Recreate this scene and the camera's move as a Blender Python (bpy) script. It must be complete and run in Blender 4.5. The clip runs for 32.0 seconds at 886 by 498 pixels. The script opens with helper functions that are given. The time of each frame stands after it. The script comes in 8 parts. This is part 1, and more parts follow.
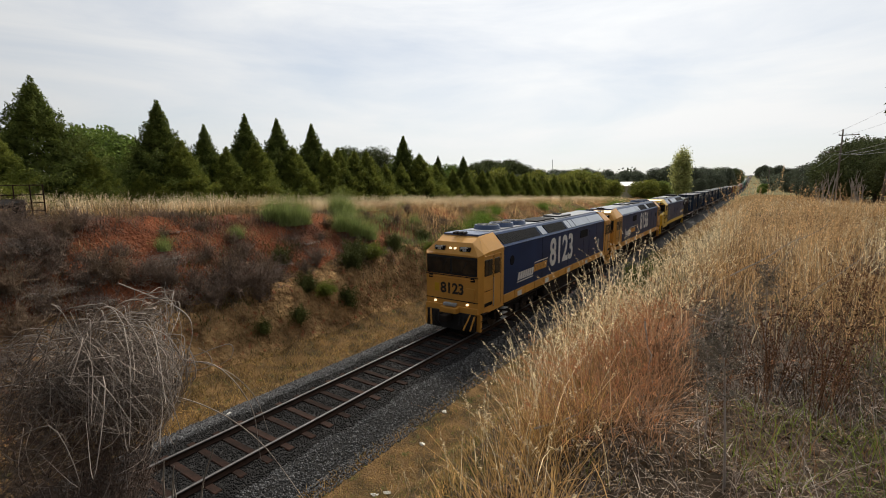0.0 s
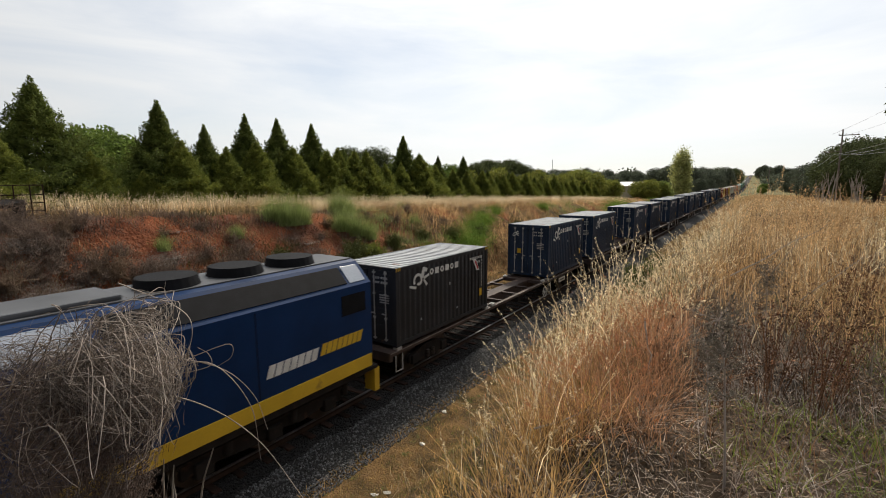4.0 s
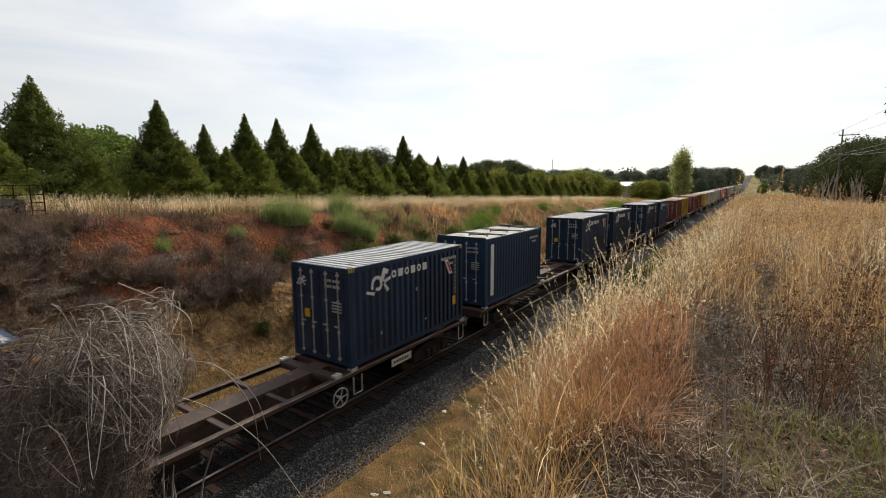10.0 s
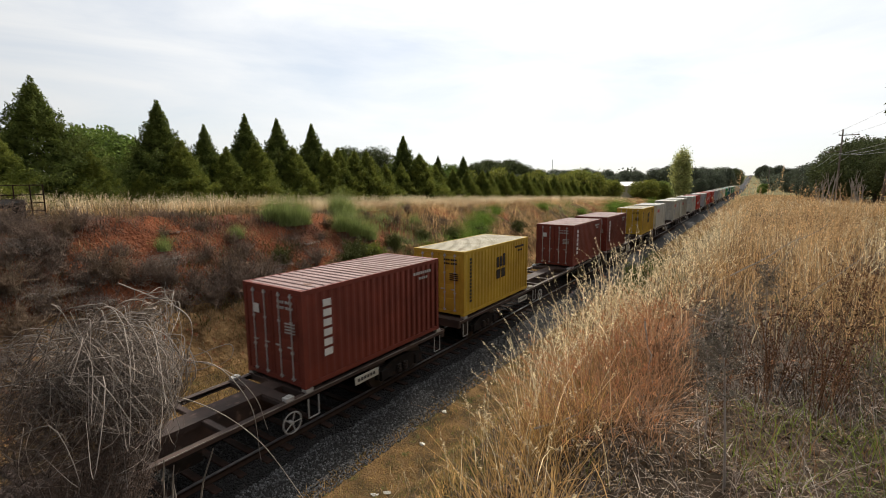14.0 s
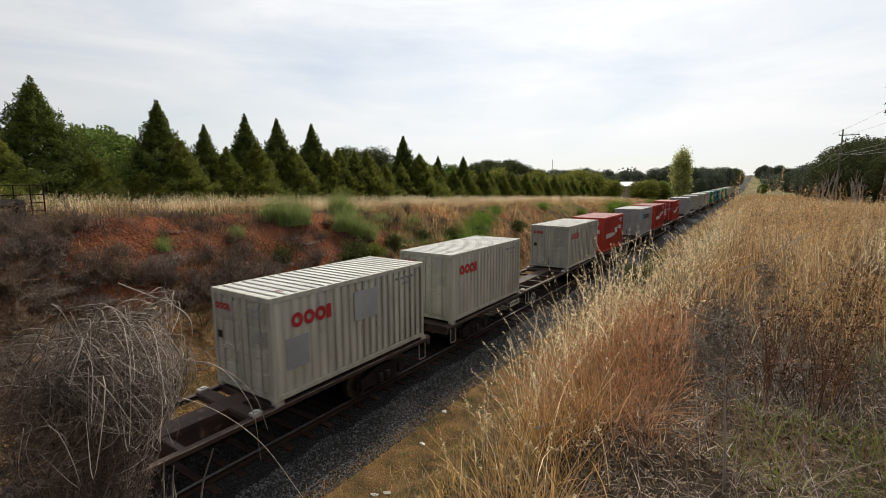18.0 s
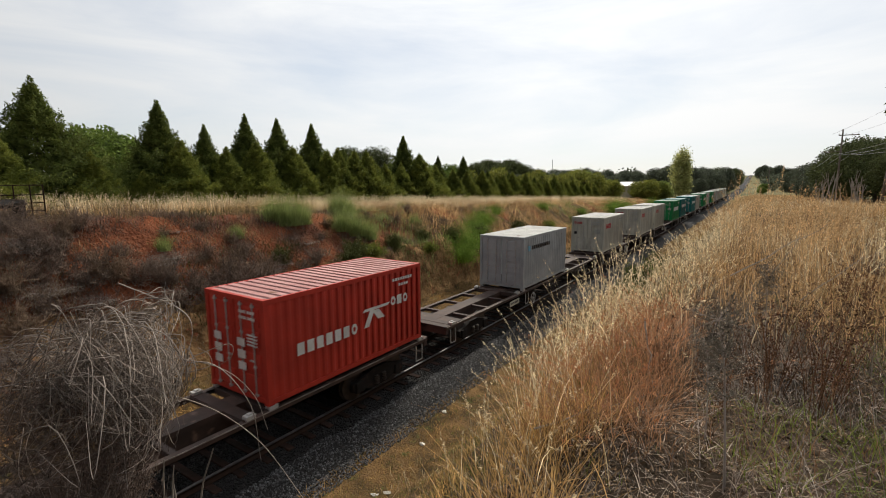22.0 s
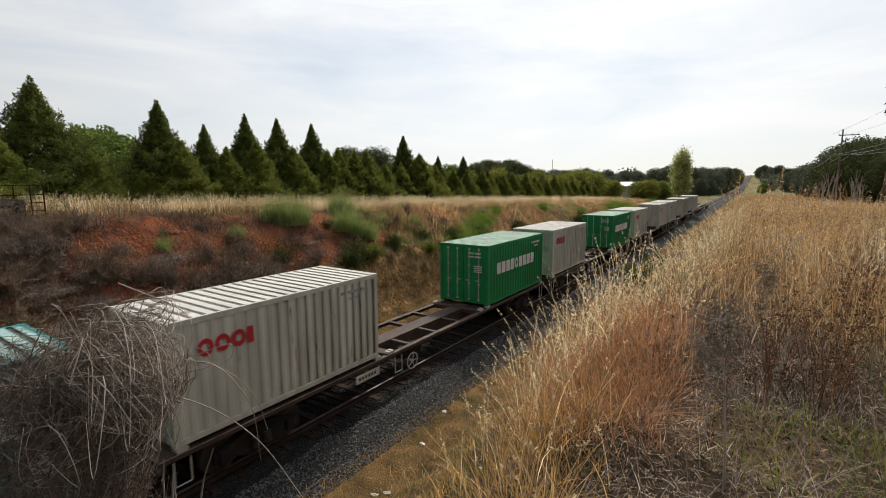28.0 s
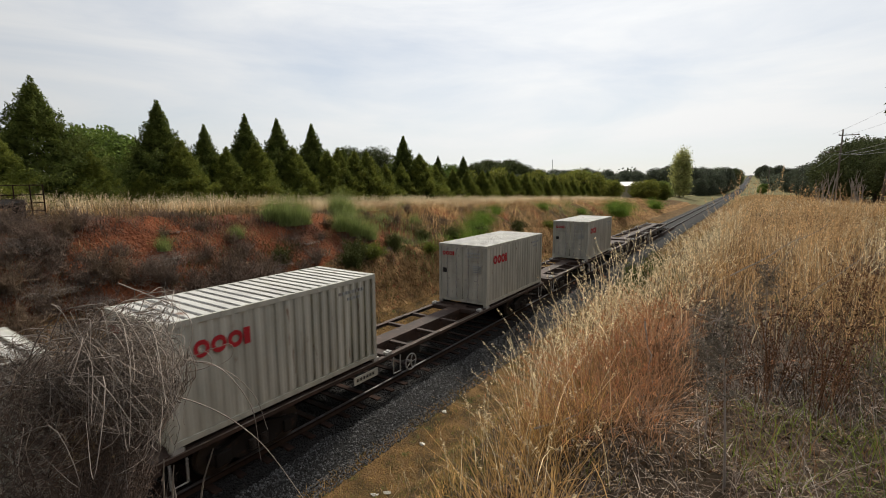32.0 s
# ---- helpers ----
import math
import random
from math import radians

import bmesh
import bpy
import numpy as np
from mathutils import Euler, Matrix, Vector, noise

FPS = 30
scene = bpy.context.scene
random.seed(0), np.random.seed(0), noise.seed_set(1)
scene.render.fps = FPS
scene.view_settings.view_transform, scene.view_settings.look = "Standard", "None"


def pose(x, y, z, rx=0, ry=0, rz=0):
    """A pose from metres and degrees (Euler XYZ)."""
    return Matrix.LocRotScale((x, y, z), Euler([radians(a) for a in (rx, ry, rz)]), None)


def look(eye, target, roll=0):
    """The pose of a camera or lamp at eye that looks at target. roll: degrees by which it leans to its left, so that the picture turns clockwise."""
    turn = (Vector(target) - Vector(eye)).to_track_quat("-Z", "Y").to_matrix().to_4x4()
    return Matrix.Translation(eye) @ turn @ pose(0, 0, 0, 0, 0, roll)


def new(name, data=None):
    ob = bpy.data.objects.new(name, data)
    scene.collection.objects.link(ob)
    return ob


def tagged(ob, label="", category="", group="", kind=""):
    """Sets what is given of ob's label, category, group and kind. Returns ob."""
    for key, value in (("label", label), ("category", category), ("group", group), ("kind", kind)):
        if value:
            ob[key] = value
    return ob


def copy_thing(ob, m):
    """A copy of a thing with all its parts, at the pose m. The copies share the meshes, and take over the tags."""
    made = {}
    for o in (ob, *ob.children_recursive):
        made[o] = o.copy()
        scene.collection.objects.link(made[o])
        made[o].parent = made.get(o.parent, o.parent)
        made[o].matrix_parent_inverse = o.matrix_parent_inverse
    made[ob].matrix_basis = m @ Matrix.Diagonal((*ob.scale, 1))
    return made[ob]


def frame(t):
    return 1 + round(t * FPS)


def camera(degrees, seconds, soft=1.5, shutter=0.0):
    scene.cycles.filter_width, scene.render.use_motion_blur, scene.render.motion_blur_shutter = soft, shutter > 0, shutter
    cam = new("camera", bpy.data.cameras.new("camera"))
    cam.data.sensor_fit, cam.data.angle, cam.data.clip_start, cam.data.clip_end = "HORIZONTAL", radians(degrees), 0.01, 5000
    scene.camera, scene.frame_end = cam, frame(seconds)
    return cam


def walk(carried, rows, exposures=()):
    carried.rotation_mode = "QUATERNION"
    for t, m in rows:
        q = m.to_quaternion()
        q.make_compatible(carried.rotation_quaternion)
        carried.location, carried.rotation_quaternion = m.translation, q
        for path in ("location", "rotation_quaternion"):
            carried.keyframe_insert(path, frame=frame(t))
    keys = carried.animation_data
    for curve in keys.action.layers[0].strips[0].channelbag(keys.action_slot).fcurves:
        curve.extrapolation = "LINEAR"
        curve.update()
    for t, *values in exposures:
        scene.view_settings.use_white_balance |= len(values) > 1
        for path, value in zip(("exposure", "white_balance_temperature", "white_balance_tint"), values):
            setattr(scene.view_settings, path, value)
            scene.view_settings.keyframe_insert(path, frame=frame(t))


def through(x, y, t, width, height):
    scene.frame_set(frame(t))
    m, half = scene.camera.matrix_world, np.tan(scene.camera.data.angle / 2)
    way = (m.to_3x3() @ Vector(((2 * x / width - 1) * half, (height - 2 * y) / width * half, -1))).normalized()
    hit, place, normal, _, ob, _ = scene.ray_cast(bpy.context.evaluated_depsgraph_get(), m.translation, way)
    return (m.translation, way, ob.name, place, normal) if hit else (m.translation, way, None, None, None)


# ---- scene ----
# ================= camera =================
cam = camera(87.08, 32.0, soft=0.95, shutter=0.1)
EYE = (10.457, 0.0, 6.485)
VIEW = look(EYE, (EYE[0] - 0.551677, EYE[1] + 0.821770, EYE[2] - 0.142639), roll=-0.226)
walk(cam, [(0.0, VIEW), (32.0, VIEW)], [(0.0, -0.1), (1.0, -0.14), (3.0, 0.02), (6.0, 0.07), (8.0, 0.11), (14.0, 0.11), (18.0, -0.03), (20.0, -0.14), (22.0, -0.03), (25.0, -0.04), (29.0, 0.0), (32.0, -0.14)])

# ================= light =================
SUN_EL, SUN_AZ = radians(47), radians(-18)      # azimuth from +y towards +x


def sky_world():
    w = bpy.data.worlds.new("overcast_sky")
    scene.world = w
    w.use_nodes = True
    nt = w.node_tree
    nt.nodes.clear()
    N, L = nt.nodes.new, nt.links.new
    out, bg = N("ShaderNodeOutputWorld"), N("ShaderNodeBackground")
    sky = N("ShaderNodeTexSky")
    sky.sky_type, sky.sun_disc = "NISHITA", False
    sky.sun_elevation, sky.sun_rotation = SUN_EL, SUN_AZ
    sky.dust_density, sky.air_density, sky.ozone_density = 0.3, 1.0, 2.0
    pale = N("ShaderNodeVectorMath"); pale.operation = "SCALE"
    pale.inputs["Scale"].default_value = 0.09
    L(sky.outputs[0], pale.inputs[0])
    tc, mp = N("ShaderNodeTexCoord"), N("ShaderNodeMapping")
    mp.inputs["Scale"].default_value = (1.1, 1.1, 5.5)
    mp.inputs["Rotation"].default_value = (0.0, 0.12, 0.3)
    L(tc.outputs["Generated"], mp.inputs[0])
    n1 = N("ShaderNodeTexNoise")
    n1.inputs["Scale"].default_value, n1.inputs["Detail"].default_value = 1.7, 7.0
    n1.inputs["Roughness"].default_value, n1.inputs["Distortion"].default_value = 0.55, 0.4
    L(mp.outputs[0], n1.inputs["Vector"])
    ramp = N("ShaderNodeValToRGB")
    ramp.color_ramp.elements[0].position, ramp.color_ramp.elements[1].position = 0.3, 0.66
    ramp.color_ramp.elements[0].color = (0.56, 0.56, 0.56, 1)
    L(n1.outputs["Fac"], ramp.inputs[0])
    # cloud sheet, brighter towards the hidden sun
    dot = N("ShaderNodeVectorMath"); dot.operation = "DOT_PRODUCT"
    dot.inputs[1].default_value = (math.sin(SUN_AZ) * math.cos(SUN_EL), math.cos(SUN_AZ) * math.cos(SUN_EL), math.sin(SUN_EL))
    L(tc.outputs["Generated"], dot.inputs[0])
    glow = N("ShaderNodeMapRange")
    glow.inputs["From Min"].default_value, glow.inputs["From Max"].default_value = -0.2, 1.0
    glow.inputs["To Min"].default_value, glow.inputs["To Max"].default_value = 0.15, 1.25
    L(dot.outputs["Value"], glow.inputs["Value"])
    cloud = N("ShaderNodeVectorMath"); cloud.operation = "SCALE"
    cloud.inputs[0].default_value = (0.99, 0.995, 0.99)
    L(glow.outputs[0], cloud.inputs["Scale"])
    mix = N("ShaderNodeMix"); mix.data_type = "RGBA"
    L(ramp.outputs[0], mix.inputs["Factor"])
    L(pale.outputs[0], mix.inputs["A"]); L(cloud.outputs[0], mix.inputs["B"])
    L(mix.outputs["Result"], bg.inputs[0])
    bg.inputs[1].default_value = 1.0
    L(bg.outputs[0], out.inputs[0])


sky_world()
sun = bpy.data.lights.new("sun", "SUN")
sun.energy, sun.angle, sun.color = 3.5, radians(9), (1.0, 0.92, 0.78)
sun_ob = new("sun", sun)
sun_ob.matrix_world = look((60 * math.sin(SUN_AZ), 60 * math.cos(SUN_AZ), 60 * math.tan(SUN_EL)), (0, 0, 0))
scene.view_settings.exposure = 0.0
# ================= materials =================
RNG = np.random.default_rng(7)


def material(name, base, dark=None, rough=0.6, metal=0.0, scale=3.0, fine=40.0, bump=0.2, spread=0.15, island=0.0, rand=0.0, spec=0.4, rust=None, rust_at=0.62, stretch=(1, 1, 1), relief=0.02):
    """A surface with broad stains (scale) and fine grain (fine); island or rand varies it from piece to piece."""
    m = bpy.data.materials.new(name)
    m.use_nodes = True
    nt = m.node_tree
    N, L = nt.nodes.new, nt.links.new
    b = nt.nodes["Principled BSDF"]
    b.inputs["Roughness"].default_value, b.inputs["Metallic"].default_value = rough, metal
    b.inputs["Specular IOR Level"].default_value = spec
    tc, mp = N("ShaderNodeTexCoord"), N("ShaderNodeMapping")
    mp.inputs["Scale"].default_value = stretch
    L(tc.outputs["Object"], mp.inputs[0])
    n1, n2 = N("ShaderNodeTexNoise"), N("ShaderNodeTexNoise")
    for n, s, d in ((n1, scale, 5.0), (n2, fine, 3.0)):
        n.inputs["Scale"].default_value, n.inputs["Detail"].default_value = s, d
        L(mp.outputs[0], n.inputs["Vector"])
    dark = dark or tuple(v * 0.6 for v in base)
    r = N("ShaderNodeValToRGB")
    r.color_ramp.elements[0].position, r.color_ramp.elements[1].position = 0.32, 0.68
    r.color_ramp.elements[0].color, r.color_ramp.elements[1].color = (*dark, 1), (*base, 1)
    L(n1.outputs["Fac"], r.inputs[0])
    col = r.outputs[0]
    if rust:
        n3, k, mx = N("ShaderNodeTexNoise"), N("ShaderNodeMapRange"), N("ShaderNodeMix")
        n3.inputs["Scale"].default_value, n3.inputs["Detail"].default_value = scale * 2.3, 8.0
        L(mp.outputs[0], n3.inputs["Vector"])
        k.inputs["From Min"].default_value, k.inputs["From Max"].default_value = rust_at, rust_at + 0.12
        L(n3.outputs["Fac"], k.inputs["Value"])
        mx.data_type = "RGBA"
        mx.inputs["B"].default_value = (*rust, 1)
        L(k.outputs[0], mx.inputs["Factor"]); L(col, mx.inputs["A"])
        col = mx.outputs["Result"]
    h = N("ShaderNodeHueSaturation")
    v = N("ShaderNodeMapRange")
    v.inputs["To Min"].default_value, v.inputs["To Max"].default_value = 1 - spread, 1 + spread
    L(n2.outputs["Fac"], v.inputs["Value"])
    val = v.outputs[0]
    for amount, node, socket in ((island, "ShaderNodeNewGeometry", "Random Per Island"), (rand, "ShaderNodeObjectInfo", "Random")):
        if amount:
            o, k, mu = N(node), N("ShaderNodeMapRange"), N("ShaderNodeMath")
            k.inputs["To Min"].default_value, k.inputs["To Max"].default_value = 1 - amount, 1 + amount
            L(o.outputs[socket], k.inputs["Value"])
            mu.operation = "MULTIPLY"
            L(val, mu.inputs[0]); L(k.outputs[0], mu.inputs[1])
            val = mu.outputs[0]
    L(val, h.inputs["Value"]); L(col, h.inputs["Color"])
    L(h.outputs[0], b.inputs["Base Color"])
    if bump:
        bp = N("ShaderNodeBump")
        bp.inputs["Strength"].default_value, bp.inputs["Distance"].default_value = bump, relief
        L(n2.outputs["Fac"], bp.inputs["Height"]); L(bp.outputs[0], b.inputs["Normal"])
    return m


def foliage(name, base, dark, island=0.5, through=0.3, rough=0.7, scale=0.8):
    """Leaves and stalks: light partly passes through them."""
    m = material(name, base, dark, rough=rough, scale=scale, fine=9.0, bump=0, spread=0.2, island=island, spec=0.08)
    nt = m.node_tree
    b, out = nt.nodes["Principled BSDF"], nt.nodes["Material Output"]
    tr, mx = nt.nodes.new("ShaderNodeBsdfTranslucent"), nt.nodes.new("ShaderNodeMixShader")
    mx.inputs[0].default_value = through
    nt.links.new(b.inputs["Base Color"].links[0].from_socket, tr.inputs[0])
    nt.links.new(b.outputs[0], mx.inputs[1]); nt.links.new(tr.outputs[0], mx.inputs[2])
    nt.links.new(mx.outputs[0], out.inputs[0])
    return m


M = {}
M["earth"] = material("red_earth", (0.3, 0.1, 0.045), (0.12, 0.047, 0.027), rough=0.95, scale=0.5, fine=7, bump=1.0, spread=0.45, spec=0.05, relief=0.15)
M["clay"] = material("ochre_clay", (0.42, 0.26, 0.12), (0.13, 0.075, 0.035), rough=0.95, scale=1.6, fine=5, bump=1.0, spread=0.5, spec=0.05, relief=0.2, rust=(0.28, 0.1, 0.05), rust_at=0.58)
M["thatch"] = material("dry_thatch", (0.23, 0.135, 0.058), (0.06, 0.043, 0.022), rough=0.95, scale=1.6, fine=22, bump=0.8, spread=0.35, spec=0.1, rust=(0.09, 0.095, 0.03), rust_at=0.6, relief=0.1)
M["litter"] = material("grey_litter", (0.075, 0.052, 0.033), (0.018, 0.014, 0.01), rough=0.95, scale=0.8, fine=16, bump=0.9, spread=0.35, spec=0.1)
M["paddock"] = material("far_paddock", (0.21, 0.18, 0.085), (0.1, 0.1, 0.042), rough=0.95, scale=0.02, fine=0.8, bump=0.2, spread=0.25, spec=0.1)
M["ballast"] = material("ballast_bed", (0.03, 0.029, 0.028), (0.014, 0.0135, 0.013), rough=0.9, scale=6, fine=30, bump=1.0, spread=0.5, spec=0.25)
M["stone"] = material("ballast_stone", (0.145, 0.143, 0.146), (0.04, 0.04, 0.042), rough=0.75, scale=8, fine=40, bump=0.2, island=0.7, spec=0.35)
# oil stain plus the shade under the train, both in the base colour
M["oilshade"] = material("oil_and_shade_ballast_stone", (0.028, 0.026, 0.025), (0.013, 0.012, 0.012), rough=0.8, scale=8, fine=40, bump=0.2, island=0.6, spec=0.2)
M["rail"] = material("rail_web", (0.05, 0.03, 0.022), (0.03, 0.02, 0.016), rough=0.85, metal=0.1, spec=0.1, scale=4, fine=30)
M["railtop"] = material("polished_rail_head", (0.16, 0.15, 0.15), (0.1, 0.095, 0.095), rough=0.55, metal=0.8, scale=5, fine=50, bump=0.05)
M["sleeper"] = material("brown_sleeper", (0.052, 0.027, 0.02), (0.019, 0.014, 0.012), spec=0.1, rough=0.9, scale=2.5, fine=30, bump=0.4, rand=0.35)
M["conifer"] = foliage("conifer_leaf", (0.165, 0.195, 0.048), (0.07, 0.092, 0.024), island=0.35, through=0.42, scale=0.5)
M["conifer2"] = foliage("conifer_leaf_light", (0.25, 0.27, 0.055), (0.11, 0.135, 0.027), island=0.35, through=0.42, scale=0.5)
M["leaf"] = foliage("broad_leaf", (0.22, 0.29, 0.07), (0.09, 0.14, 0.03), scale=0.4)
M["leafdark"] = foliage("gum_leaf", (0.13, 0.15, 0.058), (0.06, 0.076, 0.03), scale=0.4, through=0.2)
M["leafyellow"] = foliage("poplar_leaf", (0.56, 0.55, 0.24), (0.34, 0.36, 0.15), through=0.55, scale=0.4)
M["broom"] = foliage("broom_stem", (0.4, 0.45, 0.17), (0.2, 0.26, 0.08), scale=1.2)
M["leaflight"] = foliage("light_broad_leaf", (0.3, 0.36, 0.1), (0.15, 0.2, 0.05), scale=0.4, through=0.4)
# leaf green greyed in the colour for the haze of distance
M["hazeleaf"] = foliage("hazy_far_leaf", (0.17, 0.19, 0.13), (0.09, 0.105, 0.075), scale=0.3, through=0.2)
M["bark"] = material("bark", (0.13, 0.1, 0.075), (0.06, 0.05, 0.04), rough=0.95, scale=3, fine=20, bump=0.9)
M["paletrunk"] = material("pale_dead_wood", (0.4, 0.35, 0.29), (0.2, 0.17, 0.14), rough=0.9, scale=3, fine=20, bump=0.6)
M["crestbrown"] = foliage("brown_dry_grass", (0.52, 0.32, 0.145), (0.17, 0.095, 0.042), island=0.8, through=0.4, scale=1.3)
M["straw"] = foliage("straw_grass", (0.92, 0.8, 0.56), (0.6, 0.46, 0.26), island=0.7, through=0.5, scale=0.6)
M["gold"] = foliage("golden_grass", (0.68, 0.46, 0.235), (0.34, 0.2, 0.095), island=0.75, through=0.45, scale=0.6)
M["rust"] = foliage("rusty_stalk", (0.34, 0.18, 0.09), (0.13, 0.07, 0.04), through=0.25, scale=0.8)
M["green"] = foliage("green_grass", (0.24, 0.29, 0.05), (0.09, 0.125, 0.025), through=0.3, scale=0.8)
M["brush"] = foliage("dead_brush", (0.33, 0.235, 0.16), (0.13, 0.094, 0.066), island=0.3, through=0.05, scale=1.0)
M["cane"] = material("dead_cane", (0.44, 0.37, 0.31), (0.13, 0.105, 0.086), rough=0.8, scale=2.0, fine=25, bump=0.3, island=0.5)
M["rustgrass"] = foliage("reddish_grass", (0.67, 0.4, 0.225), (0.27, 0.135, 0.07), island=0.75, through=0.45, scale=0.7)
M["thistle"] = foliage("grey_thistle", (0.26, 0.225, 0.175), (0.1, 0.086, 0.066), through=0.1, scale=1.0)
M["litterstraw"] = foliage("grey_straw", (0.66, 0.55, 0.44), (0.12, 0.09, 0.068), island=0.9, through=0.1, scale=1.5)
M["verge"] = foliage("ochre_verge_grass", (0.42, 0.26, 0.09), (0.16, 0.12, 0.045), island=0.75, through=0.25, scale=0.5)
M["brushstraw"] = foliage("dull_straw", (0.4, 0.29, 0.16), (0.15, 0.11, 0.065), through=0.15, scale=0.8)
M["olive"] = foliage("olive_weed", (0.11, 0.12, 0.035), (0.055, 0.065, 0.02), through=0.2, scale=0.8)
M["brushgrey"] = foliage("grey_brush", (0.46, 0.4, 0.35), (0.16, 0.13, 0.112), through=0.05, scale=1.0)
M["deadleaf"] = foliage("dead_leaf_scrap", (0.34, 0.23, 0.14), (0.06, 0.04, 0.027), island=0.9, through=0.05, scale=2.0)
M["brushdark"] = foliage("dark_brush", (0.28, 0.205, 0.16), (0.11, 0.082, 0.065), island=0.3, through=0.03, scale=1.0)
M["rusthead"] = foliage("reddish_seed_head", (0.68, 0.32, 0.15), (0.36, 0.16, 0.08), through=0.35, scale=0.7)
M["ochregrass"] = foliage("ochre_grass", (0.72, 0.46, 0.19), (0.24, 0.145, 0.055), island=0.75, through=0.45, scale=1.2)
M["wire"] = material("bright_wire", (0.42, 0.42, 0.42), (0.3, 0.3, 0.3), rough=0.4, metal=0.6, scale=2, fine=10, bump=0)
# ================= ground =================
def smooth(a, b, v):
    k = np.clip((np.asarray(v, float) - a) / (b - a), 0, 1)
    return k * k * (3 - 2 * k)


def hash2(ix, iy):
    v = np.sin(ix * 127.1 + iy * 311.7) * 43758.5453
    return v - np.floor(v)


def vnoise(x, y):
    x, y = np.asarray(x, float), np.asarray(y, float)
    ix, iy = np.floor(x), np.floor(y)
    fx, fy = x - ix, y - iy
    fx, fy = fx * fx * (3 - 2 * fx), fy * fy * (3 - 2 * fy)
    a = hash2(ix, iy) * (1 - fx) + hash2(ix + 1, iy) * fx
    b = hash2(ix, iy + 1) * (1 - fx) + hash2(ix + 1, iy + 1) * fx
    return a * (1 - fy) + b * fy - 0.5


def fbm(x, y, o=4):
    return sum(vnoise(x * 2 ** i + 17 * i, y * 2 ** i - 9 * i) / 2 ** i for i in range(o))


def track_z(y):
    """The line is level here and climbs a low hill far off."""
    return 15.0 * smooth(330, 900, y)


def field_z(y):
    return np.interp(y, [-40, 0, 10, 34, 70, 100, 150, 230, 330], [5.2, 5.0, 4.9, 4.2, 3.3, 2.4, 1.2, 0.0, -0.3])


def right_z(y):
    return np.interp(y, [-40, 0, 10, 30, 70, 110, 160, 240, 330], [5.0, 4.85, 4.75, 4.5, 3.5, 2.6, 1.6, 0.4, -0.3])


def ground_z(x, y):
    x, y = np.asarray(x, float), np.asarray(y, float)
    base = -0.72
    wob = 0.45 * vnoise(y * 0.35, 3.1) + 0.2 * vnoise(y * 1.1, 8.2)
    # cutting face on the far side: a steep clay cliff, then a slope up to the field
    f = field_z(y)
    cl = np.interp(y, [-40, 8, 14, 20, 27, 40, 70], [1.8, 1.9, 2.3, 2.9, 2.9, 2.2, 1.5]) * np.clip(f / 4.0, 0, 1)
    d = -x - 5.5 + wob
    face = cl * smooth(0, 1.5, d)
    slope = np.clip(f - cl, 0, 9) * smooth(1.2, 6.5, d + 0.5 * vnoise(x * 0.5, y * 0.5))
    left = base + 0.25 * smooth(-1.5, 0, d) + (face + slope + 0.5 * np.clip(f / 4, 0, 1) * smooth(0.3, 6.5, d))
    left = np.where(x < -13, np.maximum(left, f), left)
    # near bank
    r = right_z(y)
    e = x - 4.3 + 0.4 * vnoise(y * 0.3, 7.7) - 0.5 * (1 - smooth(3.0, 7.5, y))
    right = base + 0.32 * smooth(2.15, 2.6, x + 0.25 * vnoise(y * 0.9, 1.7)) + (r - base - 0.32) * smooth(-0.2, 5.4, e)
    z = np.where(x < 0, left, right)
    rough = smooth(3.2, 5.5, np.abs(x)) * (0.22 * fbm(x * 0.8, y * 0.8) + 0.1 * vnoise(x * 3, y * 3))
    cliff = smooth(0.1, 0.7, d) * (1 - smooth(1.6, 3.0, d)) * (x < 0)
    z = z + rough + cliff * (0.5 * fbm(x * 1.4 + 5, y * 1.4) + 0.45 * np.abs(vnoise(y * 1.7, 4.4)) * 2 - 0.25 + 0.25 * fbm(x * 3.3, y * 3.3, 3))
    far = smooth(40, 400, np.abs(x))
    hill = 26 * smooth(300, 1500, y) + 12 * fbm(x * 0.004 + 3, y * 0.004) * smooth(250, 700, np.hypot(x, y)) + 20 * smooth(500, 2500, np.abs(x))
    tz = track_z(y)
    mixk = smooth(15, 200, np.abs(x)) * smooth(200, 500, np.hypot(x, y))
    return z + tz * (1 - mixk) + hill * mixk * (0.5 + 0.5 * far)


def mesh_of(name, verts, faces, mats, idx=None, flat=True):
    me = bpy.data.meshes.new(name)
    verts, faces = np.asarray(verts, np.float32), np.asarray(faces, np.int32)
    k = faces.shape[1]
    me.vertices.add(len(verts)); me.vertices.foreach_set("co", verts.ravel())
    me.loops.add(faces.size); me.loops.foreach_set("vertex_index", faces.ravel())
    me.polygons.add(len(faces))
    me.polygons.foreach_set("loop_start", np.arange(0, faces.size, k, dtype=np.int32))
    for m in mats:
        me.materials.append(m)
    if idx is not None:
        me.polygons.foreach_set("material_index", np.asarray(idx, np.int32))
    if not flat:
        me.polygons.foreach_set("use_smooth", np.ones(len(faces), bool))
    me.update(calc_edges=True)
    me.validate()
    return me


def spaced(stops):
    """Lines from (start, end, step) stretches."""
    out = []
    for a, b, s in stops:
        out += list(np.arange(a, b, s))
    return np.array(out + [stops[-1][1]])


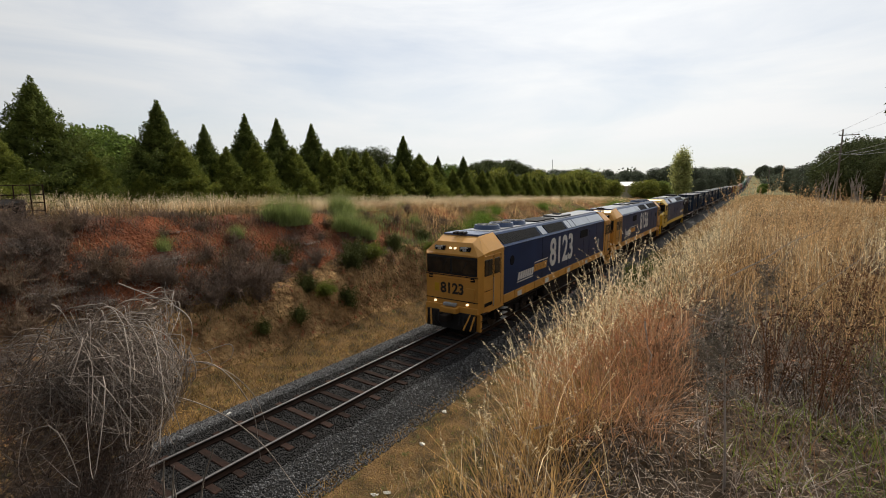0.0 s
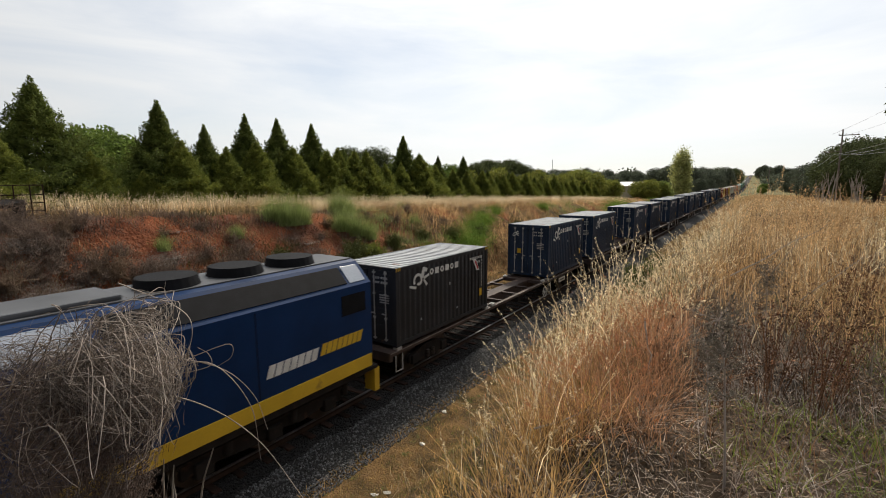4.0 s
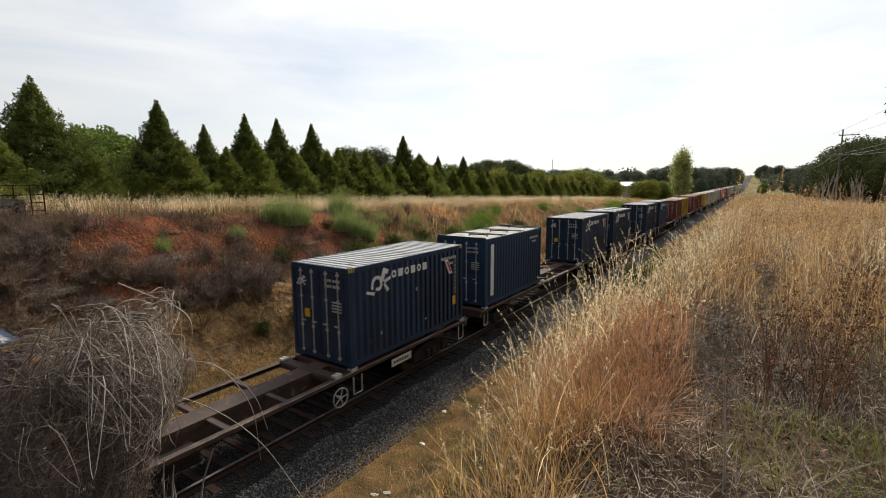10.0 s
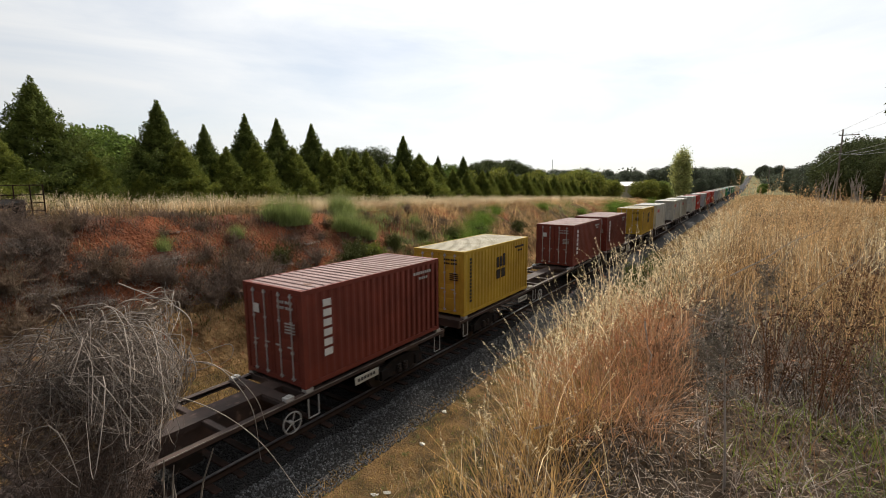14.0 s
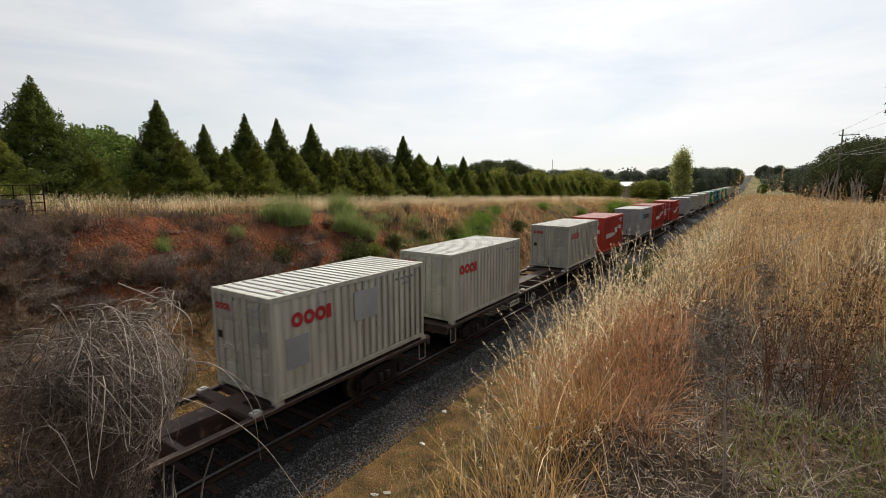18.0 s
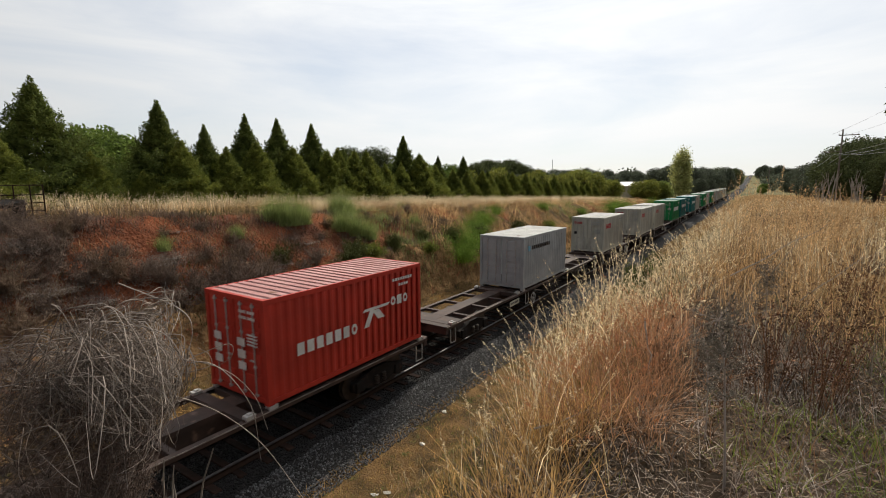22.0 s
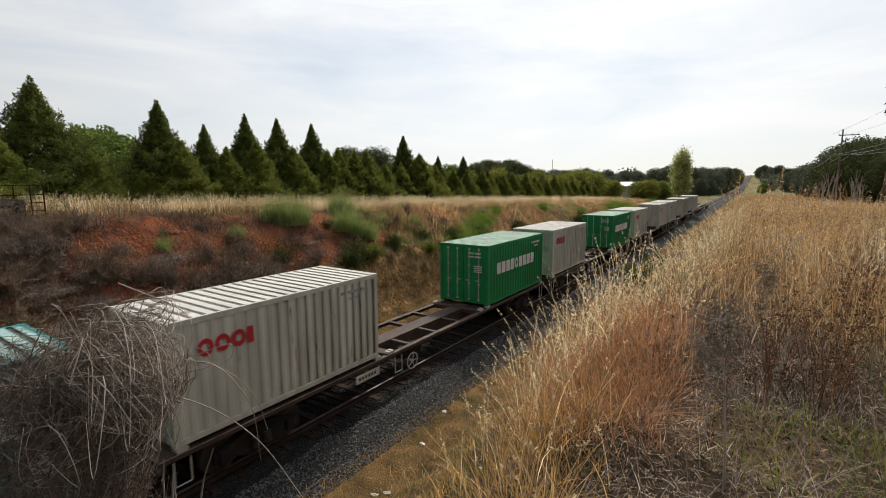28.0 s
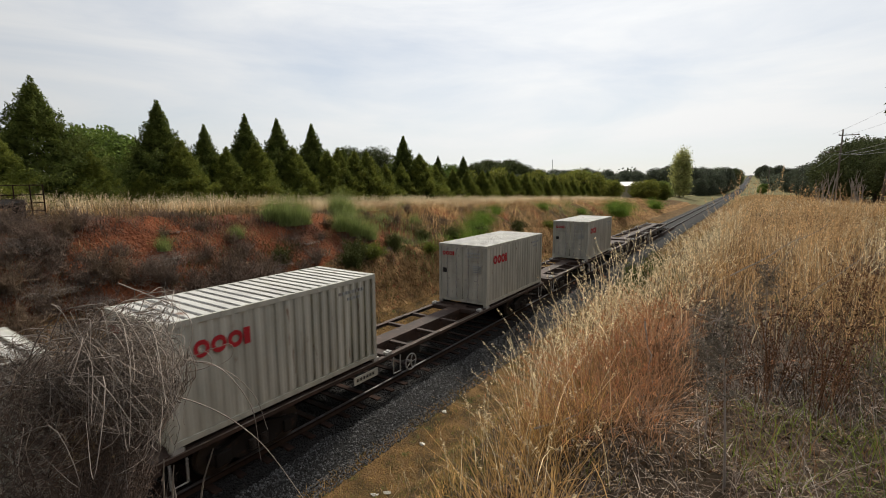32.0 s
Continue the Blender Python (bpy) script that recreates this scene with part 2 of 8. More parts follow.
def ground():
    xs = spaced([(-4000, -1000, 500), (-1000, -200, 100), (-200, -40, 16), (-40, -16, 2), (-16, -4, 0.22), (-4, 3, 0.7), (3, 14, 0.22), (14, 40, 2), (40, 200, 16), (200, 1000, 100), (1000, 4000, 500)])
    ys = spaced([(-700, -100, 60), (-100, -6, 8), (-6, 34, 0.25), (34, 70, 0.7), (70, 130, 2), (130, 350, 10), (350, 1000, 50), (1000, 4500, 350)])
    X, Y = np.meshgrid(xs, ys)
    Z = ground_z(X, Y)
    nx, ny = len(xs), len(ys)
    v = np.stack([X, Y, Z], -1).reshape(-1, 3)
    i = np.arange(nx * ny).reshape(ny, nx)
    f = np.stack([i[:-1, :-1], i[:-1, 1:], i[1:, 1:], i[1:, :-1]], -1).reshape(-1, 4)
    cx, cy = v[f].mean(1)[:, 0], v[f].mean(1)[:, 1]
    n = fbm(cx * 0.45, cy * 0.45) + 0.3 * vnoise(cx * 2.2, cy * 2.2)
    d = -cx - 5.5
    idx = np.full(len(f), 2)                                   # thatch
    idx[(d > 0.1) & (d < 2.4 + n)] = 1                           # clay cliff
    idx[(d >= 2.4 + n * 0.5) & (d < 7.6 + 1.5 * n) & ((cy < 27 + 6 * n) | (n > 0.25))] = 0          # red slope
    idx[(cx > 7.2 + n * 1.5) & (cx < 13.5 + 3 * n)] = 3
    idx[(np.abs(cx) > 60) | (cy > 160)] = 4
    g = new("ground", mesh_of("ground", v, f, [M["earth"], M["clay"], M["thatch"], M["litter"], M["paddock"]], idx, flat=False))
    tagged(g, "red earth cutting and dry grass banks beside the line", "ground", kind="structure")


ground()


# ================= track =================
GAUGE = 0.7525


def prism(profile, y0, y1, ys=None):
    """Vertices and quads of a profile (x, z) drawn along y."""
    ys = [y0, y1] if ys is None else ys
    n = len(profile)
    v = [(x, y, z + float(track_z(y))) for y in ys for x, z in profile]
    f = [(r * n + k, r * n + (k + 1) % n, (r + 1) * n + (k + 1) % n, (r + 1) * n + k) for r in range(len(ys) - 1) for k in range(n)]
    return v, f


def track():
    ys = [-620, -100, -10] + list(range(0, 330, 30)) + list(range(330, 1001, 30))
    v, f = prism([(-3.3, -0.95), (-2.9, -0.62), (-1.75, -0.2), (1.75, -0.2), (2.35, -0.45), (2.9, -0.95)], 0, 0, ys)
    bed = new("ballast_bed", mesh_of("ballast_bed", v, f, [M["ballast"]]))
    tagged(bed, "dark crushed stone ballast under the rails", "ballast", kind="structure")
    head = [(-0.035, -0.012), (-0.03, 0), (0.03, 0), (0.035, -0.012), (0.035, -0.038), (-0.035, -0.038)]
    web = [(-0.035, -0.038), (0.035, -0.038), (0.009, -0.055), (0.009, -0.125), (0.07, -0.148), (0.07, -0.16), (-0.07, -0.16), (-0.07, -0.148), (-0.009, -0.125), (-0.009, -0.055)]
    for side in (-1, 1):
        rail = None
        for nm, prof, mt in (("rail", web, "rail"), ("rail_head", head, "railtop")):
            v, f = prism([(side * GAUGE + x, z) for x, z in prof], 0, 0, ys)
            ob = new(nm, mesh_of(nm, v, f, [M[mt]]))
            if rail:
                ob.parent = rail
            else:
                rail = tagged(ob, "rusty steel rail with a polished running head", "rail", "rails of the line", "structure")
    bm = bmesh.new()
    bmesh.ops.create_cube(bm, size=1, matrix=Matrix.Diagonal((2.4, 0.2, 0.11, 1)))
    bmesh.ops.bevel(bm, geom=bm.edges[:], offset=0.018, segments=1, affect="EDGES")
    me = bpy.data.meshes.new("sleeper"); bm.to_mesh(me); bm.free(); me.materials.append(M["sleeper"])
    rng = np.random.default_rng(3)
    for k in range(110):
        y = 1.0 + k * 0.66
        ob = new("sleeper", me)
        ob.parent = bed
        ob.matrix_basis = pose(rng.uniform(-0.03, 0.03), y + rng.uniform(-0.02, 0.02), -0.215 + rng.uniform(-0.006, 0.006), 0, 0, rng.uniform(-0.8, 0.8))


track()
# ================= shared mesh helpers =================
def link(name, me, mat, parent=None, label=""):
    """One mesh object on shared data, with a material of its own."""
    ob = new(name, me)
    if not me.materials:
        me.materials.append(None)
    ob.material_slots[0].link = "OBJECT"
    ob.material_slots[0].material = mat
    if parent:
        ob.parent = parent
    if label:
        ob["label"] = label
    return ob


def part(name, bm, mat, parent, label="", soft=False):
    me = bpy.data.meshes.new(name)
    bm.normal_update()
    bm.to_mesh(me)
    bm.free()
    if soft:
        me.polygons.foreach_set("use_smooth", np.ones(len(me.polygons), bool))
    return link(name, me, mat, parent, label)


def box(bm, x0, x1, y0, y1, z0, z1, bev=0.0):
    m = Matrix.Translation(((x0 + x1) / 2, (y0 + y1) / 2, (z0 + z1) / 2)) @ Matrix.Diagonal((x1 - x0, y1 - y0, z1 - z0, 1))
    r = bmesh.ops.create_cube(bm, size=1, matrix=m)
    if bev:
        es = list({e for v in r["verts"] for e in v.link_edges})
        bmesh.ops.bevel(bm, geom=es, offset=bev, segments=2, affect="EDGES", profile=0.6)


def boxes(*rows, bev=0.0):
    bm = bmesh.new()
    for r in rows:
        box(bm, *r, bev=bev)
    return bm


def rod(bm, a, b, r=0.02, n=8):
    a, b = Vector(a), Vector(b)
    q = (b - a).to_track_quat("Z", "Y").to_matrix().to_4x4()
    bmesh.ops.create_cone(bm, cap_ends=True, segments=n, radius1=r, radius2=r, depth=(b - a).length, matrix=Matrix.Translation((a + b) / 2) @ q)


def rods(*rows, r=0.02, n=8):
    bm = bmesh.new()
    for a, b in rows:
        rod(bm, a, b, r, n)
    return bm


def loft(bm, sections):
    """Skin over closed sections of equal count, with capped ends."""
    rings = [[bm.verts.new(p) for p in s] for s in sections]
    n = len(rings[0])
    for a, b in zip(rings, rings[1:]):
        for k in range(n):
            bm.faces.new((a[k], a[(k + 1) % n], b[(k + 1) % n], b[k]))
    bm.faces.new(rings[0][::-1]); bm.faces.new(rings[-1])
    bmesh.ops.recalc_face_normals(bm, faces=bm.faces[:])
    return bm


def paint(name, base, dark=None, rough=0.45, rust=(0.16, 0.07, 0.035), rust_at=0.66, **k):
    return material(name, base, dark or tuple(v * 0.72 for v in base), rough=max(rough, 0.55), scale=1.1, fine=22, bump=0.08, spread=0.1, spec=0.25, rust=rust, rust_at=rust_at, **k)


M["blue_box"] = paint("navy_container_paint", (0.02, 0.04, 0.08), (0.012, 0.023, 0.045), stretch=(2.0, 2.0, 0.6))
M["blue_plain"] = paint("blue_container_paint", (0.018, 0.045, 0.095))
M["brown_box"] = paint("oxide_container_paint", (0.2, 0.045, 0.03), (0.14, 0.034, 0.024))
M["yellow_box"] = paint("mustard_container_paint", (0.55, 0.36, 0.045), (0.42, 0.27, 0.035))
M["white_box"] = paint("pale_container_paint", (0.55, 0.54, 0.475), (0.37, 0.365, 0.315), rust_at=0.655, stretch=(2.5, 2.5, 0.5))
M["grey_box"] = paint("grey_container_paint", (0.42, 0.44, 0.45), (0.3, 0.32, 0.33), rust_at=0.66)
M["red_box"] = paint("red_container_paint", (0.5, 0.045, 0.028), (0.36, 0.035, 0.022))
M["green_box"] = paint("green_container_paint", (0.014, 0.26, 0.08), (0.012, 0.19, 0.06))
M["teal_box"] = paint("teal_container_paint", (0.012, 0.18, 0.17), (0.012, 0.13, 0.125))
M["roof"] = paint("pale_grey_roof_paint", (0.42, 0.43, 0.44), (0.28, 0.29, 0.31), rough=0.6)
M["groove_dark"] = material("roof_grime", (0.07, 0.06, 0.052), (0.03, 0.026, 0.024), rough=0.9, scale=4, fine=30, bump=0.2)
M["white"] = material("white_lettering", (0.72, 0.72, 0.7), (0.55, 0.55, 0.53), rough=0.5, scale=3, fine=30, bump=0)
M["mark_red"] = material("red_lettering", (0.5, 0.02, 0.035), (0.4, 0.02, 0.03), rough=0.5, scale=3, fine=30, bump=0)
M["mark_black"] = material("black_lettering", (0.02, 0.02, 0.022), rough=0.5, scale=3, fine=30, bump=0)
M["mark_yellow"] = material("yellow_label", (0.6, 0.36, 0.02), (0.5, 0.3, 0.02), rough=0.5, scale=3, fine=30, bump=0)
M["mark_sky"] = material("light_blue_mark", (0.2, 0.5, 0.68), rough=0.5, scale=3, fine=30, bump=0)
M["steel"] = material("dark_underframe_steel", (0.026, 0.022, 0.02), (0.014, 0.012, 0.011), spec=0.1, rough=0.85, scale=2, fine=25, bump=0.25, rust=(0.05, 0.03, 0.022), rust_at=0.6)
M["deck"] = material("brown_wagon_steel", (0.075, 0.044, 0.034), (0.035, 0.023, 0.019), rough=0.75, scale=1.5, fine=25, bump=0.2, rust=(0.15, 0.095, 0.07), rust_at=0.62)
# pale colour for the light that the sill's top edge catches
M["edge_light"] = material("sill_edge_highlight", (0.36, 0.32, 0.29), (0.1, 0.075, 0.06), rough=0.55, metal=0.3, scale=2.2, fine=25, bump=0.1)
M["grabs"] = material("worn_white_rail", (0.5, 0.5, 0.48), (0.3, 0.28, 0.26), rough=0.6, scale=4, fine=30)
M["wheel"] = material("wheel_steel", (0.09, 0.075, 0.065), (0.05, 0.04, 0.036), rough=0.6, metal=0.4, scale=3, fine=30)
M["rubber"] = material("black_rubber", (0.016, 0.016, 0.017), rough=0.8, scale=3, fine=30)

# ================= containers =================
CW, CL, CH = 1.219, 6.058, 2.591
MESH = {}


def bm_mesh(key, make):
    if key not in MESH:
        bm = make()
        bmesh.ops.recalc_face_normals(bm, faces=bm.faces[:])
        bm.normal_update()
        me = bpy.data.meshes.new(key)
        bm.to_mesh(me)
        bm.free()
        MESH[key] = me
    return MESH[key]


def wave(length, pitch, depth):
    """A trapezoid sheet profile: (distance along, inset)."""
    out, k = [(0.0, 0.0)], 0
    n = round(length / pitch)
    p = length / n
    for k in range(n):
        a = k * p
        out += [(a + 0.2 * p, 0.0), (a + 0.42 * p, depth), (a + 0.7 * p, depth), (a + 0.92 * p, 0.0)]
    return out + [(length, 0.0)]


def sheet(rows):
    """A corrugated panel: rows of (bottom, top) points."""
    bm = bmesh.new()
    prev = None
    for a, b in rows:
        cur = (bm.verts.new(a), bm.verts.new(b))
        if prev:
            bm.faces.new((prev[0], cur[0], cur[1], prev[1]))
        prev = cur
    ret = bmesh.ops.extrude_face_region(bm, geom=bm.faces[:])
    return bm


def side_panel():
    return sheet([((CW - 0.012 - i, 0.13 + a, 0.15), (CW - 0.012 - i, 0.13 + a, CH - 0.07)) for a, i in wave(CL - 0.26, 0.275, 0.02)])


def roof_grooves():
    n = 20
    p = (CL - 0.24) / n
    return [0.12 + (k + 0.5) * p for k in range(n)]


def roof_panel():
    """Flat roof sheet with narrow pressed grooves."""
    rows = [(0.1, 0.0)]
    for y in roof_grooves():
        rows += [(y - 0.055, 0.0), (y - 0.03, 0.03), (y + 0.03, 0.03), (y + 0.055, 0.0)]
    rows.append((CL - 0.1, 0.0))
    return sheet([((-CW + 0.05, a, CH - 0.006 - i), (CW - 0.05, a, CH - 0.006 - i)) for a, i in rows])


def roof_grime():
    """Dark strips lying in the grooves."""
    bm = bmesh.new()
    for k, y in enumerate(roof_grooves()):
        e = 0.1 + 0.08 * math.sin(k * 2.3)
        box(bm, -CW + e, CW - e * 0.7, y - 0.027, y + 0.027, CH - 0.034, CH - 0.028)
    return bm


def end_panel():
    return sheet([((-CW + 0.13 + a, CL - 0.03 - i, 0.12), (-CW + 0.13 + a, CL - 0.03 - i, CH - 0.1)) for a, i in wave(2 * CW - 0.26, 0.25, 0.036)])


def door_leaf():
    bm = boxes((0.02, 1.08, 0.03, 0.075, 0.16, CH - 0.13))
    for z0, z1 in ((0.22, 0.66), (0.78, 1.22), (1.34, 1.78), (1.9, 2.36)):
        box(bm, 0.1, 1.0, 0.012, 0.035, z0, z1, bev=0.012)
    return bm


def door_rod():
    bm = bmesh.new()
    rod(bm, (0, 0.0, 0.14), (0, 0.0, CH - 0.12), 0.019, 6)
    for z in (0.2, 0.9, 1.7, CH - 0.2):
        box(bm, -0.05, 0.05, -0.015, 0.03, z - 0.03, z + 0.03)
    box(bm, -0.16, 0.02, -0.025, -0.005, 1.02, 1.06)
    return bm


def casting():
    return boxes((-0.081, 0.081, -0.089, 0.089, 0, 0.118), bev=0.012)


def container(color, label, roof=None, marks=None, rods_of="grabs", doors_front=True):
    """A 20-foot box; its origin is the middle of its front bottom edge."""
    c = new("shipping_container")
    tagged(c, label, "container", "containers on the train")
    mt = M[color]
    link("side_panel", bm_mesh("side", side_panel), mt, c)
    o = link("side_panel", bm_mesh("side", side_panel), mt, c)
    o.matrix_basis = Matrix.Translation((0, CL, 0)) @ pose(0, 0, 0, 0, 0, 180)
    link("roof", bm_mesh("roof_panel", roof_panel), M[roof or "roof"], c, "pale corrugated steel roof")
    link("roof_grime", bm_mesh("roof_grime", roof_grime), M["groove_dark"], c, "dark strips in the roof grooves")["kind"] = "stuff"
    link("end_wall", bm_mesh("end", end_panel), mt, c)
    for sx in (-1, 1):
        for y in (0.07, CL - 0.07):
            link("corner_post", bm_mesh("post", lambda: boxes((-0.06, 0.06, -0.06, 0.06, 0.1, CH - 0.1))), mt, c).matrix_basis = pose(sx * (CW - 0.062), y, 0)
        for z, k in ((0.08, "bottom_rail"), (CH - 0.065, "top_rail")):
            link(k, bm_mesh("rail" + k, lambda: boxes((-0.035, 0.035, 0.1, CL - 0.1, -0.06, 0.06))), mt, c).matrix_basis = pose(sx * (CW - 0.038), 0, z)
        for y in (0.09, CL - 0.09):
            for z in (0.0, CH - 0.118):
                link("corner_casting", bm_mesh("casting", casting), mt, c).matrix_basis = pose(sx * (CW - 0.08), y, z)
    for y, z, k in ((0.06, 0.1, "door_sill"), (0.06, CH - 0.06, "door_header"), (CL - 0.06, 0.07, "end_sill"), (CL - 0.06, CH - 0.06, "end_header")):
        link(k, bm_mesh("cross", lambda: boxes((-CW + 0.1, CW - 0.1, -0.05, 0.05, -0.06, 0.055))), mt, c).matrix_basis = pose(0, y, z)
    link("floor", bm_mesh("cfloor", lambda: boxes((-CW + 0.08, CW - 0.08, 0.1, CL - 0.1, 0.09, 0.13))), M["steel"], c)
    for s in (-1, 1):
        d = link("door", bm_mesh("door", door_leaf), mt, c)
        d.matrix_basis = Matrix.Diagonal((s, 1, 1, 1))
        for x in (0.3, 0.78):
            link("locking_rod", bm_mesh("rod", door_rod), M[rods_of], d).matrix_basis = pose(x, 0, 0)
    if marks:
        marks(c)
    return c


def flat_bars(name, rows, mat, parent, plane="side", label=""):
    """Painted blocks a hair above a panel. side rows: (y0, y1, z0, z1[, lean]); end rows: (x0, x1, z0, z1)."""
    bm = bmesh.new()
    for r in rows:
        a, b, z0, z1 = r[:4]
        ln = r[4] if len(r) > 4 else 0
        if plane == "side":
            pts = [(CW + 0.004, a, z0), (CW + 0.004, b, z0), (CW + 0.004, b + ln, z1), (CW + 0.004, a + ln, z1)]
            off = Vector((-0.012, 0, 0))
        else:
            pts = [(a, -0.03, z0), (b, -0.03, z0), (b + ln, -0.03, z1), (a + ln, -0.03, z1)]
            off = Vector((0, 0.012, 0))
        f = [bm.verts.new(p) for p in pts]
        g = [bm.verts.new(Vector(p) + off) for p in pts]
        bm.faces.new(f)
        for k in range(4):
            bm.faces.new((f[k], g[k], g[(k + 1) % 4], f[(k + 1) % 4]))
    bmesh.ops.recalc_face_normals(bm, faces=bm.faces[:])
    ob = part(name, bm, mat, parent, label)
    if len(rows) > 4:
        ob["kind"] = "stuff"
    return ob


def word(y0, y1, z0, z1, n, gap=0.22, lean=0.0):
    """A word as n plain upright blocks."""
    w = (y1 - y0) / n
    return [(y0 + k * w, y0 + (k + 1 - gap) * w, z0, z1, lean) for k in range(n)]


def glyphs(c, y0, y1, z0, z1, pattern, mat, plane="side", gap=0.16, label=""):
    """A brand word as plain shapes, one part each: o a ring, i a block, t a slim block."""
    n = len(pattern)
    w = (y1 - y0) / n
    for k, ch in enumerate(pattern):
        bm = bmesh.new()
        a, b = y0 + k * w, y0 + (k + 1 - gap) * w
        if ch == "o":
            m = 16
            ring = []
            for j in range(m):
                t = 2 * math.pi * j / m
                ring.append([((a + b) / 2 + s * (b - a) / 2 * math.cos(t), (z0 + z1) / 2 + s2 * (z1 - z0) / 2 * math.sin(t)) for s, s2 in ((1, 1), (0.5, 0.45))])
            quads = [(ring[j][0], ring[(j + 1) % m][0], ring[(j + 1) % m][1], ring[j][1]) for j in range(m)]
        else:
            if ch == "t":
                b = a + (b - a) * 0.45
            quads = [((a, z0), (b, z0), (b, z1), (a, z1))]
        for q in quads:
            pts = [(CW + 0.005, p, z) if plane == "side" else (p, -0.031, z) for p, z in q]
            bm.faces.new([bm.verts.new(p) for p in pts])
        bmesh.ops.remove_doubles(bm, verts=bm.verts[:], dist=0.0005)
        bmesh.ops.solidify(bm, geom=bm.faces[:], thickness=0.006)
        part("brand_shape", bm, mat, c, label)


def code_bars(c, mat):
    flat_bars("stencil", word(4.6, 5.6, 2.2, 2.29, 8, 0.3) + word(4.9, 5.4, 2.02, 2.1, 4, 0.3), mat, c)
    flat_bars("stencil", [(x, x + 0.07, z, z + 0.07) for z in (2.05, 2.2) for x in (0.28, 0.38, 0.48, 0.62, 0.72, 0.82)] + [(0.55, 0.95, z, z + 0.035) for z in (1.66, 1.58, 1.5, 1.42)], mat, c, "end")


# ================= wagons =================
PITCH, SLOTS, FIRST = 20.8, (0.0, 6.49, 12.98), 79.41
DECK = 1.205
WL = PITCH - 1.05          # length over the headstocks


def bogie_side():
    bm = bmesh.new()
    prof = [(-1.15, 0.36), (-1.15, 0.6), (-0.75, 0.68), (-0.3, 0.82), (0.3, 0.82), (0.75, 0.68), (1.15, 0.6), (1.15, 0.36), (0.7, 0.36), (0.4, 0.22), (-0.4, 0.22), (-0.7, 0.36)]
    loft(bm, [[(-0.06, y, z) for y, z in prof], [(0.06, y, z) for y, z in prof]])
    for y in (-0.88, 0.88):
        box(bm, -0.1, 0.13, y - 0.17, y + 0.17, 0.3, 0.62, bev=0.03)
    return bm


def springs():
    bm = bmesh.new()
    for y in (-0.16, 0.16):
        for k in range(5):
            bmesh.ops.create_cone(bm, cap_ends=True, segments=10, radius1=0.09, radius2=0.09, depth=0.03, matrix=Matrix.Translation((0.09, y, 0.34 + k * 0.055)))
    return bm


def wheelset(r=0.46):
    bm = bmesh.new()
    rot = Matrix.Rotation(radians(90), 4, "Y")
    for s in (-1, 1):
        for dx, rad, dep in ((0.0, r, 0.11), (-s * 0.065, r + 0.028, 0.03), (s * 0.06, 0.17, 0.06)):
            bmesh.ops.create_cone(bm, cap_ends=True, segments=28, radius1=rad, radius2=rad, depth=dep, matrix=Matrix.Translation((s * 0.765 + dx, 0, 0)) @ rot)
    bmesh.ops.create_cone(bm, cap_ends=True, segments=12, radius1=0.08, radius2=0.08, depth=2.1, matrix=rot)
    return bm


def hand_wheel():
    bm = bmesh.new()
    n = 24
    for k in range(n):
        a, b = 2 * math.pi * k / n, 2 * math.pi * (k + 1) / n
        rod(bm, (0, 0.27 * math.cos(a), 0.27 * math.sin(a)), (0, 0.27 * math.cos(b), 0.27 * math.sin(b)), 0.018, 6)
    for k in range(5):
        a = 2 * math.pi * k / 5
        rod(bm, (0, 0, 0), (0, 0.26 * math.cos(a), 0.26 * math.sin(a)), 0.015, 6)
    rod(bm, (-0.12, 0, 0), (0.03, 0, 0), 0.04, 8)
    return bm


def side_sill():
    prof = [(1.22, 0.985), (1.22, 1.1), (1.08, 1.1), (1.08, 1.07), (1.19, 1.07), (1.19, 1.01), (1.08, 1.01), (1.08, 0.985)]
    return loft(bmesh.new(), [[(x, y, z) for x, z in prof] for y in (0.0, WL)])


def center_sill():
    return boxes((-0.3, 0.3, 0.0, WL, 0.98, 1.12), (-0.25, 0.25, 0.6, WL - 0.6, 0.62, 0.98), (-0.38, 0.38, 0.6, WL - 0.6, 0.58, 0.63))


def end_platform():
    bm = boxes((-1.2, 1.2, 0.0, 0.16, 0.82, 1.12), (-1.17, 1.17, 0.16, 1.25, 1.07, 1.115))
    return bm


def deck_arm():
    return boxes((-1.17, 1.17, -0.07, 0.07, 0.985, 1.095))


def slot_beam():
    return boxes((-1.17, 1.17, -0.16, 0.16, 0.95, 1.128))


def twistlock():
    return boxes((-0.09, 0.09, -0.12, 0.12, 1.1, DECK - 0.005), (-0.05, 0.05, -0.05, 0.05, DECK - 0.005, DECK + 0.03), bev=0.008)


def step_loop():
    return rods(((0, 0, 0.95), (0, 0, 0.42)), ((0, 0.34, 0.95), (0, 0.34, 0.42)), ((0, 0, 0.42), (0, 0.34, 0.42)), r=0.018, n=6)


def coupler():
    bm = boxes((-0.13, 0.13, -0.18, 0.2, 0.72, 0.99), (-0.09, 0.09, 0.2, 0.75, 0.78, 0.94), bev=0.03)
    return bm


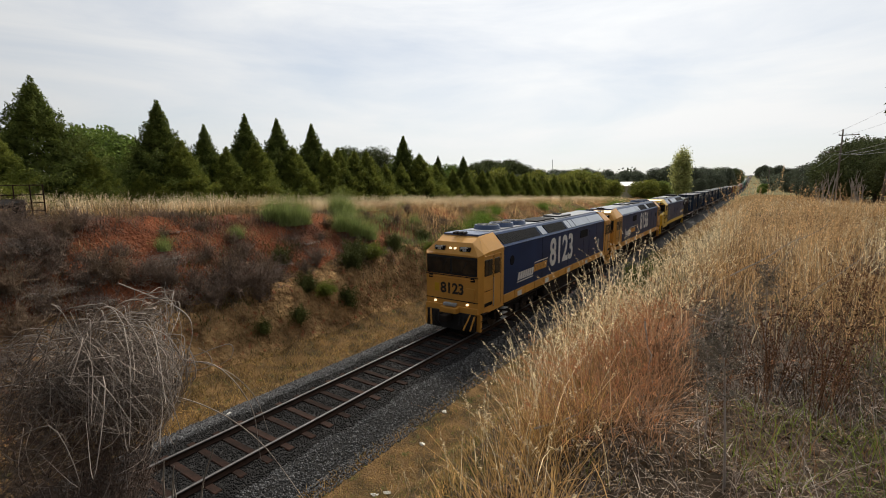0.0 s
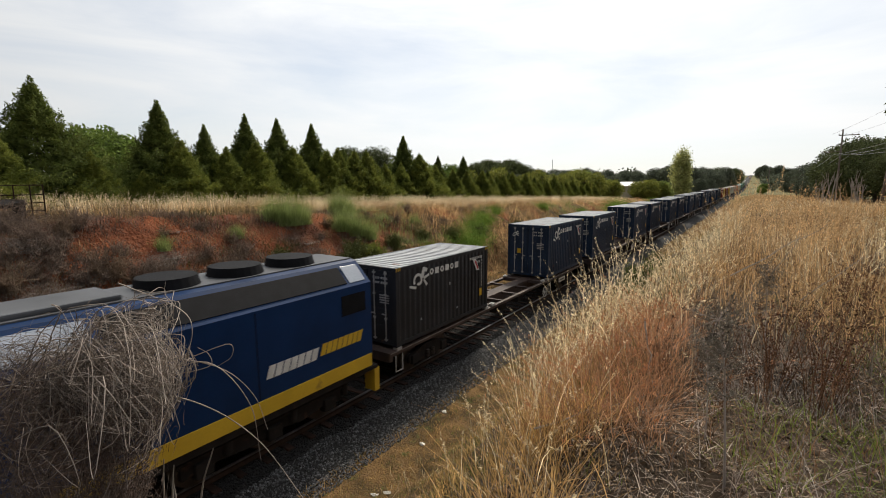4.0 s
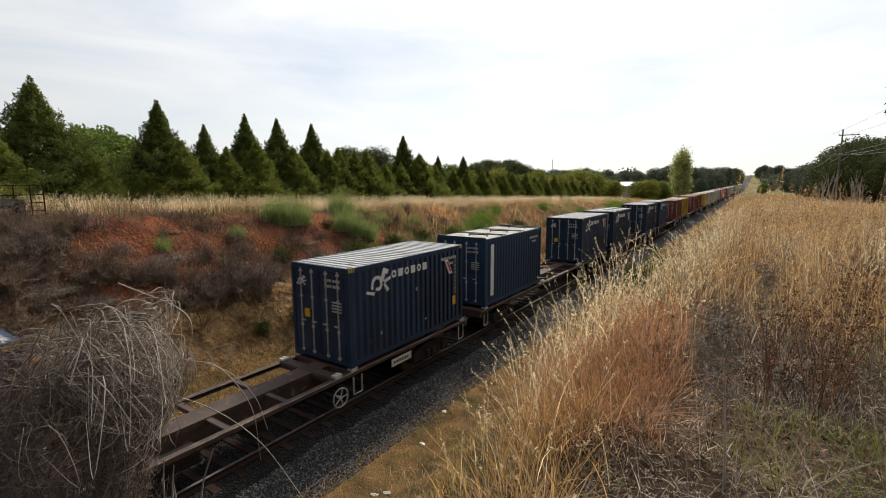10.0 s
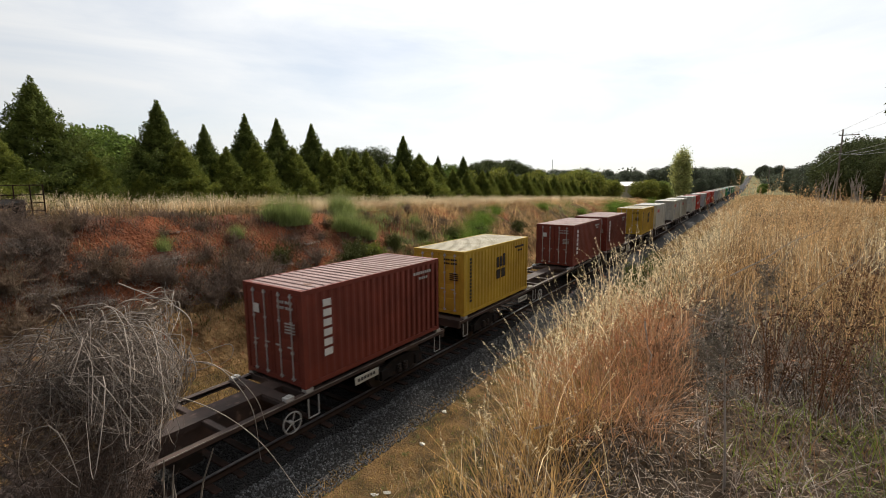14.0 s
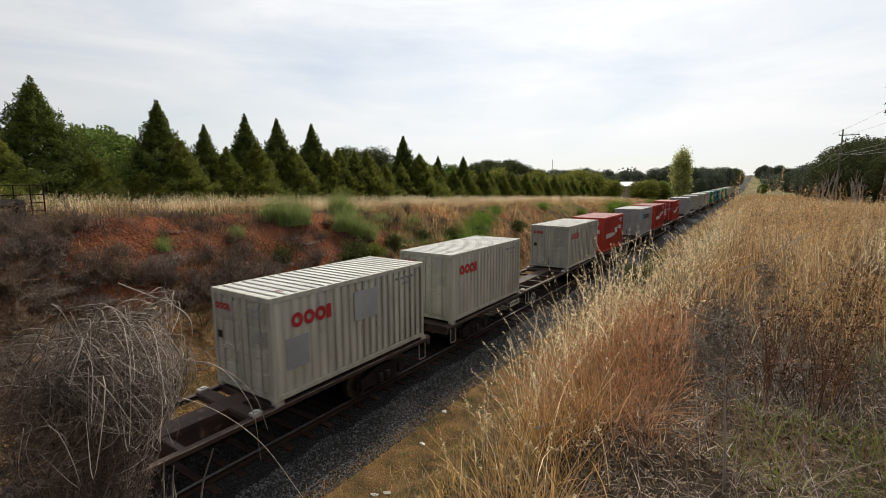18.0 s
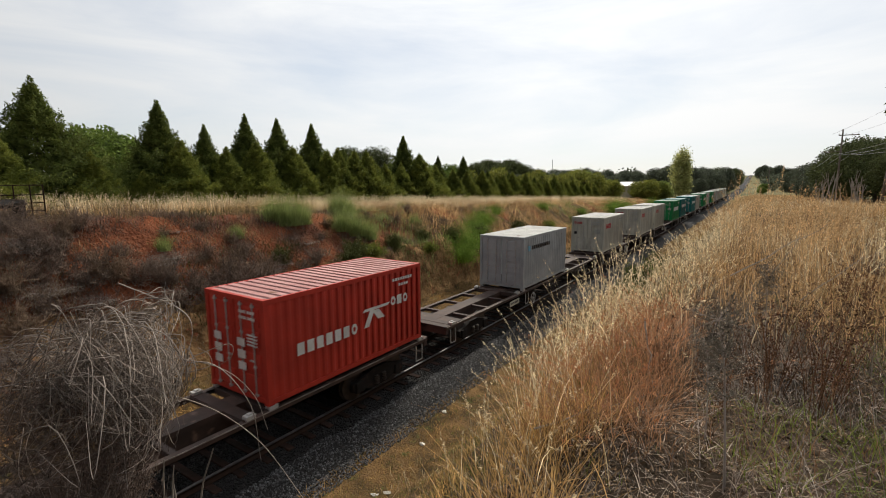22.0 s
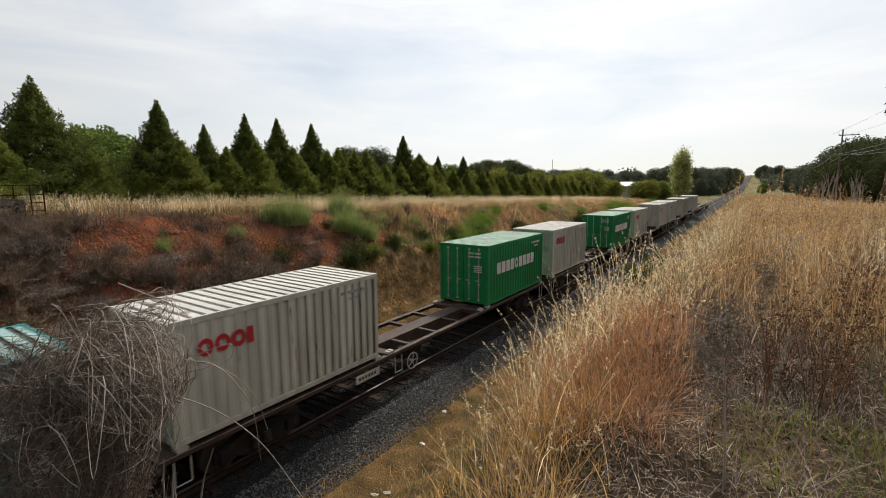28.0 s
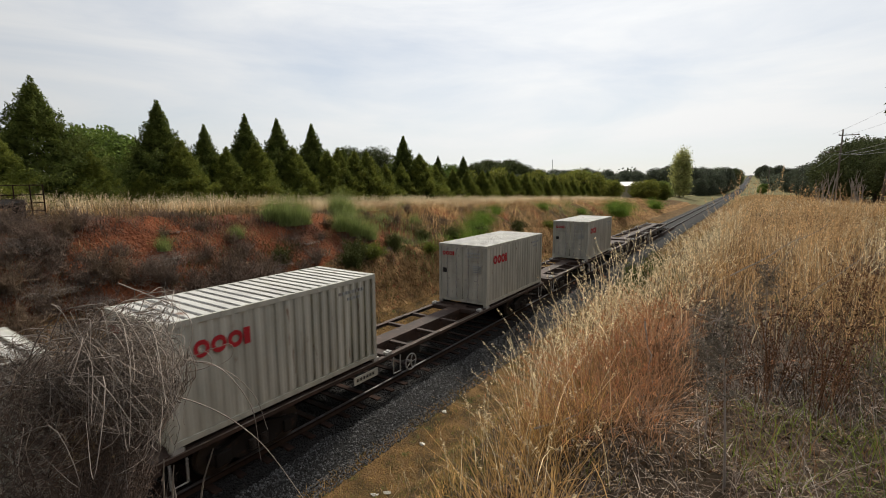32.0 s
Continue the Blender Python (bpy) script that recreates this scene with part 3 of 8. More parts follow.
def wagon(wheel_at, step_at, board_at):
    """A skeletal container flat: origin under its front headstock."""
    w = tagged(new("container_wagon"), "brown skeletal steel flat wagon on two bogies", "wagon", "wagons of the train")
    link("center_sill", bm_mesh("center_sill", center_sill), M["deck"], w)
    link("side_sill", bm_mesh("side_sill", side_sill), M["deck"], w)
    # thin pale strip: the sill edge's highlight, put in as colour
    for sx in (-1, 1):
        link("sill_edge", bm_mesh("sill_edge", lambda: boxes((-0.006, 0.006, 0.05, WL - 0.05, 1.078, 1.104))), M["edge_light"], w, "pale strip for the light caught on the sill edge").matrix_basis = pose(sx * 1.222, 0, 0)
    link("side_sill", bm_mesh("side_sill", side_sill), M["deck"], w).matrix_basis = Matrix.Translation((0, WL, 0)) @ pose(0, 0, 0, 0, 0, 180)
    for f in (pose(0, 0, 0), Matrix.Translation((0, WL, 0)) @ pose(0, 0, 0, 0, 0, 180)):
        link("end_platform", bm_mesh("end_platform", end_platform), M["deck"], w).matrix_basis = f
        link("coupler", bm_mesh("coupler", coupler), M["steel"], w).matrix_basis = f @ pose(0, -0.42, 0)
        for s in (-1, 1):
            link("step", bm_mesh("step_loop", step_loop), M["grabs"], w, "white tubular shunter's step").matrix_basis = f @ pose(s * 1.21, 0.3, 0)
    for k in range(int(WL / 1.55)):
        y = 1.9 + k * 1.55
        if y < WL - 1.6:
            link("cross_arm", bm_mesh("deck_arm", deck_arm), M["deck"], w).matrix_basis = pose(0, y, 0)
    for s0 in SLOTS:
        for y in (s0 + 0.5, s0 + CL + 0.32):
            link("bolster", bm_mesh("slot_beam", slot_beam), M["deck"], w).matrix_basis = pose(0, min(max(y, 0.3), WL - 0.3), 0)
            for s in (-1, 1):
                link("twistlock", bm_mesh("twistlock", twistlock), M["grabs"], w).matrix_basis = pose(s * 1.13, min(max(y, 0.3), WL - 0.3), 0)
    for yb in (2.35, WL - 2.35):
        b = new("bogie"); b.parent = w; b.matrix_basis = pose(0, yb, 0)
        for s in (0, 180):
            link("side_frame", bm_mesh("bogie_side", bogie_side), M["steel"], b).matrix_basis = pose(0, 0, 0, 0, 0, s) @ pose(1.0, 0, 0)
            nest = link("spring_nest", bm_mesh("springs", springs), M["wheel"], b)
            nest["kind"] = "stuff"
            nest.matrix_basis = pose(0, 0, 0, 0, 0, s) @ pose(1.0, 0, 0)
        link("bolster", bm_mesh("bolster", lambda: boxes((-1.05, 1.05, -0.2, 0.2, 0.5, 0.62))), M["steel"], b)
        for y in (-0.88, 0.88):
            link("wheelset", bm_mesh("wheelset", wheelset), M["wheel"], b).matrix_basis = pose(0, y, 0.46)
    link("brake_wheel", bm_mesh("hand_wheel", hand_wheel), M["grabs"], w, "spoked white hand brake wheel").matrix_basis = pose(1.27, wheel_at, 0.56)
    link("step", bm_mesh("step_loop", step_loop), M["grabs"], w, "white tubular shunter's step").matrix_basis = pose(1.23, step_at, 0)
    link("number_board", bm_mesh("board", lambda: boxes((1.215, 1.235, 0, 1.0, 0.66, 0.9), bev=0.004)), M["white_box"], w, "pale board with faded marks").matrix_basis = pose(0, board_at, 0)
    flat_bars("number_bars", [(board_at + 0.1 + k * 0.13, board_at + 0.18 + k * 0.13, 0.74, 0.83) for k in range(6)], M["mark_black"], w).matrix_basis = pose(0.018, 0, 0)
    link("air_tank", bm_mesh("air_tank", lambda: boxes((0.35, 0.75, 8.2, 9.2, 0.4, 0.78), bev=0.05)), M["steel"], w)
    link("brake_valve", bm_mesh("brake_valve", lambda: boxes((0.5, 0.9, 10.2, 10.8, 0.5, 0.8), bev=0.05)), M["steel"], w)
    return w
# ================= locomotives =================
M["loco_blue"] = material("loco_blue_paint", (0.006, 0.031, 0.105), (0.004, 0.021, 0.07), rough=0.38, scale=0.8, fine=18, bump=0.03, spread=0.08, rust=(0.015, 0.03, 0.09), rust_at=0.68, spec=0.16)
M["loco_yellow"] = material("loco_amber_paint", (0.62, 0.31, 0.06), (0.5, 0.25, 0.05), rough=0.4, scale=0.9, fine=18, bump=0.04, spread=0.1, rust=(0.3, 0.15, 0.05), rust_at=0.66)
M["loco_lemon"] = material("loco_yellow_paint", (0.66, 0.43, 0.035), (0.52, 0.33, 0.03), rough=0.4, scale=0.9, fine=18, bump=0.04, spread=0.1, rust=(0.2, 0.12, 0.04), rust_at=0.64)
# pale colour stands in for sky reflected on the blue shoulders
M["sky_sheen"] = material("blue_grey_sky_sheen", (0.36, 0.39, 0.45), (0.28, 0.31, 0.36), rough=0.32, scale=0.7, fine=15, bump=0.05, rust=(0.2, 0.2, 0.2), rust_at=0.66)
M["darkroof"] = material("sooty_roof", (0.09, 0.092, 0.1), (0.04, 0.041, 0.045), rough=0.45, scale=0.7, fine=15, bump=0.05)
# loco blue, lightened in the colour for reflected sky
M["cab_roof"] = material("blue_paint_with_sky_sheen", (0.11, 0.15, 0.25), (0.07, 0.1, 0.18), rough=0.28, scale=0.8, fine=14, bump=0.04)
M["deck_grey"] = material("grey_roof_walkway", (0.2, 0.21, 0.24), (0.11, 0.115, 0.13), rough=0.4, scale=0.7, fine=15, bump=0.05)
M["grille"] = material("black_grille", (0.012, 0.012, 0.014), (0.008, 0.008, 0.009), rough=0.7, scale=3, fine=30, spec=0.08)
M["glass"] = material("tinted_cab_glass", (0.012, 0.014, 0.015), rough=0.06, scale=2, fine=4, bump=0, spec=0.6)
lamp = bpy.data.materials.new("lit_headlight"); lamp.use_nodes = True
lamp.node_tree.nodes["Principled BSDF"].inputs["Emission Color"].default_value = (1.0, 0.8, 0.5, 1)
lamp.node_tree.nodes["Principled BSDF"].inputs["Emission Strength"].default_value = 1.6
M["lamp"] = lamp
HX = 1.42


def text_part(name, body, size, mat, parent, m, label="", wide=1.0, squash=1.0):
    cu = bpy.data.curves.new(name, "FONT")
    cu.body, cu.size, cu.extrude, cu.offset = body, size, 0.004, 0.02 if size < 1 else 0.05
    cu.space_character = wide
    cu.materials.append(mat)
    ob = new(name, cu)
    ob.parent = parent
    ob.matrix_basis = m @ Matrix.Diagonal((squash, 1, 1, 1))
    if label:
        ob["label"] = label
    return ob


SIDE = Matrix(((0, 0, 1, 0), (1, 0, 0, 0), (0, 1, 0, 0), (0, 0, 0, 1)))      # text on the +x side, reading towards +y


def hood_ring(y, top=4.28, sh=3.66, inner=0.86, x=HX, z0=1.5):
    return [(x, y, z0), (x, y, sh), (inner, y, top - 0.06), (inner - 0.2, y, top), (-inner + 0.2, y, top), (-inner, y, top - 0.06), (-x, y, sh), (-x, y, z0)]


def loco_bogie(lo, y):
    b = new("bogie"); b.parent = lo; b.matrix_basis = pose(0, y, 0)

    def frame_side():
        bm = bmesh.new()
        prof = [(-2.2, 0.42), (-2.2, 0.8), (-1.2, 0.95), (1.2, 0.95), (2.2, 0.8), (2.2, 0.42), (1.5, 0.5), (0.9, 0.4), (0.2, 0.5), (-0.5, 0.4), (-1.5, 0.5)]
        loft(bm, [[(-0.07, a, z) for a, z in prof], [(0.07, a, z) for a, z in prof]])
        for a in (-1.75, 0, 1.75):
            box(bm, -0.08, 0.16, a - 0.2, a + 0.2, 0.34, 0.68, bev=0.03)
            bmesh.ops.create_cone(bm, cap_ends=True, segments=12, radius1=0.1, radius2=0.1, depth=0.3, matrix=Matrix.Translation((0.1, a + 0.55, 0.72)))
        box(bm, 0.06, 0.14, -2.3, 2.3, 0.78, 0.84)
        return bm
    for s in (0, 180):
        link("side_frame", bm_mesh("loco_frame", frame_side), M["steel"], b).matrix_basis = pose(0, 0, 0, 0, 0, s) @ pose(1.08, 0, 0)
    for a in (-1.75, 0, 1.75):
        link("wheelset", bm_mesh("loco_wheelset", lambda: wheelset(0.51)), M["wheel"], b).matrix_basis = pose(0, a, 0.51)


def cab_block(lo, y0, y1, mt, nose=True):
    """A full-width cab between y0 (outer face) and y1; works for both ends."""
    s = 1 if y1 > y0 else -1
    bm = bmesh.new()
    rings = []
    for d, top, sh, x in ((0.0, 3.5, 3.45, 1.28), (0.25, 3.98, 3.55, 1.42), (0.75, 4.2, 3.62, 1.45), (abs(y1 - y0), 4.27, 3.66, 1.45)):
        y = y0 + s * d
        rings.append([(x, y, 1.05), (x, y, sh), (x * 0.62, y, top), (-x * 0.62, y, top), (-x, y, sh), (-x, y, 1.05)])
    loft(bm, rings)
    part("cab", bm, mt, lo)
    a, b = sorted((y0 - s * 0.015, y0 + s * 0.03))
    part("window_surround", boxes((-1.25, 1.25, a, b, 2.62, 3.42), bev=0.012), M["rubber"], lo)
    a, b = sorted((y0 - s * 0.03, y0 + s * 0.02))
    ws = [part("windscreen", boxes((c, d, a, b, 2.7, 3.35), bev=0.01), M["glass"], lo) for c, d in ((-1.2, -0.04), (0.04, 1.2))]
    a, b = sorted((y0 - s * 0.06, y0 + s * 0.02))
    a, b = sorted((y0 + s * 0.75, y1))
    part("cab_roof", boxes((-0.86, 0.86, a, b, 4.2, 4.285), bev=0.02), M["cab_roof"] if mt is M["loco_yellow"] else M["sky_sheen"], lo, "cab roof with sky reflection in its blue-grey colour")
    for z in (2.56, 1.52):
        a, b = sorted((y0 - s * 0.012, y0 + s * 0.02))
        part("trim_strip", boxes((-1.29, 1.29, a, b, z, z + 0.035)), M["rubber"], lo)
    a, b = sorted((y0 - s * 0.3, y0))
    part("coupler_box", boxes((-0.42, 0.42, a, b, 1.02, 1.26), bev=0.03), mt, lo)
    a, b = sorted((y0 - s * 0.06, y0 + s * 0.02))
    part("front_beam", boxes((-1.3, 1.3, a, b, 1.05, 1.3), bev=0.02), mt, lo)
    for sx in (-1, 1):
        for d0, d1, nm in ((0.3, 0.95, "cab_window"), (1.12, 1.62, "door_window")):
            a, b = sorted((y0 + s * d0, y0 + s * d1))
            part(nm, boxes((sx * 1.44 - 0.025, sx * 1.44 + 0.025, a, b, 2.62, 3.3), bev=0.015), M["glass"], lo)
        a, b = sorted((y0 + s * 1.04, y0 + s * 1.7))
        part("cab_door", boxes((sx * 1.455 - 0.008, sx * 1.455 + 0.008, a, b, 1.25, 2.56)), mt, lo)
        a, b = sorted((y0 + s * 0.98, y0 + s * 1.02))
        part("grab_rail", rods(((sx * 1.5, a, 1.3), (sx * 1.5, a, 2.5)), r=0.018), M["grabs"], lo)
        # corner skirt and steps
        a, b = sorted((y0 + s * 0.05, y0 + s * 0.75))
        part("corner_skirt", boxes((sx * 1.3 - 0.09, sx * 1.3 + 0.09, a, a + 0.14 if s > 0 else b, 0.32, 1.05)), mt, lo)
        for z in (0.45, 0.75):
            part("cab_step", boxes((sx * 1.3 - 0.12, sx * 1.3 + 0.12, a + 0.02, b, z, z + 0.03)), M["steel"], lo)
    return ws


def front_fittings(lo, y, s, mt, lit=False):
    part("pilot", boxes((-1.2, 1.2, min(y, y - s * 0.12), max(y, y - s * 0.12), 0.3, 1.04), bev=0.03), M["rubber"], lo, "black pilot plate")
    for x in (-1.0, 1.0):
        part("pilot_brace", rods(((x, y - s * 0.1, 1.05), (x * 0.8, y - s * 0.34, 0.42)), ((x * 1.2, y - s * 0.1, 1.0), (x * 1.1, y - s * 0.3, 0.42)), r=0.035), mt, lo)
    part("coupler", boxes((-0.16, 0.16, min(y, y - s * 0.72), max(y, y - s * 0.72), 0.74, 1.02), bev=0.04), M["steel"], lo)
    for x in (-0.75, -0.55, 0.5, 0.7):
        part("hose", rods(((x, y - s * 0.14, 0.95), (x + 0.06, y - s * 0.3, 0.6)), ((x + 0.06, y - s * 0.3, 0.6), (x + 0.14, y - s * 0.2, 0.42)), r=0.03), M["rubber"], lo)
    for x in (-0.8, 0.8):
        part("ditch_light", rods(((x, y + s * 0.02, 1.42), (x, y - s * 0.05, 1.42)), r=0.05, n=16), M["lamp"] if lit else M["glass"], lo)
        part("marker_light", boxes((x * 1.3 - 0.1, x * 1.3 + 0.1, min(y, y - s * 0.03), max(y, y - s * 0.03), 2.4, 2.56), bev=0.01), M["grille"], lo)
    for x in (-0.12, 0.12):
        part("headlight", rods(((x, y + s * 0.22, 3.72), (x, y + s * 0.1, 3.72)), r=0.06, n=16), M["lamp"] if lit else M["glass"], lo)
    for x in (-0.62, 0.62):
        part("number_box", boxes((x - 0.26, x + 0.26, min(y + s * 0.16, y + s * 0.05), max(y + s * 0.16, y + s * 0.05), 3.62, 3.82), bev=0.03), M["grille"], lo)
    part("horn", rods(((-0.2, y + s * 0.5, 4.32), (-0.2, y + s * 0.9, 4.32)), ((0.0, y + s * 0.5, 4.32), (0.0, y + s * 0.95, 4.32)), ((0.2, y + s * 0.55, 4.32), (0.2, y + s * 0.9, 4.32)), r=0.06), M["rubber"], lo)


def road_loco(number, turned=False):
    """Blue and amber full-width diesel with a cab at each end; origin under its front face."""
    lo = tagged(new("diesel_locomotive"), "blue diesel locomotive with amber cabs hauling the train", "locomotive", "locomotives of the train")
    LEN = 20.15
    run_of = lambda a, b: (LEN - b, LEN - a) if turned else (a, b)          # a loco turned round shows its roof end for end
    part("hood", loft(bmesh.new(), [hood_ring(2.0), hood_ring(LEN - 2.0)]), M["loco_blue"], lo)
    cab_block(lo, 0.0, 2.0, M["loco_yellow"])
    cab_block(lo, LEN, LEN - 2.0, M["loco_yellow"])
    part("frame_sill", boxes((-1.44, 1.44, 0.12, LEN - 0.12, 1.02, 1.1)), M["steel"], lo)
    for sx in (-1, 1):
        for k in range(14):
            a = 2.0 + k * 1.154
            part("sill_panel", boxes((sx * 1.44 - 0.02, sx * 1.44 + 0.02, a + 0.03, a + 1.12, 1.14, 1.5)), M["loco_yellow"], lo)
            if k % 3 == 1:
                part("sill_plate", boxes((sx * 1.462 - 0.004, sx * 1.462 + 0.004, a + 0.3, a + 0.75, 1.16, 1.4)), M["white"], lo)
        # louvred bays in the sloping shoulder
        for a, b in (run_of(2.15, 6.45), run_of(7.5, 10.4)):
            bm = boxes((-0.02, 0.02, a, b, -0.27, 0.27))
            for j in range(int((b - a) / 0.12)):
                box(bm, 0.018, 0.024, a + 0.03 + j * 0.12, a + 0.07 + j * 0.12, -0.25, 0.25)
            part("louvre_bay", bm, M["grille"], lo).matrix_basis = Matrix.Translation((sx * 1.15, 0, 3.94)) @ Matrix.Rotation(radians(-sx * 42.7), 4, "Y") @ (Matrix.Identity(4) if sx > 0 else Matrix.Diagonal((-1, 1, 1, 1)))
        # shoulder hatches carry the reflected sky as a pale colour
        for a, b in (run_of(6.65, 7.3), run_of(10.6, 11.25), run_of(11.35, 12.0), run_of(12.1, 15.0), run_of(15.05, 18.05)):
            part("shoulder_hatch", boxes((-0.02, 0.03, a, b, -0.27, 0.27), bev=0.01), M["sky_sheen"], lo).matrix_basis = Matrix.Translation((sx * 1.15, 0, 3.94)) @ Matrix.Rotation(radians(-sx * 42.7), 4, "Y")
        part("vent_panel", boxes((sx * 1.425 - 0.01, sx * 1.425 + 0.01, *run_of(12.7, 14.2), 2.95, 3.42)), M["grille"], lo)
        part("side_door", boxes((sx * 1.425 - 0.008, sx * 1.425 + 0.008, 14.6, 15.3, 1.7, 3.3)), M["loco_blue"], lo)
    part("roof_deck", boxes((-0.7, 0.7, 2.0, LEN - 2.0, 4.26, 4.3), bev=0.01), M["deck_grey"], lo, "grey roof walkway")
    for y in (sum(run_of(k, k)) / 2 for k in (3.1, 4.55, 6.0)):
        bm = bmesh.new()
        bmesh.ops.create_cone(bm, cap_ends=True, segments=24, radius1=0.64, radius2=0.58, depth=0.2, matrix=Matrix.Translation((0, y, 4.39)))
        cowl = part("roof_fan", bm, M["cab_roof"], lo, "round blue radiator fan cowl")
        top = bmesh.new()
        bmesh.ops.create_cone(top, cap_ends=True, segments=24, radius1=0.5, radius2=0.48, depth=0.02, matrix=Matrix.Translation((0, y, 4.495)))
        part("fan_grille", top, M["grille"], cowl)
        for j in range(4):
            a = j * math.pi / 4
            part("fan_bar", rods(((0.5 * math.cos(a), y + 0.5 * math.sin(a), 4.51), (-0.5 * math.cos(a), y - 0.5 * math.sin(a), 4.51)), r=0.012, n=5), M["grabs"], cowl)
    part("fan_hatch", boxes((-0.62, 0.62, *run_of(7.6, 10.3), 4.29, 4.37), bev=0.03), M["grille"], lo, "black mesh radiator hatch")
    part("exhaust_housing", boxes((-0.55, 0.55, *run_of(11.4, 13.4), 4.29, 4.42), bev=0.05), M["darkroof"], lo)
    part("exhaust_stack", boxes((-0.2, 0.2, *run_of(12.1, 12.6), 4.41, 4.5), bev=0.02), M["rubber"], lo)
    part("fuel_tank", boxes((-1.25, 1.25, 7.3, 12.6, 0.3, 1.03), bev=0.12), M["steel"], lo)
    loco_bogie(lo, 3.9); loco_bogie(lo, LEN - 3.9)
    front_fittings(lo, 0.0, 1, M["loco_yellow"], lit=(number == "8123"))
    front_fittings(lo, LEN, -1, M["loco_yellow"])
    NUM = 9.2 if turned else 7.55
    text_part("fleet_number", number, 2.05, M["white"], lo, Matrix.Translation((1.425, NUM, 1.98)) @ SIDE, "large white fleet number", 0.98, 0.95)
    text_part("fleet_number", number, 2.05, M["white"], lo, Matrix.Translation((-1.425, 12.5, 1.98)) @ pose(0, 0, 0, 0, 0, 180) @ SIDE, "", 0.98, 0.95)
    text_part("front_number", number, 0.62, M["mark_black"], lo, Matrix.Translation((-0.55, -0.006, 1.82)) @ pose(0, 0, 0, 90, 0, 0), "", 1.0, 0.95)
    for x in (-0.62, 0.62):
        for y, rz in ((0.048, 0), (LEN - 0.048, 180)):
            text_part("box_number", number, 0.19, M["white"], lo, Matrix.Translation((x, y, 3.66)) @ pose(0, 0, 0, 90, 0, rz) @ Matrix.Translation((-0.2, 0, 0)), "", 1.0, 0.9)
            part("number_rim", boxes((x - 0.28, x + 0.28, y - 0.004 if rz else y + 0.006, y + 0.004 if rz else y + 0.02, 3.6, 3.625)), M["mark_yellow"], lo)
    for sx in (-1, 1):
        for y0, s in ((0.0, 1), (LEN, -1)):
            for d in (1.04, 1.7):
                a, b = sorted((y0 + s * d - 0.012, y0 + s * d + 0.012))
                part("door_seam", boxes((sx * 1.458 - 0.008, sx * 1.458 + 0.008, a, b, 1.25, 3.5)), M["rubber"], lo)
            a, b = sorted((y0 + s * 0.25, y0 + s * 1.68))
            part("rain_strip", boxes((sx * 1.47 - 0.02, sx * 1.47 + 0.02, a, b, 3.44, 3.48), bev=0.005), M["loco_yellow"], lo)
            a, b = sorted((y0 + s * 0.6, y0 + s * 0.63))
            part("window_bar", boxes((sx * 1.468 - 0.008, sx * 1.468 + 0.008, a, b, 2.62, 3.3)), M["rubber"], lo)
            for z in (1.34, 1.98):
                a, b = sorted((y0 + s * 0.28, y0 + s * 0.95))
                part("panel_vent", boxes((sx * 1.448 - 0.008, sx * 1.448 + 0.008, a, b, z, z + (0.14 if z < 1.5 else 0.02))), M["grille"], lo)
        for y in (6.5, 10.5, 13.4, 16.2):
            part("hood_seam", boxes((sx * 1.422 - 0.004, sx * 1.422 + 0.004, y, y + 0.02, 1.52, 3.62)), M["grille"], lo)
        part("eave_strip", boxes((sx * 1.425 - 0.015, sx * 1.425 + 0.015, 2.0, LEN - 2.0, 3.62, 3.66)), M["loco_blue"], lo)
        part("rear_placard", boxes((sx * 1.425 - 0.006, sx * 1.425 + 0.006, *run_of(16.6, 16.95), 2.0, 2.5)), M["grey_box"], lo)
        part("porthole", rods(((sx * 1.41, run_of(2.9, 2.9)[0], 2.95), (sx * 1.43, run_of(2.9, 2.9)[0], 2.95)), r=0.22, n=20), M["grille"], lo)
        for z in (0.4, 0.62, 0.84):
            part("side_step", boxes((sx * 1.3 - 0.12, sx * 1.3 + 0.12, 2.1, 2.5, z, z + 0.03)), M["grabs"], lo)
    part("front_handrail", rods(((-1.1, -0.08, 2.5), (1.1, -0.08, 2.5)), r=0.016), M["loco_yellow"], lo)
    part("nose_cabinet", boxes((-0.3, 0.3, -0.2, 0.0, 1.3, 1.42), bev=0.02), M["grey_box"], lo)
    part("front_emblem", boxes((-0.85, -0.62, -0.012, 0.0, 1.84, 2.2), bev=0.004), M["mark_yellow"], lo)
    part("front_hatch", boxes((0.72, 1.15, -0.04, 0.0, 1.6, 2.12), bev=0.015), M["loco_yellow"], lo)
    off = HX + 0.006 - CW
    for rows, mt, lab in ((word(3.5, 5.35, 1.9, 2.26, 7, 0.2, 0.12), "white", "white slanted word drawn as blocks"), (word(5.4, 7.1, 2.0, 2.36, 8, 0.2, 0.12), "loco_yellow", "amber slanted word drawn as blocks")):
        flat_bars("company_word", rows, M[mt], lo, label=lab).matrix_basis = pose(off, 0, 0)
    flat_bars("word_underline", [(3.45, 5.3, 1.79, 1.84), (5.5, 7.3, 2.44, 2.49)], M["white"], lo).matrix_basis = pose(off, 0, 0)
    for sx in (-0.5, 0.5):
        part("wiper", rods(((sx, -0.03, 2.74), (sx + 0.25, -0.04, 3.2)), r=0.012, n=6), M["rubber"], lo)
    return lo


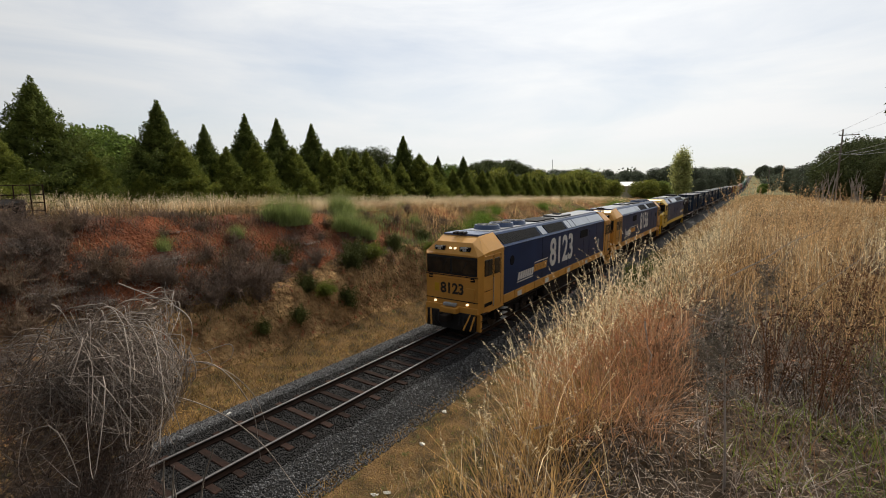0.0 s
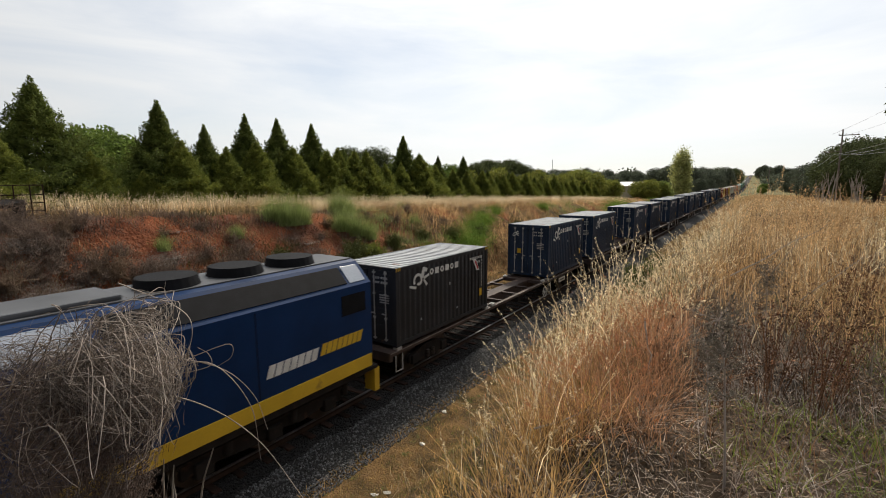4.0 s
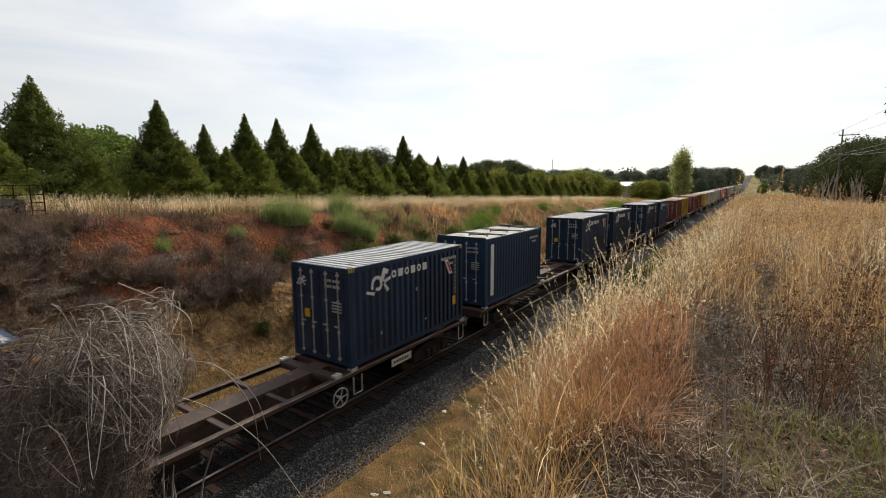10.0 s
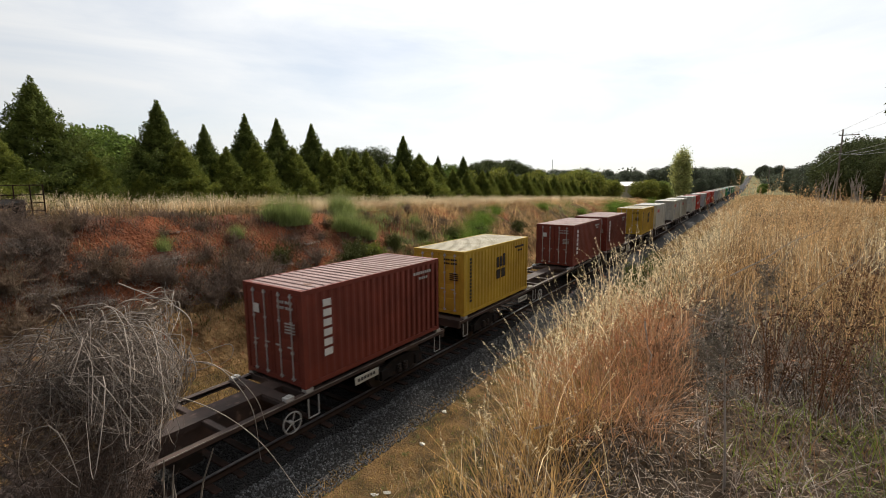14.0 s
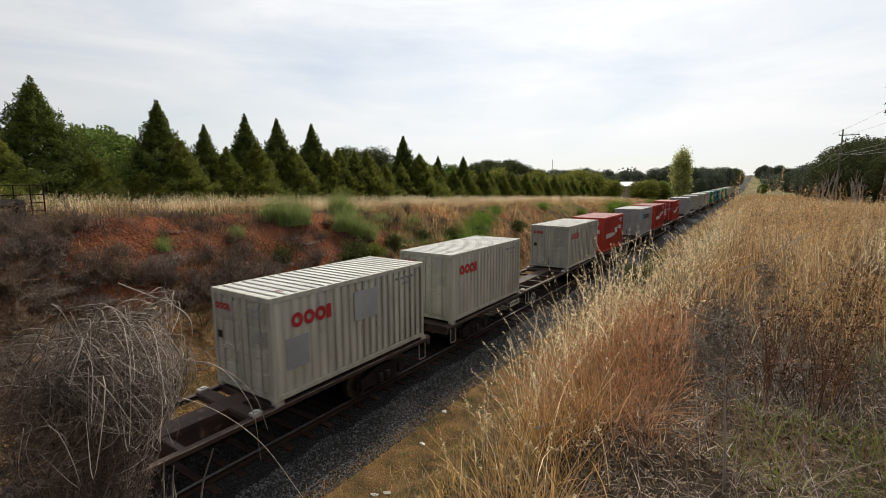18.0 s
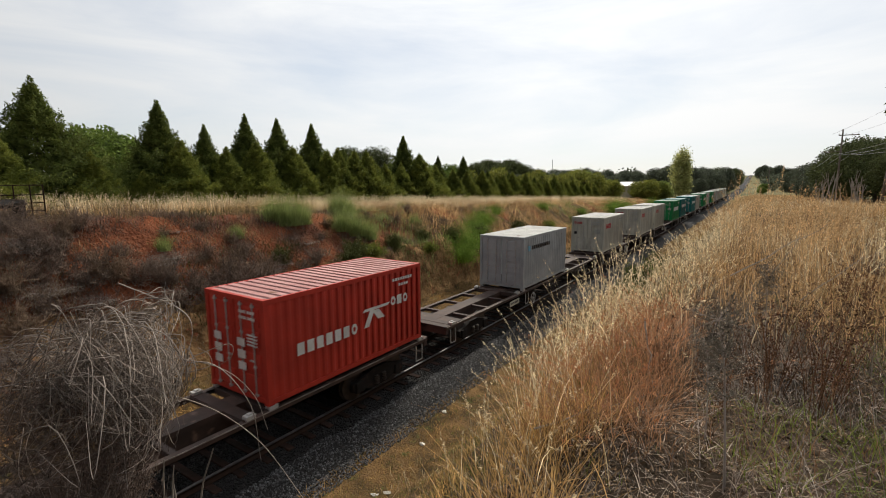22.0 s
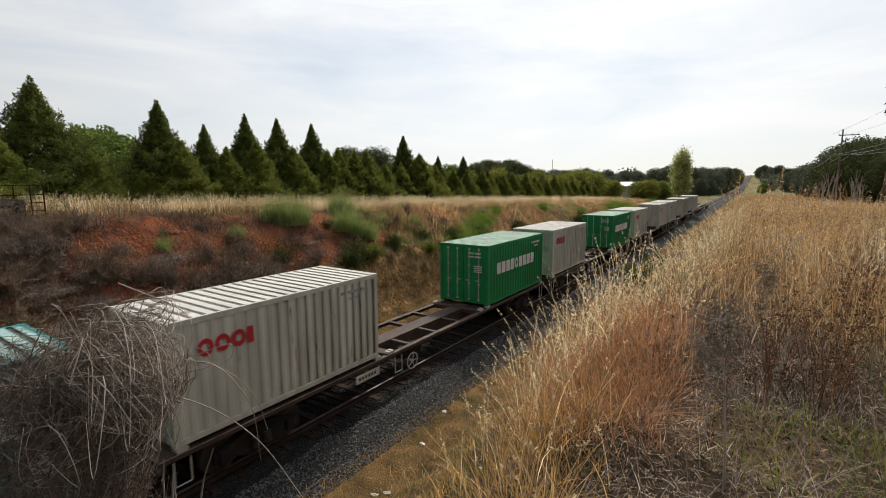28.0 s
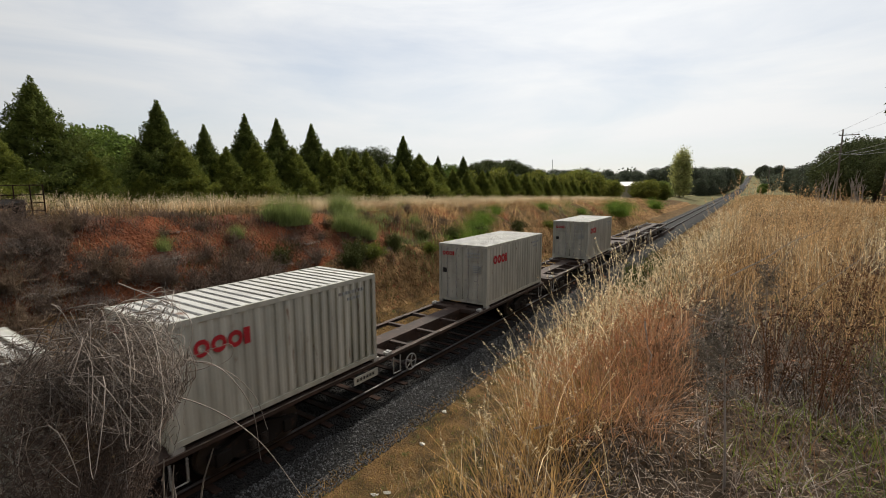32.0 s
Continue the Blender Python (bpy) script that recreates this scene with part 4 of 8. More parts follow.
def nose_loco():
    """Blue and yellow single-cab diesel with a low black-topped nose."""
    lo = tagged(new("diesel_locomotive"), "blue and yellow diesel locomotive with a low nose", "locomotive", "locomotives of the train")
    LEN = 19.1
    bm = bmesh.new()
    rings = []
    for y, top, x in ((0.0, 2.4, 1.08), (0.28, 2.62, 1.4), (1.75, 2.86, 1.42)):
        rings.append([(x, y, 1.3), (x, y, top - 0.12), (x - 0.12, y, top), (-x + 0.12, y, top), (-x, y, top - 0.12), (-x, y, 1.3)])
    part("nose", loft(bm, rings), M["loco_lemon"], lo)
    bm = bmesh.new()
    loft(bm, [[(1.2, 0.3, 2.61), (1.2, 0.3, 2.66), (-1.2, 0.3, 2.66), (-1.2, 0.3, 2.61)], [(1.27, 1.72, 2.84), (1.27, 1.72, 2.89), (-1.27, 1.72, 2.89), (-1.27, 1.72, 2.84)]])
    part("nose_top", bm, M["rubber"], lo, "anti-glare black nose top")
    bm = bmesh.new()
    loft(bm, [[(1.44, y, 1.0), (1.44, y, 3.62), (0.95, y, tp), (-0.95, y, tp), (-1.44, y, 3.62), (-1.44, y, 1.0)] for y, tp in ((1.72, 4.12), (1.95, 4.2), (3.68, 4.25))])
    part("cab", bm, M["loco_lemon"], lo)
    part("visor", boxes((-1.2, 1.2, 1.5, 1.78, 3.66, 3.95), bev=0.06), M["loco_lemon"], lo)
    for a, b in ((-1.32, -0.05), (0.05, 1.32)):
        part("windscreen", boxes((a, b, 1.68, 1.74, 2.95, 3.58), bev=0.01), M["glass"], lo)
    part("window_surround", boxes((-1.4, 1.4, 1.69, 1.73, 2.84, 3.68), bev=0.005), M["rubber"], lo)
    for x in (-0.2, 0.2):
        part("headlight", rods(((x, 1.55, 3.8), (x, 1.47, 3.8)), r=0.07, n=16), M["white"], lo)
    for x in (-0.75, 0.75):
        part("number_box", boxes((x - 0.28, x + 0.28, 1.46, 1.56, 3.7, 3.9), bev=0.03), M["grille"], lo)
    for sx in (-1, 1):
        part("cab_window", boxes((sx * 1.44 - 0.02, sx * 1.44 + 0.02, 2.0, 3.3, 2.95, 3.5), bev=0.015), M["glass"], lo)
        part("cab_door", boxes((sx * 1.445 - 0.008, sx * 1.445 + 0.008, 3.85, 4.5, 1.5, 3.4)), M["loco_blue"], lo)
        part("window_bar", boxes((sx * 1.465 - 0.008, sx * 1.465 + 0.008, 2.63, 2.67, 2.95, 3.5)), M["rubber"], lo)
        part("door_window", boxes((sx * 1.456 - 0.006, sx * 1.456 + 0.006, 3.95, 4.4, 2.75, 3.3)), M["glass"], lo)
        for y in (3.82, 4.54):
            part("door_rail", rods(((sx * 1.5, y, 1.7), (sx * 1.5, y, 3.4)), r=0.018), M["grabs"], lo)
        for y in (5.6, 9.5, 12.2, 15.0):
            part("hood_seam", boxes((sx * 1.422 - 0.004, sx * 1.422 + 0.004, y, y + 0.02, 1.56, 3.62)), M["grille"], lo)
        part("cab_seam", boxes((sx * 1.442 - 0.005, sx * 1.442 + 0.005, 1.75, 3.66, 1.52, 1.55)), M["grille"], lo)
        part("cab_seam", boxes((sx * 1.442 - 0.005, sx * 1.442 + 0.005, 1.75, 1.775, 1.34, 2.9)), M["grille"], lo)
        part("rear_window", boxes((sx * 1.43 - 0.006, sx * 1.43 + 0.006, 17.6, 18.5, 2.9, 3.45)), M["grille"], lo)
        part("sill_stripe", boxes((sx * 1.43 - 0.02, sx * 1.43 + 0.02, 3.7, LEN - 0.4, 1.18, 1.55)), M["loco_lemon"], lo)
        part("frame_skirt", boxes((sx * 1.38 - 0.02, sx * 1.38 + 0.02, 3.7, LEN - 0.6, 0.98, 1.18)), M["steel"], lo)
        for a, b in ((6.0, 7.5), (12.2, 17.9)):
            part("louvre_bay", boxes((-0.02, 0.03, a, b, -0.27, 0.27)), M["grille"], lo).matrix_basis = Matrix.Translation((sx * 1.15, 0, 3.94)) @ Matrix.Rotation(radians(-sx * 42.7), 4, "Y")
        for a, b in ((3.8, 5.4), (5.45, 5.95), (7.6, 9.5), (9.55, 12.0), (18.0, LEN - 0.5)):
            part("shoulder_panel", boxes((-0.02, 0.02, a, b, -0.28, 0.28), bev=0.01), M["cab_roof"] if a < 5 else M["sky_sheen"], lo).matrix_basis = Matrix.Translation((sx * 1.15, 0, 3.94)) @ Matrix.Rotation(radians(-sx * 42.7), 4, "Y")
        for z in (1.75, 2.1, 2.45, 2.8, 3.15):
            part("side_rung", boxes((sx * 1.44 - 0.02, sx * 1.44 + 0.03, 4.85, 5.2, z, z + 0.1), bev=0.01), M["grabs"], lo)
        part("grab_rail", rods(((sx * 1.2, 0.1, 1.1), (sx * 1.2, 0.1, 2.2)), r=0.02), M["grabs"], lo)
        for z in (0.35, 0.65):
            part("nose_step", boxes((sx * 1.1 - 0.25, sx * 1.1 + 0.25, 0.05, 0.4, z, z + 0.04)), M["loco_lemon"], lo)
    part("hood", loft(bmesh.new(), [hood_ring(3.68), hood_ring(LEN - 0.35)]), M["loco_blue"], lo)
    part("roof_deck", boxes((-0.7, 0.7, 3.7, LEN - 0.4, 4.26, 4.3), bev=0.01), M["darkroof"], lo, "dark grey roof walkway")
    for y in (13.9, 15.5, 17.1):
        bm = bmesh.new()
        bmesh.ops.create_cone(bm, cap_ends=True, segments=24, radius1=0.66, radius2=0.6, depth=0.22, matrix=Matrix.Translation((0, y, 4.4)))
        part("roof_fan", bm, M["grille"], lo, "dark round radiator fan cowl")
    for y in (5.0, 8.3, 10.6):
        part("roof_hatch", boxes((-0.6, 0.6, y, y + 2.2, 4.29, 4.4), bev=0.04), M["darkroof"], lo)
    part("fuel_tank", boxes((-1.3, 1.3, 6.8, 12.2, 0.28, 1.02), bev=0.12), M["steel"], lo)
    part("frame_sill", boxes((-1.4, 1.4, 0.1, LEN - 0.1, 1.0, 1.1)), M["steel"], lo)
    loco_bogie(lo, 3.7); loco_bogie(lo, LEN - 3.6)
    part("pilot", boxes((-1.15, 1.15, 0.02, 0.2, 0.3, 1.3), bev=0.03), M["rubber"], lo, "black pilot plate")
    for sx in (-1, 1):
        part("pilot_wing", loft(bmesh.new(), [[(sx * 1.35, y, 0.3), (sx * 1.35, y, 1.3), (sx * 0.75, y, 1.3), (sx * 1.0, y, 0.3)] for y in (-0.06, 0.12)]), M["loco_lemon"], lo)
        part("hazard_stripe", boxes((sx * 1.0 - 0.05, sx * 1.0 + 0.05, -0.075, -0.055, 0.62, 1.12)), M["rubber"], lo).matrix_basis = pose(0, 0, 0, 0, sx * 12, 0)
        part("side_step_well", boxes((sx * 1.2 - 0.2, sx * 1.2 + 0.2, 0.35, 0.8, 0.36, 1.25), bev=0.02), M["steel"], lo)
        for z in (0.45, 0.75, 1.05):
            part("step_tread", boxes((sx * 1.3 - 0.13, sx * 1.3 + 0.13, 0.32, 0.84, z, z + 0.04)), M["grabs"], lo)
        part("cab_sill", boxes((sx * 1.38 - 0.06, sx * 1.38 + 0.06, 0.9, 3.7, 1.0, 1.34), bev=0.02), M["loco_lemon"], lo)
        part("grab_rail", rods(((sx * 0.85, 0.4, 2.78), (sx * 0.85, 0.9, 2.92)), r=0.018), M["grabs"], lo)
        for z in (1.6, 2.0, 2.4):
            part("side_rung", boxes((sx * 1.43 - 0.02, sx * 1.43 + 0.025, 1.35, 1.62, z, z + 0.07), bev=0.01), M["grille"], lo)
    for y, s in ((0.0, 1), (LEN, -1)):
        part("coupler", boxes((-0.16, 0.16, min(y, y - s * 0.7), max(y, y - s * 0.7), 0.74, 1.02), bev=0.04), M["steel"], lo)
    for sx in (-1, 1):
        part("rear_step", boxes((sx * 1.2 - 0.2, sx * 1.2 + 0.2, LEN - 0.25, LEN - 0.05, 0.3, 1.0)), M["loco_lemon"], lo)
    for x in (-0.75, 0.75):
        text_part("box_number", "DL41", 0.17, M["white"], lo, Matrix.Translation((x - 0.22, 1.452, 3.74)) @ pose(0, 0, 0, 90, 0, 0), "", 1.0, 0.9)
    text_part("fleet_number", "DL41", 0.62, M["mark_black"], lo, Matrix.Translation((1.447, 2.05, 1.95)) @ SIDE, "black fleet number")
    off = HX + 0.006 - CW
    flat_bars("brand_shape", word(15.2, 16.7, 2.0, 2.3, 7, 0.16, 0.1), M["white"], lo, label="white slanted word drawn as blocks").matrix_basis = pose(off, 0, 0)
    flat_bars("company_word", word(16.8, 18.3, 2.05, 2.35, 8, 0.16, 0.1), M["loco_lemon"], lo, label="yellow slanted word drawn as blocks").matrix_basis = pose(off, 0, 0)
    return lo
# ================= the train =================
def sea_horse(c, y, z, k, mat, plane="side"):
    """The curled emblem, as a ring of plain blocks with a wedge above."""
    bm = bmesh.new()
    pts = []
    for j in range(14):
        a = radians(200 - j * 25)
        r = 0.34 * k * (1 - j * 0.045)
        pts.append((y + r * math.cos(a), z + r * math.sin(a)))
    quads = [(pts[j], pts[j + 1], 0.06 * k) for j in range(13)]
    quads += [((y - 0.62 * k, z - 0.18 * k), (y - 0.2 * k, z - 0.3 * k), 0.055 * k), ((y + 0.25 * k, z + 0.1 * k), (y + 0.42 * k, z + 0.52 * k), 0.1 * k), ((y + 0.35 * k, z + 0.5 * k), (y + 0.62 * k, z + 0.38 * k), 0.08 * k), ((y + 0.4 * k, z + 0.05 * k), (y + 0.78 * k, z + 0.16 * k), 0.06 * k), ((y + 0.4 * k, z - 0.02 * k), (y + 0.62 * k, z - 0.3 * k), 0.06 * k)]
    for (a0, b0), (a1, b1), w in quads:
        d = Vector((a1 - a0, b1 - b0)).normalized()
        n = Vector((-d.y, d.x)) * w
        ring = [(a0 - d.x * .02 + n.x, b0 + n.y), (a0 - n.x, b0 - n.y), (a1 - n.x, b1 - n.y), (a1 + d.x * .02 + n.x, b1 + n.y)]
        bm.faces.new([bm.verts.new((CW + 0.004, p, q) if plane == "side" else (p, -0.03, q)) for p, q in ring])
    bmesh.ops.recalc_face_normals(bm, faces=bm.faces[:])
    ret = bmesh.ops.solidify(bm, geom=bm.faces[:], thickness=0.006)
    part("emblem", bm, mat, c, "pale curled emblem")["kind"] = "stuff"


def marks_navy(c):
    sea_horse(c, 1.2, 2.0, 0.76, M["white"])
    sea_horse(c, -0.75, 2.1, 0.3, M["white"], "end")
    glyphs(c, 1.85, 3.8, 2.08, 2.3, "oioioi", M["white"], gap=0.3)
    flat_bars("panel_mark", [(5.12, 5.34, 1.72, 2.2, -0.3)], M["white"], c)
    flat_bars("panel_stripe", [(5.17, 5.27, 1.78, 2.14, -0.23)], M["mark_red"], c).matrix_basis = pose(0.003, 0, 0)
    flat_bars("upright_stencil", [(5.5, 5.55, 1.0 + k * 0.13, 1.09 + k * 0.13) for k in range(10)], M["grabs"], c)
    flat_bars("corner_flash", [(0.02 + k * 0.09, 0.06 + k * 0.09, CH - 0.11, CH - 0.01) for k in range(3)] + [(5.84 + k * 0.07, 5.88 + k * 0.07, CH - 0.11, CH - 0.01) for k in range(3)], M["mark_yellow"], c, label="yellow corner hazard flash")
    flat_bars("scuff", [(3.1, 3.16, 1.5, 1.6), (1.3, 1.36, 0.6, 0.68), (3.6, 3.68, 0.5, 0.55)], M["grey_box"], c, label="pale scuffed paint patches")
    flat_bars("yellow_label", [(5.35, 5.55, 0.62, 0.92)], M["mark_yellow"], c)
    flat_bars("yellow_label", [(-0.62, -0.4, 1.15, 1.38)], M["mark_yellow"], c, "end")
    code_bars(c, M["grabs"])


def marks_hatched(c):
    marks_navy(c)
    for y in (1.0, 3.03, 5.06):
        ring = bmesh.new()
        bmesh.ops.create_cone(ring, cap_ends=True, segments=28, radius1=0.46, radius2=0.44, depth=0.03, matrix=Matrix.Translation((0, y, CH + 0.013)))
        hatch = part("roof_hatch", ring, M["hatch"], c, "pale blue round hatch rim")
        lid = bmesh.new()
        bmesh.ops.create_cone(lid, cap_ends=True, segments=28, radius1=0.4, radius2=0.34, depth=0.025, matrix=Matrix.Translation((0, y, CH + 0.04)))
        part("hatch_lid", lid, M["white_roof"], hatch)
    for y in (0.3, 2.0, 4.05, 5.78):
        part("roof_strap", boxes((-1.15, 1.15, y - 0.025, y + 0.025, CH - 0.004, CH + 0.02), bev=0.005), M["mark_black"], c)


def marks_blue(c):
    flat_bars("white_stripe", [(0.5, 0.78, 0.35, 2.35)], M["white"], c)
    for y in (0.9, 2.9, 4.9):
        part("roof_handle", rods(((-0.1, y, CH), (-0.1, y, CH + 0.07)), ((-0.1, y, CH + 0.07), (0.75, y + 0.1, CH + 0.07)), ((0.75, y + 0.1, CH + 0.07), (0.75, y + 0.1, CH)), r=0.03), M["mark_black"], c)
    for y in (1.75, 2.05, 3.75, 4.05, 5.6):
        part("roof_strap", boxes((-1.15, 1.15, y - 0.03, y + 0.03, CH - 0.01, CH + 0.02)), M["mark_black"], c)
    for y in (0.02, 5.95):
        part("roof_lip", boxes((-1.2, 1.2, y, y + 0.08, CH, CH + 0.05)), M["mark_black"], c)
    code_bars(c, M["grabs"])


def marks_brown(c):
    flat_bars("company_word", [(0.7, 0.98, 2.05 - k * 0.27, 2.24 - k * 0.27) for k in range(6)], M["white"], c, label="white upright word drawn as blocks")
    flat_bars("white_label", [(-0.75, -0.5, 1.8, 2.05)], M["white"], c, "end")
    code_bars(c, M["grabs"])


def marks_yellow(c):
    flat_bars("company_word", [(2.75, 2.95, 1.55, 2.0), (3.05, 3.25, 1.55, 2.0), (3.35, 3.55, 1.55, 2.1), (2.75, 3.1, 1.05, 1.45), (3.2, 3.55, 1.05, 1.45)], M["mark_black"], c, label="black emblem drawn as blocks")
    flat_bars("upright_stencil", [(0.45, 0.58, 0.5 + k * 0.14, 0.6 + k * 0.14) for k in range(13)], M["mark_black"], c)
    code_bars(c, M["mark_black"])


def marks_white(c):
    glyphs(c, 0.6, 2.1, 1.72, 2.1, "ooot", M["mark_red"], gap=0.08)
    glyphs(c, -1.0, -0.3, 2.08, 2.26, "ooot", M["mark_red"], "end", 0.1)
    flat_bars("dark_label", [(-0.98, -0.78, 1.3, 1.5)], M["mark_black"], c, "end")
    code_bars(c, M["grey_box"])


def marks_patched(c):
    marks_white(c)
    flat_bars("patch", [(2.75, 3.7, 1.35, 2.2)], M["grey_box"], c, label="grey repair patch")
    flat_bars("patch", [(0.4, 1.1, 0.7, 1.5)], M["grey_box"], c, label="grey repair patch")


def marks_grey(c):
    flat_bars("star_mark", [(0.7, 1.15, 1.6, 2.05), (0.82, 1.03, 1.48, 2.17)], M["mark_sky"], c, label="light blue star mark")
    glyphs(c, 1.5, 4.4, 1.55, 2.0, "iiiiii", M["mark_black"], gap=0.25)


def marks_grey_line(c):
    flat_bars("star_mark", [(0.55, 0.8, 1.85, 2.1)], M["mark_sky"], c, label="light blue star mark")
    glyphs(c, 1.0, 3.5, 1.88, 2.08, "iiiiiiiiii", M["mark_black"], gap=0.3)


def marks_red(c):
    glyphs(c, 0.9, 3.1, 0.98, 1.3, "iiiiiio", M["white"], gap=0.3)
    glyphs(c, 4.5, 5.4, 1.45, 1.74, "oio", M["white"], gap=0.25)
    flat_bars("emblem", [(3.25, 4.35, 1.52, 1.6, 0.1), (3.3, 3.5, 1.05, 1.6, 0.3), (3.9, 4.2, 1.2, 1.5, -0.25)], M["white"], c, label="white angular emblem")
    for z in (0.75, 1.05, 1.35):
        flat_bars("door_labels", [(-0.85, -0.55, z, z + 0.2), (0.15, 0.45, z, z + 0.2)], M["white"], c, "end")
    code_bars(c, M["white"])


def marks_green(c):
    glyphs(c, 0.85, 4.95, 1.24, 1.74, "iiiioiiii", M["white"], gap=0.2)
    code_bars(c, M["white"])


def marks_teal(c):
    glyphs(c, 1.9, 5.3, 1.38, 1.76, "iiiiiiiiiiii", M["white"], gap=0.3)
    flat_bars("emblem", [(0.9, 1.25, 1.3, 1.8, 0.1), (1.35, 1.7, 1.3, 1.8, -0.1)], M["white"], c, label="white emblem")
    flat_bars("placard", [(5.3, 5.62, 0.55, 0.95)], M["white"], c, label="white placard")
    flat_bars("yellow_label", [(5.4, 5.52, 1.95, 2.08)], M["mark_yellow"], c)
    code_bars(c, M["white"])


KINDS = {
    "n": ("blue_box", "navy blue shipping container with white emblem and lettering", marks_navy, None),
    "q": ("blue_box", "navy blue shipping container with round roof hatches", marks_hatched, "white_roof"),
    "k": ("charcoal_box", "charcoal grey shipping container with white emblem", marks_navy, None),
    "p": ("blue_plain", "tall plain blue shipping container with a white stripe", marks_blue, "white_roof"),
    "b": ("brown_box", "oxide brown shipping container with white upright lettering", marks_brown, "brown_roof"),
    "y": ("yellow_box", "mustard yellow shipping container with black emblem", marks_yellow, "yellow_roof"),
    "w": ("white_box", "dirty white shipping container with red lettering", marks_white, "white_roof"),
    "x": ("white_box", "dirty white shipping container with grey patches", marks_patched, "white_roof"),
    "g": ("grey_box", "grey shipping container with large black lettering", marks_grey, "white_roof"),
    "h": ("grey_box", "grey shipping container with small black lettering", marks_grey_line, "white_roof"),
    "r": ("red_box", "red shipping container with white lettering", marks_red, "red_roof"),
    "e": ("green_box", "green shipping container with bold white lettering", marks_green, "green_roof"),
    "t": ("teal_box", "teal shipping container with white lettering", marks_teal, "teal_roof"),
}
M["charcoal_box"] = paint("charcoal_container_paint", (0.03, 0.031, 0.036), (0.02, 0.021, 0.024))
M["hatch"] = paint("hatch_blue", (0.2, 0.3, 0.36), (0.13, 0.2, 0.25))
M["brown_roof"] = paint("pale_brown_roof", (0.36, 0.24, 0.22), (0.27, 0.17, 0.155))
M["yellow_roof"] = paint("pale_yellow_roof", (0.5, 0.45, 0.33), (0.38, 0.33, 0.23))
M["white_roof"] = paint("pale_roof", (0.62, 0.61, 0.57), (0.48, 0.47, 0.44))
M["red_roof"] = paint("pale_red_roof", (0.5, 0.26, 0.24), (0.4, 0.17, 0.155))
M["green_roof"] = paint("pale_green_roof", (0.36, 0.5, 0.42), (0.25, 0.38, 0.3))
M["teal_roof"] = paint("pale_teal_roof", (0.32, 0.48, 0.47), (0.22, 0.36, 0.36))

def slack(w):
    """How far each wagon trails its even place: the couplers stretch along the train."""
    return float(np.interp(w, [0, 1, 2, 3, 4, 6, 8, 9, 10, 11, 12, 13, 14, 17, 18, 19, 20, 21, 22, 23], [0, .4, .55, .7, .76, .88, .88, .8, .66, .66, .52, .46, .63, .6, .26, 0, .02, -.12, -.3, -.35]))


MOVERS = []            # (thing, distance behind the front of the train at the start, height)


def consist():
    for number, at in (("8123", 16.2), ("8156", 37.75)):
        MOVERS.append((road_loco(number, number == "8156"), at, 0.0))
    MOVERS.append((nose_loco(), 59.3, 0.0))
    boxes_in_order = "knnnnnnnnnpnqnnbybbywxwwrgrrhwwwettwewewwwww"
    slots = []
    for w in range(24):
        if w == 14 or w == 22:
            slots.append((w, 1))
        elif w < 22:
            slots += [(w, 0), (w, 2)]
    base = {}
    w0, w8 = wagon(12.85, 13.4, 15.1), wagon(8.0, 7.15, 5.4)
    for w in range(24):
        ob = w0 if w == 0 else w8 if w == 8 else copy_thing(w0 if w < 8 else w8, pose(0, 0, 0))
        MOVERS.append((ob, FIRST - 0.35 + w * PITCH + slack(w), 0.0))
    for kind, (w, s) in zip(boxes_in_order, slots):
        if kind not in base:
            col, label, marks, roof = KINDS[kind]
            base[kind] = ob = container(col, label, roof, marks)
            if kind in "npq":
                ob.scale.z = 1.118         # high-cube boxes
        else:
            ob = copy_thing(base[kind], pose(0, 0, 0))
        MOVERS.append((ob, FIRST + w * PITCH + SLOTS[s] + slack(w), DECK))


consist()
# ================= plants =================
def blades(pos, height, width, lean, rng, segs=3, curl=0.5, head=0.0, az=None):
    """Grass blades as narrow bent strips. pos (n, 3); height, width, lean: arrays or numbers."""
    n = len(pos)
    height, width, lean = (np.broadcast_to(np.asarray(a, float), n) for a in (height, width, lean))
    az = rng.uniform(0, 2 * np.pi, n) if az is None else az
    face = az + np.pi / 2 + rng.normal(0, 0.5, n)
    ts = np.linspace(0, 1, segs + 1)
    verts = np.zeros((n, 2 * (segs + 1), 3))
    for k, t in enumerate(ts):
        out = height * lean * (t * (1 - curl) + curl * t ** 2.4)
        z = height * (t - 0.25 * np.minimum(lean, 1.2) * t ** 2)
        w = width * ((1 - t) ** 0.6 * 0.9 + 0.1) * 0.5
        if head:
            w = w + width * head * np.exp(-((t - 0.86) / 0.12) ** 2) * 0.5
        c = pos + np.stack([out * np.cos(az), out * np.sin(az), z], -1)
        s = np.stack([w * np.cos(face), w * np.sin(face), 0 * w], -1)
        verts[:, 2 * k], verts[:, 2 * k + 1] = c - s, c + s
    base = np.arange(n)[:, None] * 2 * (segs + 1)
    quads = np.concatenate([np.stack([base + 2 * k, base + 2 * k + 1, base + 2 * k + 3, base + 2 * k + 2], -1) for k in range(segs)], 1).reshape(-1, 4)
    return verts.reshape(-1, 3), quads


def merge(parts):
    vs, fs, o = [], [], 0
    for v, f in parts:
        vs.append(v); fs.append(np.asarray(f) + o); o += len(v)
    return np.concatenate(vs), np.concatenate(fs)


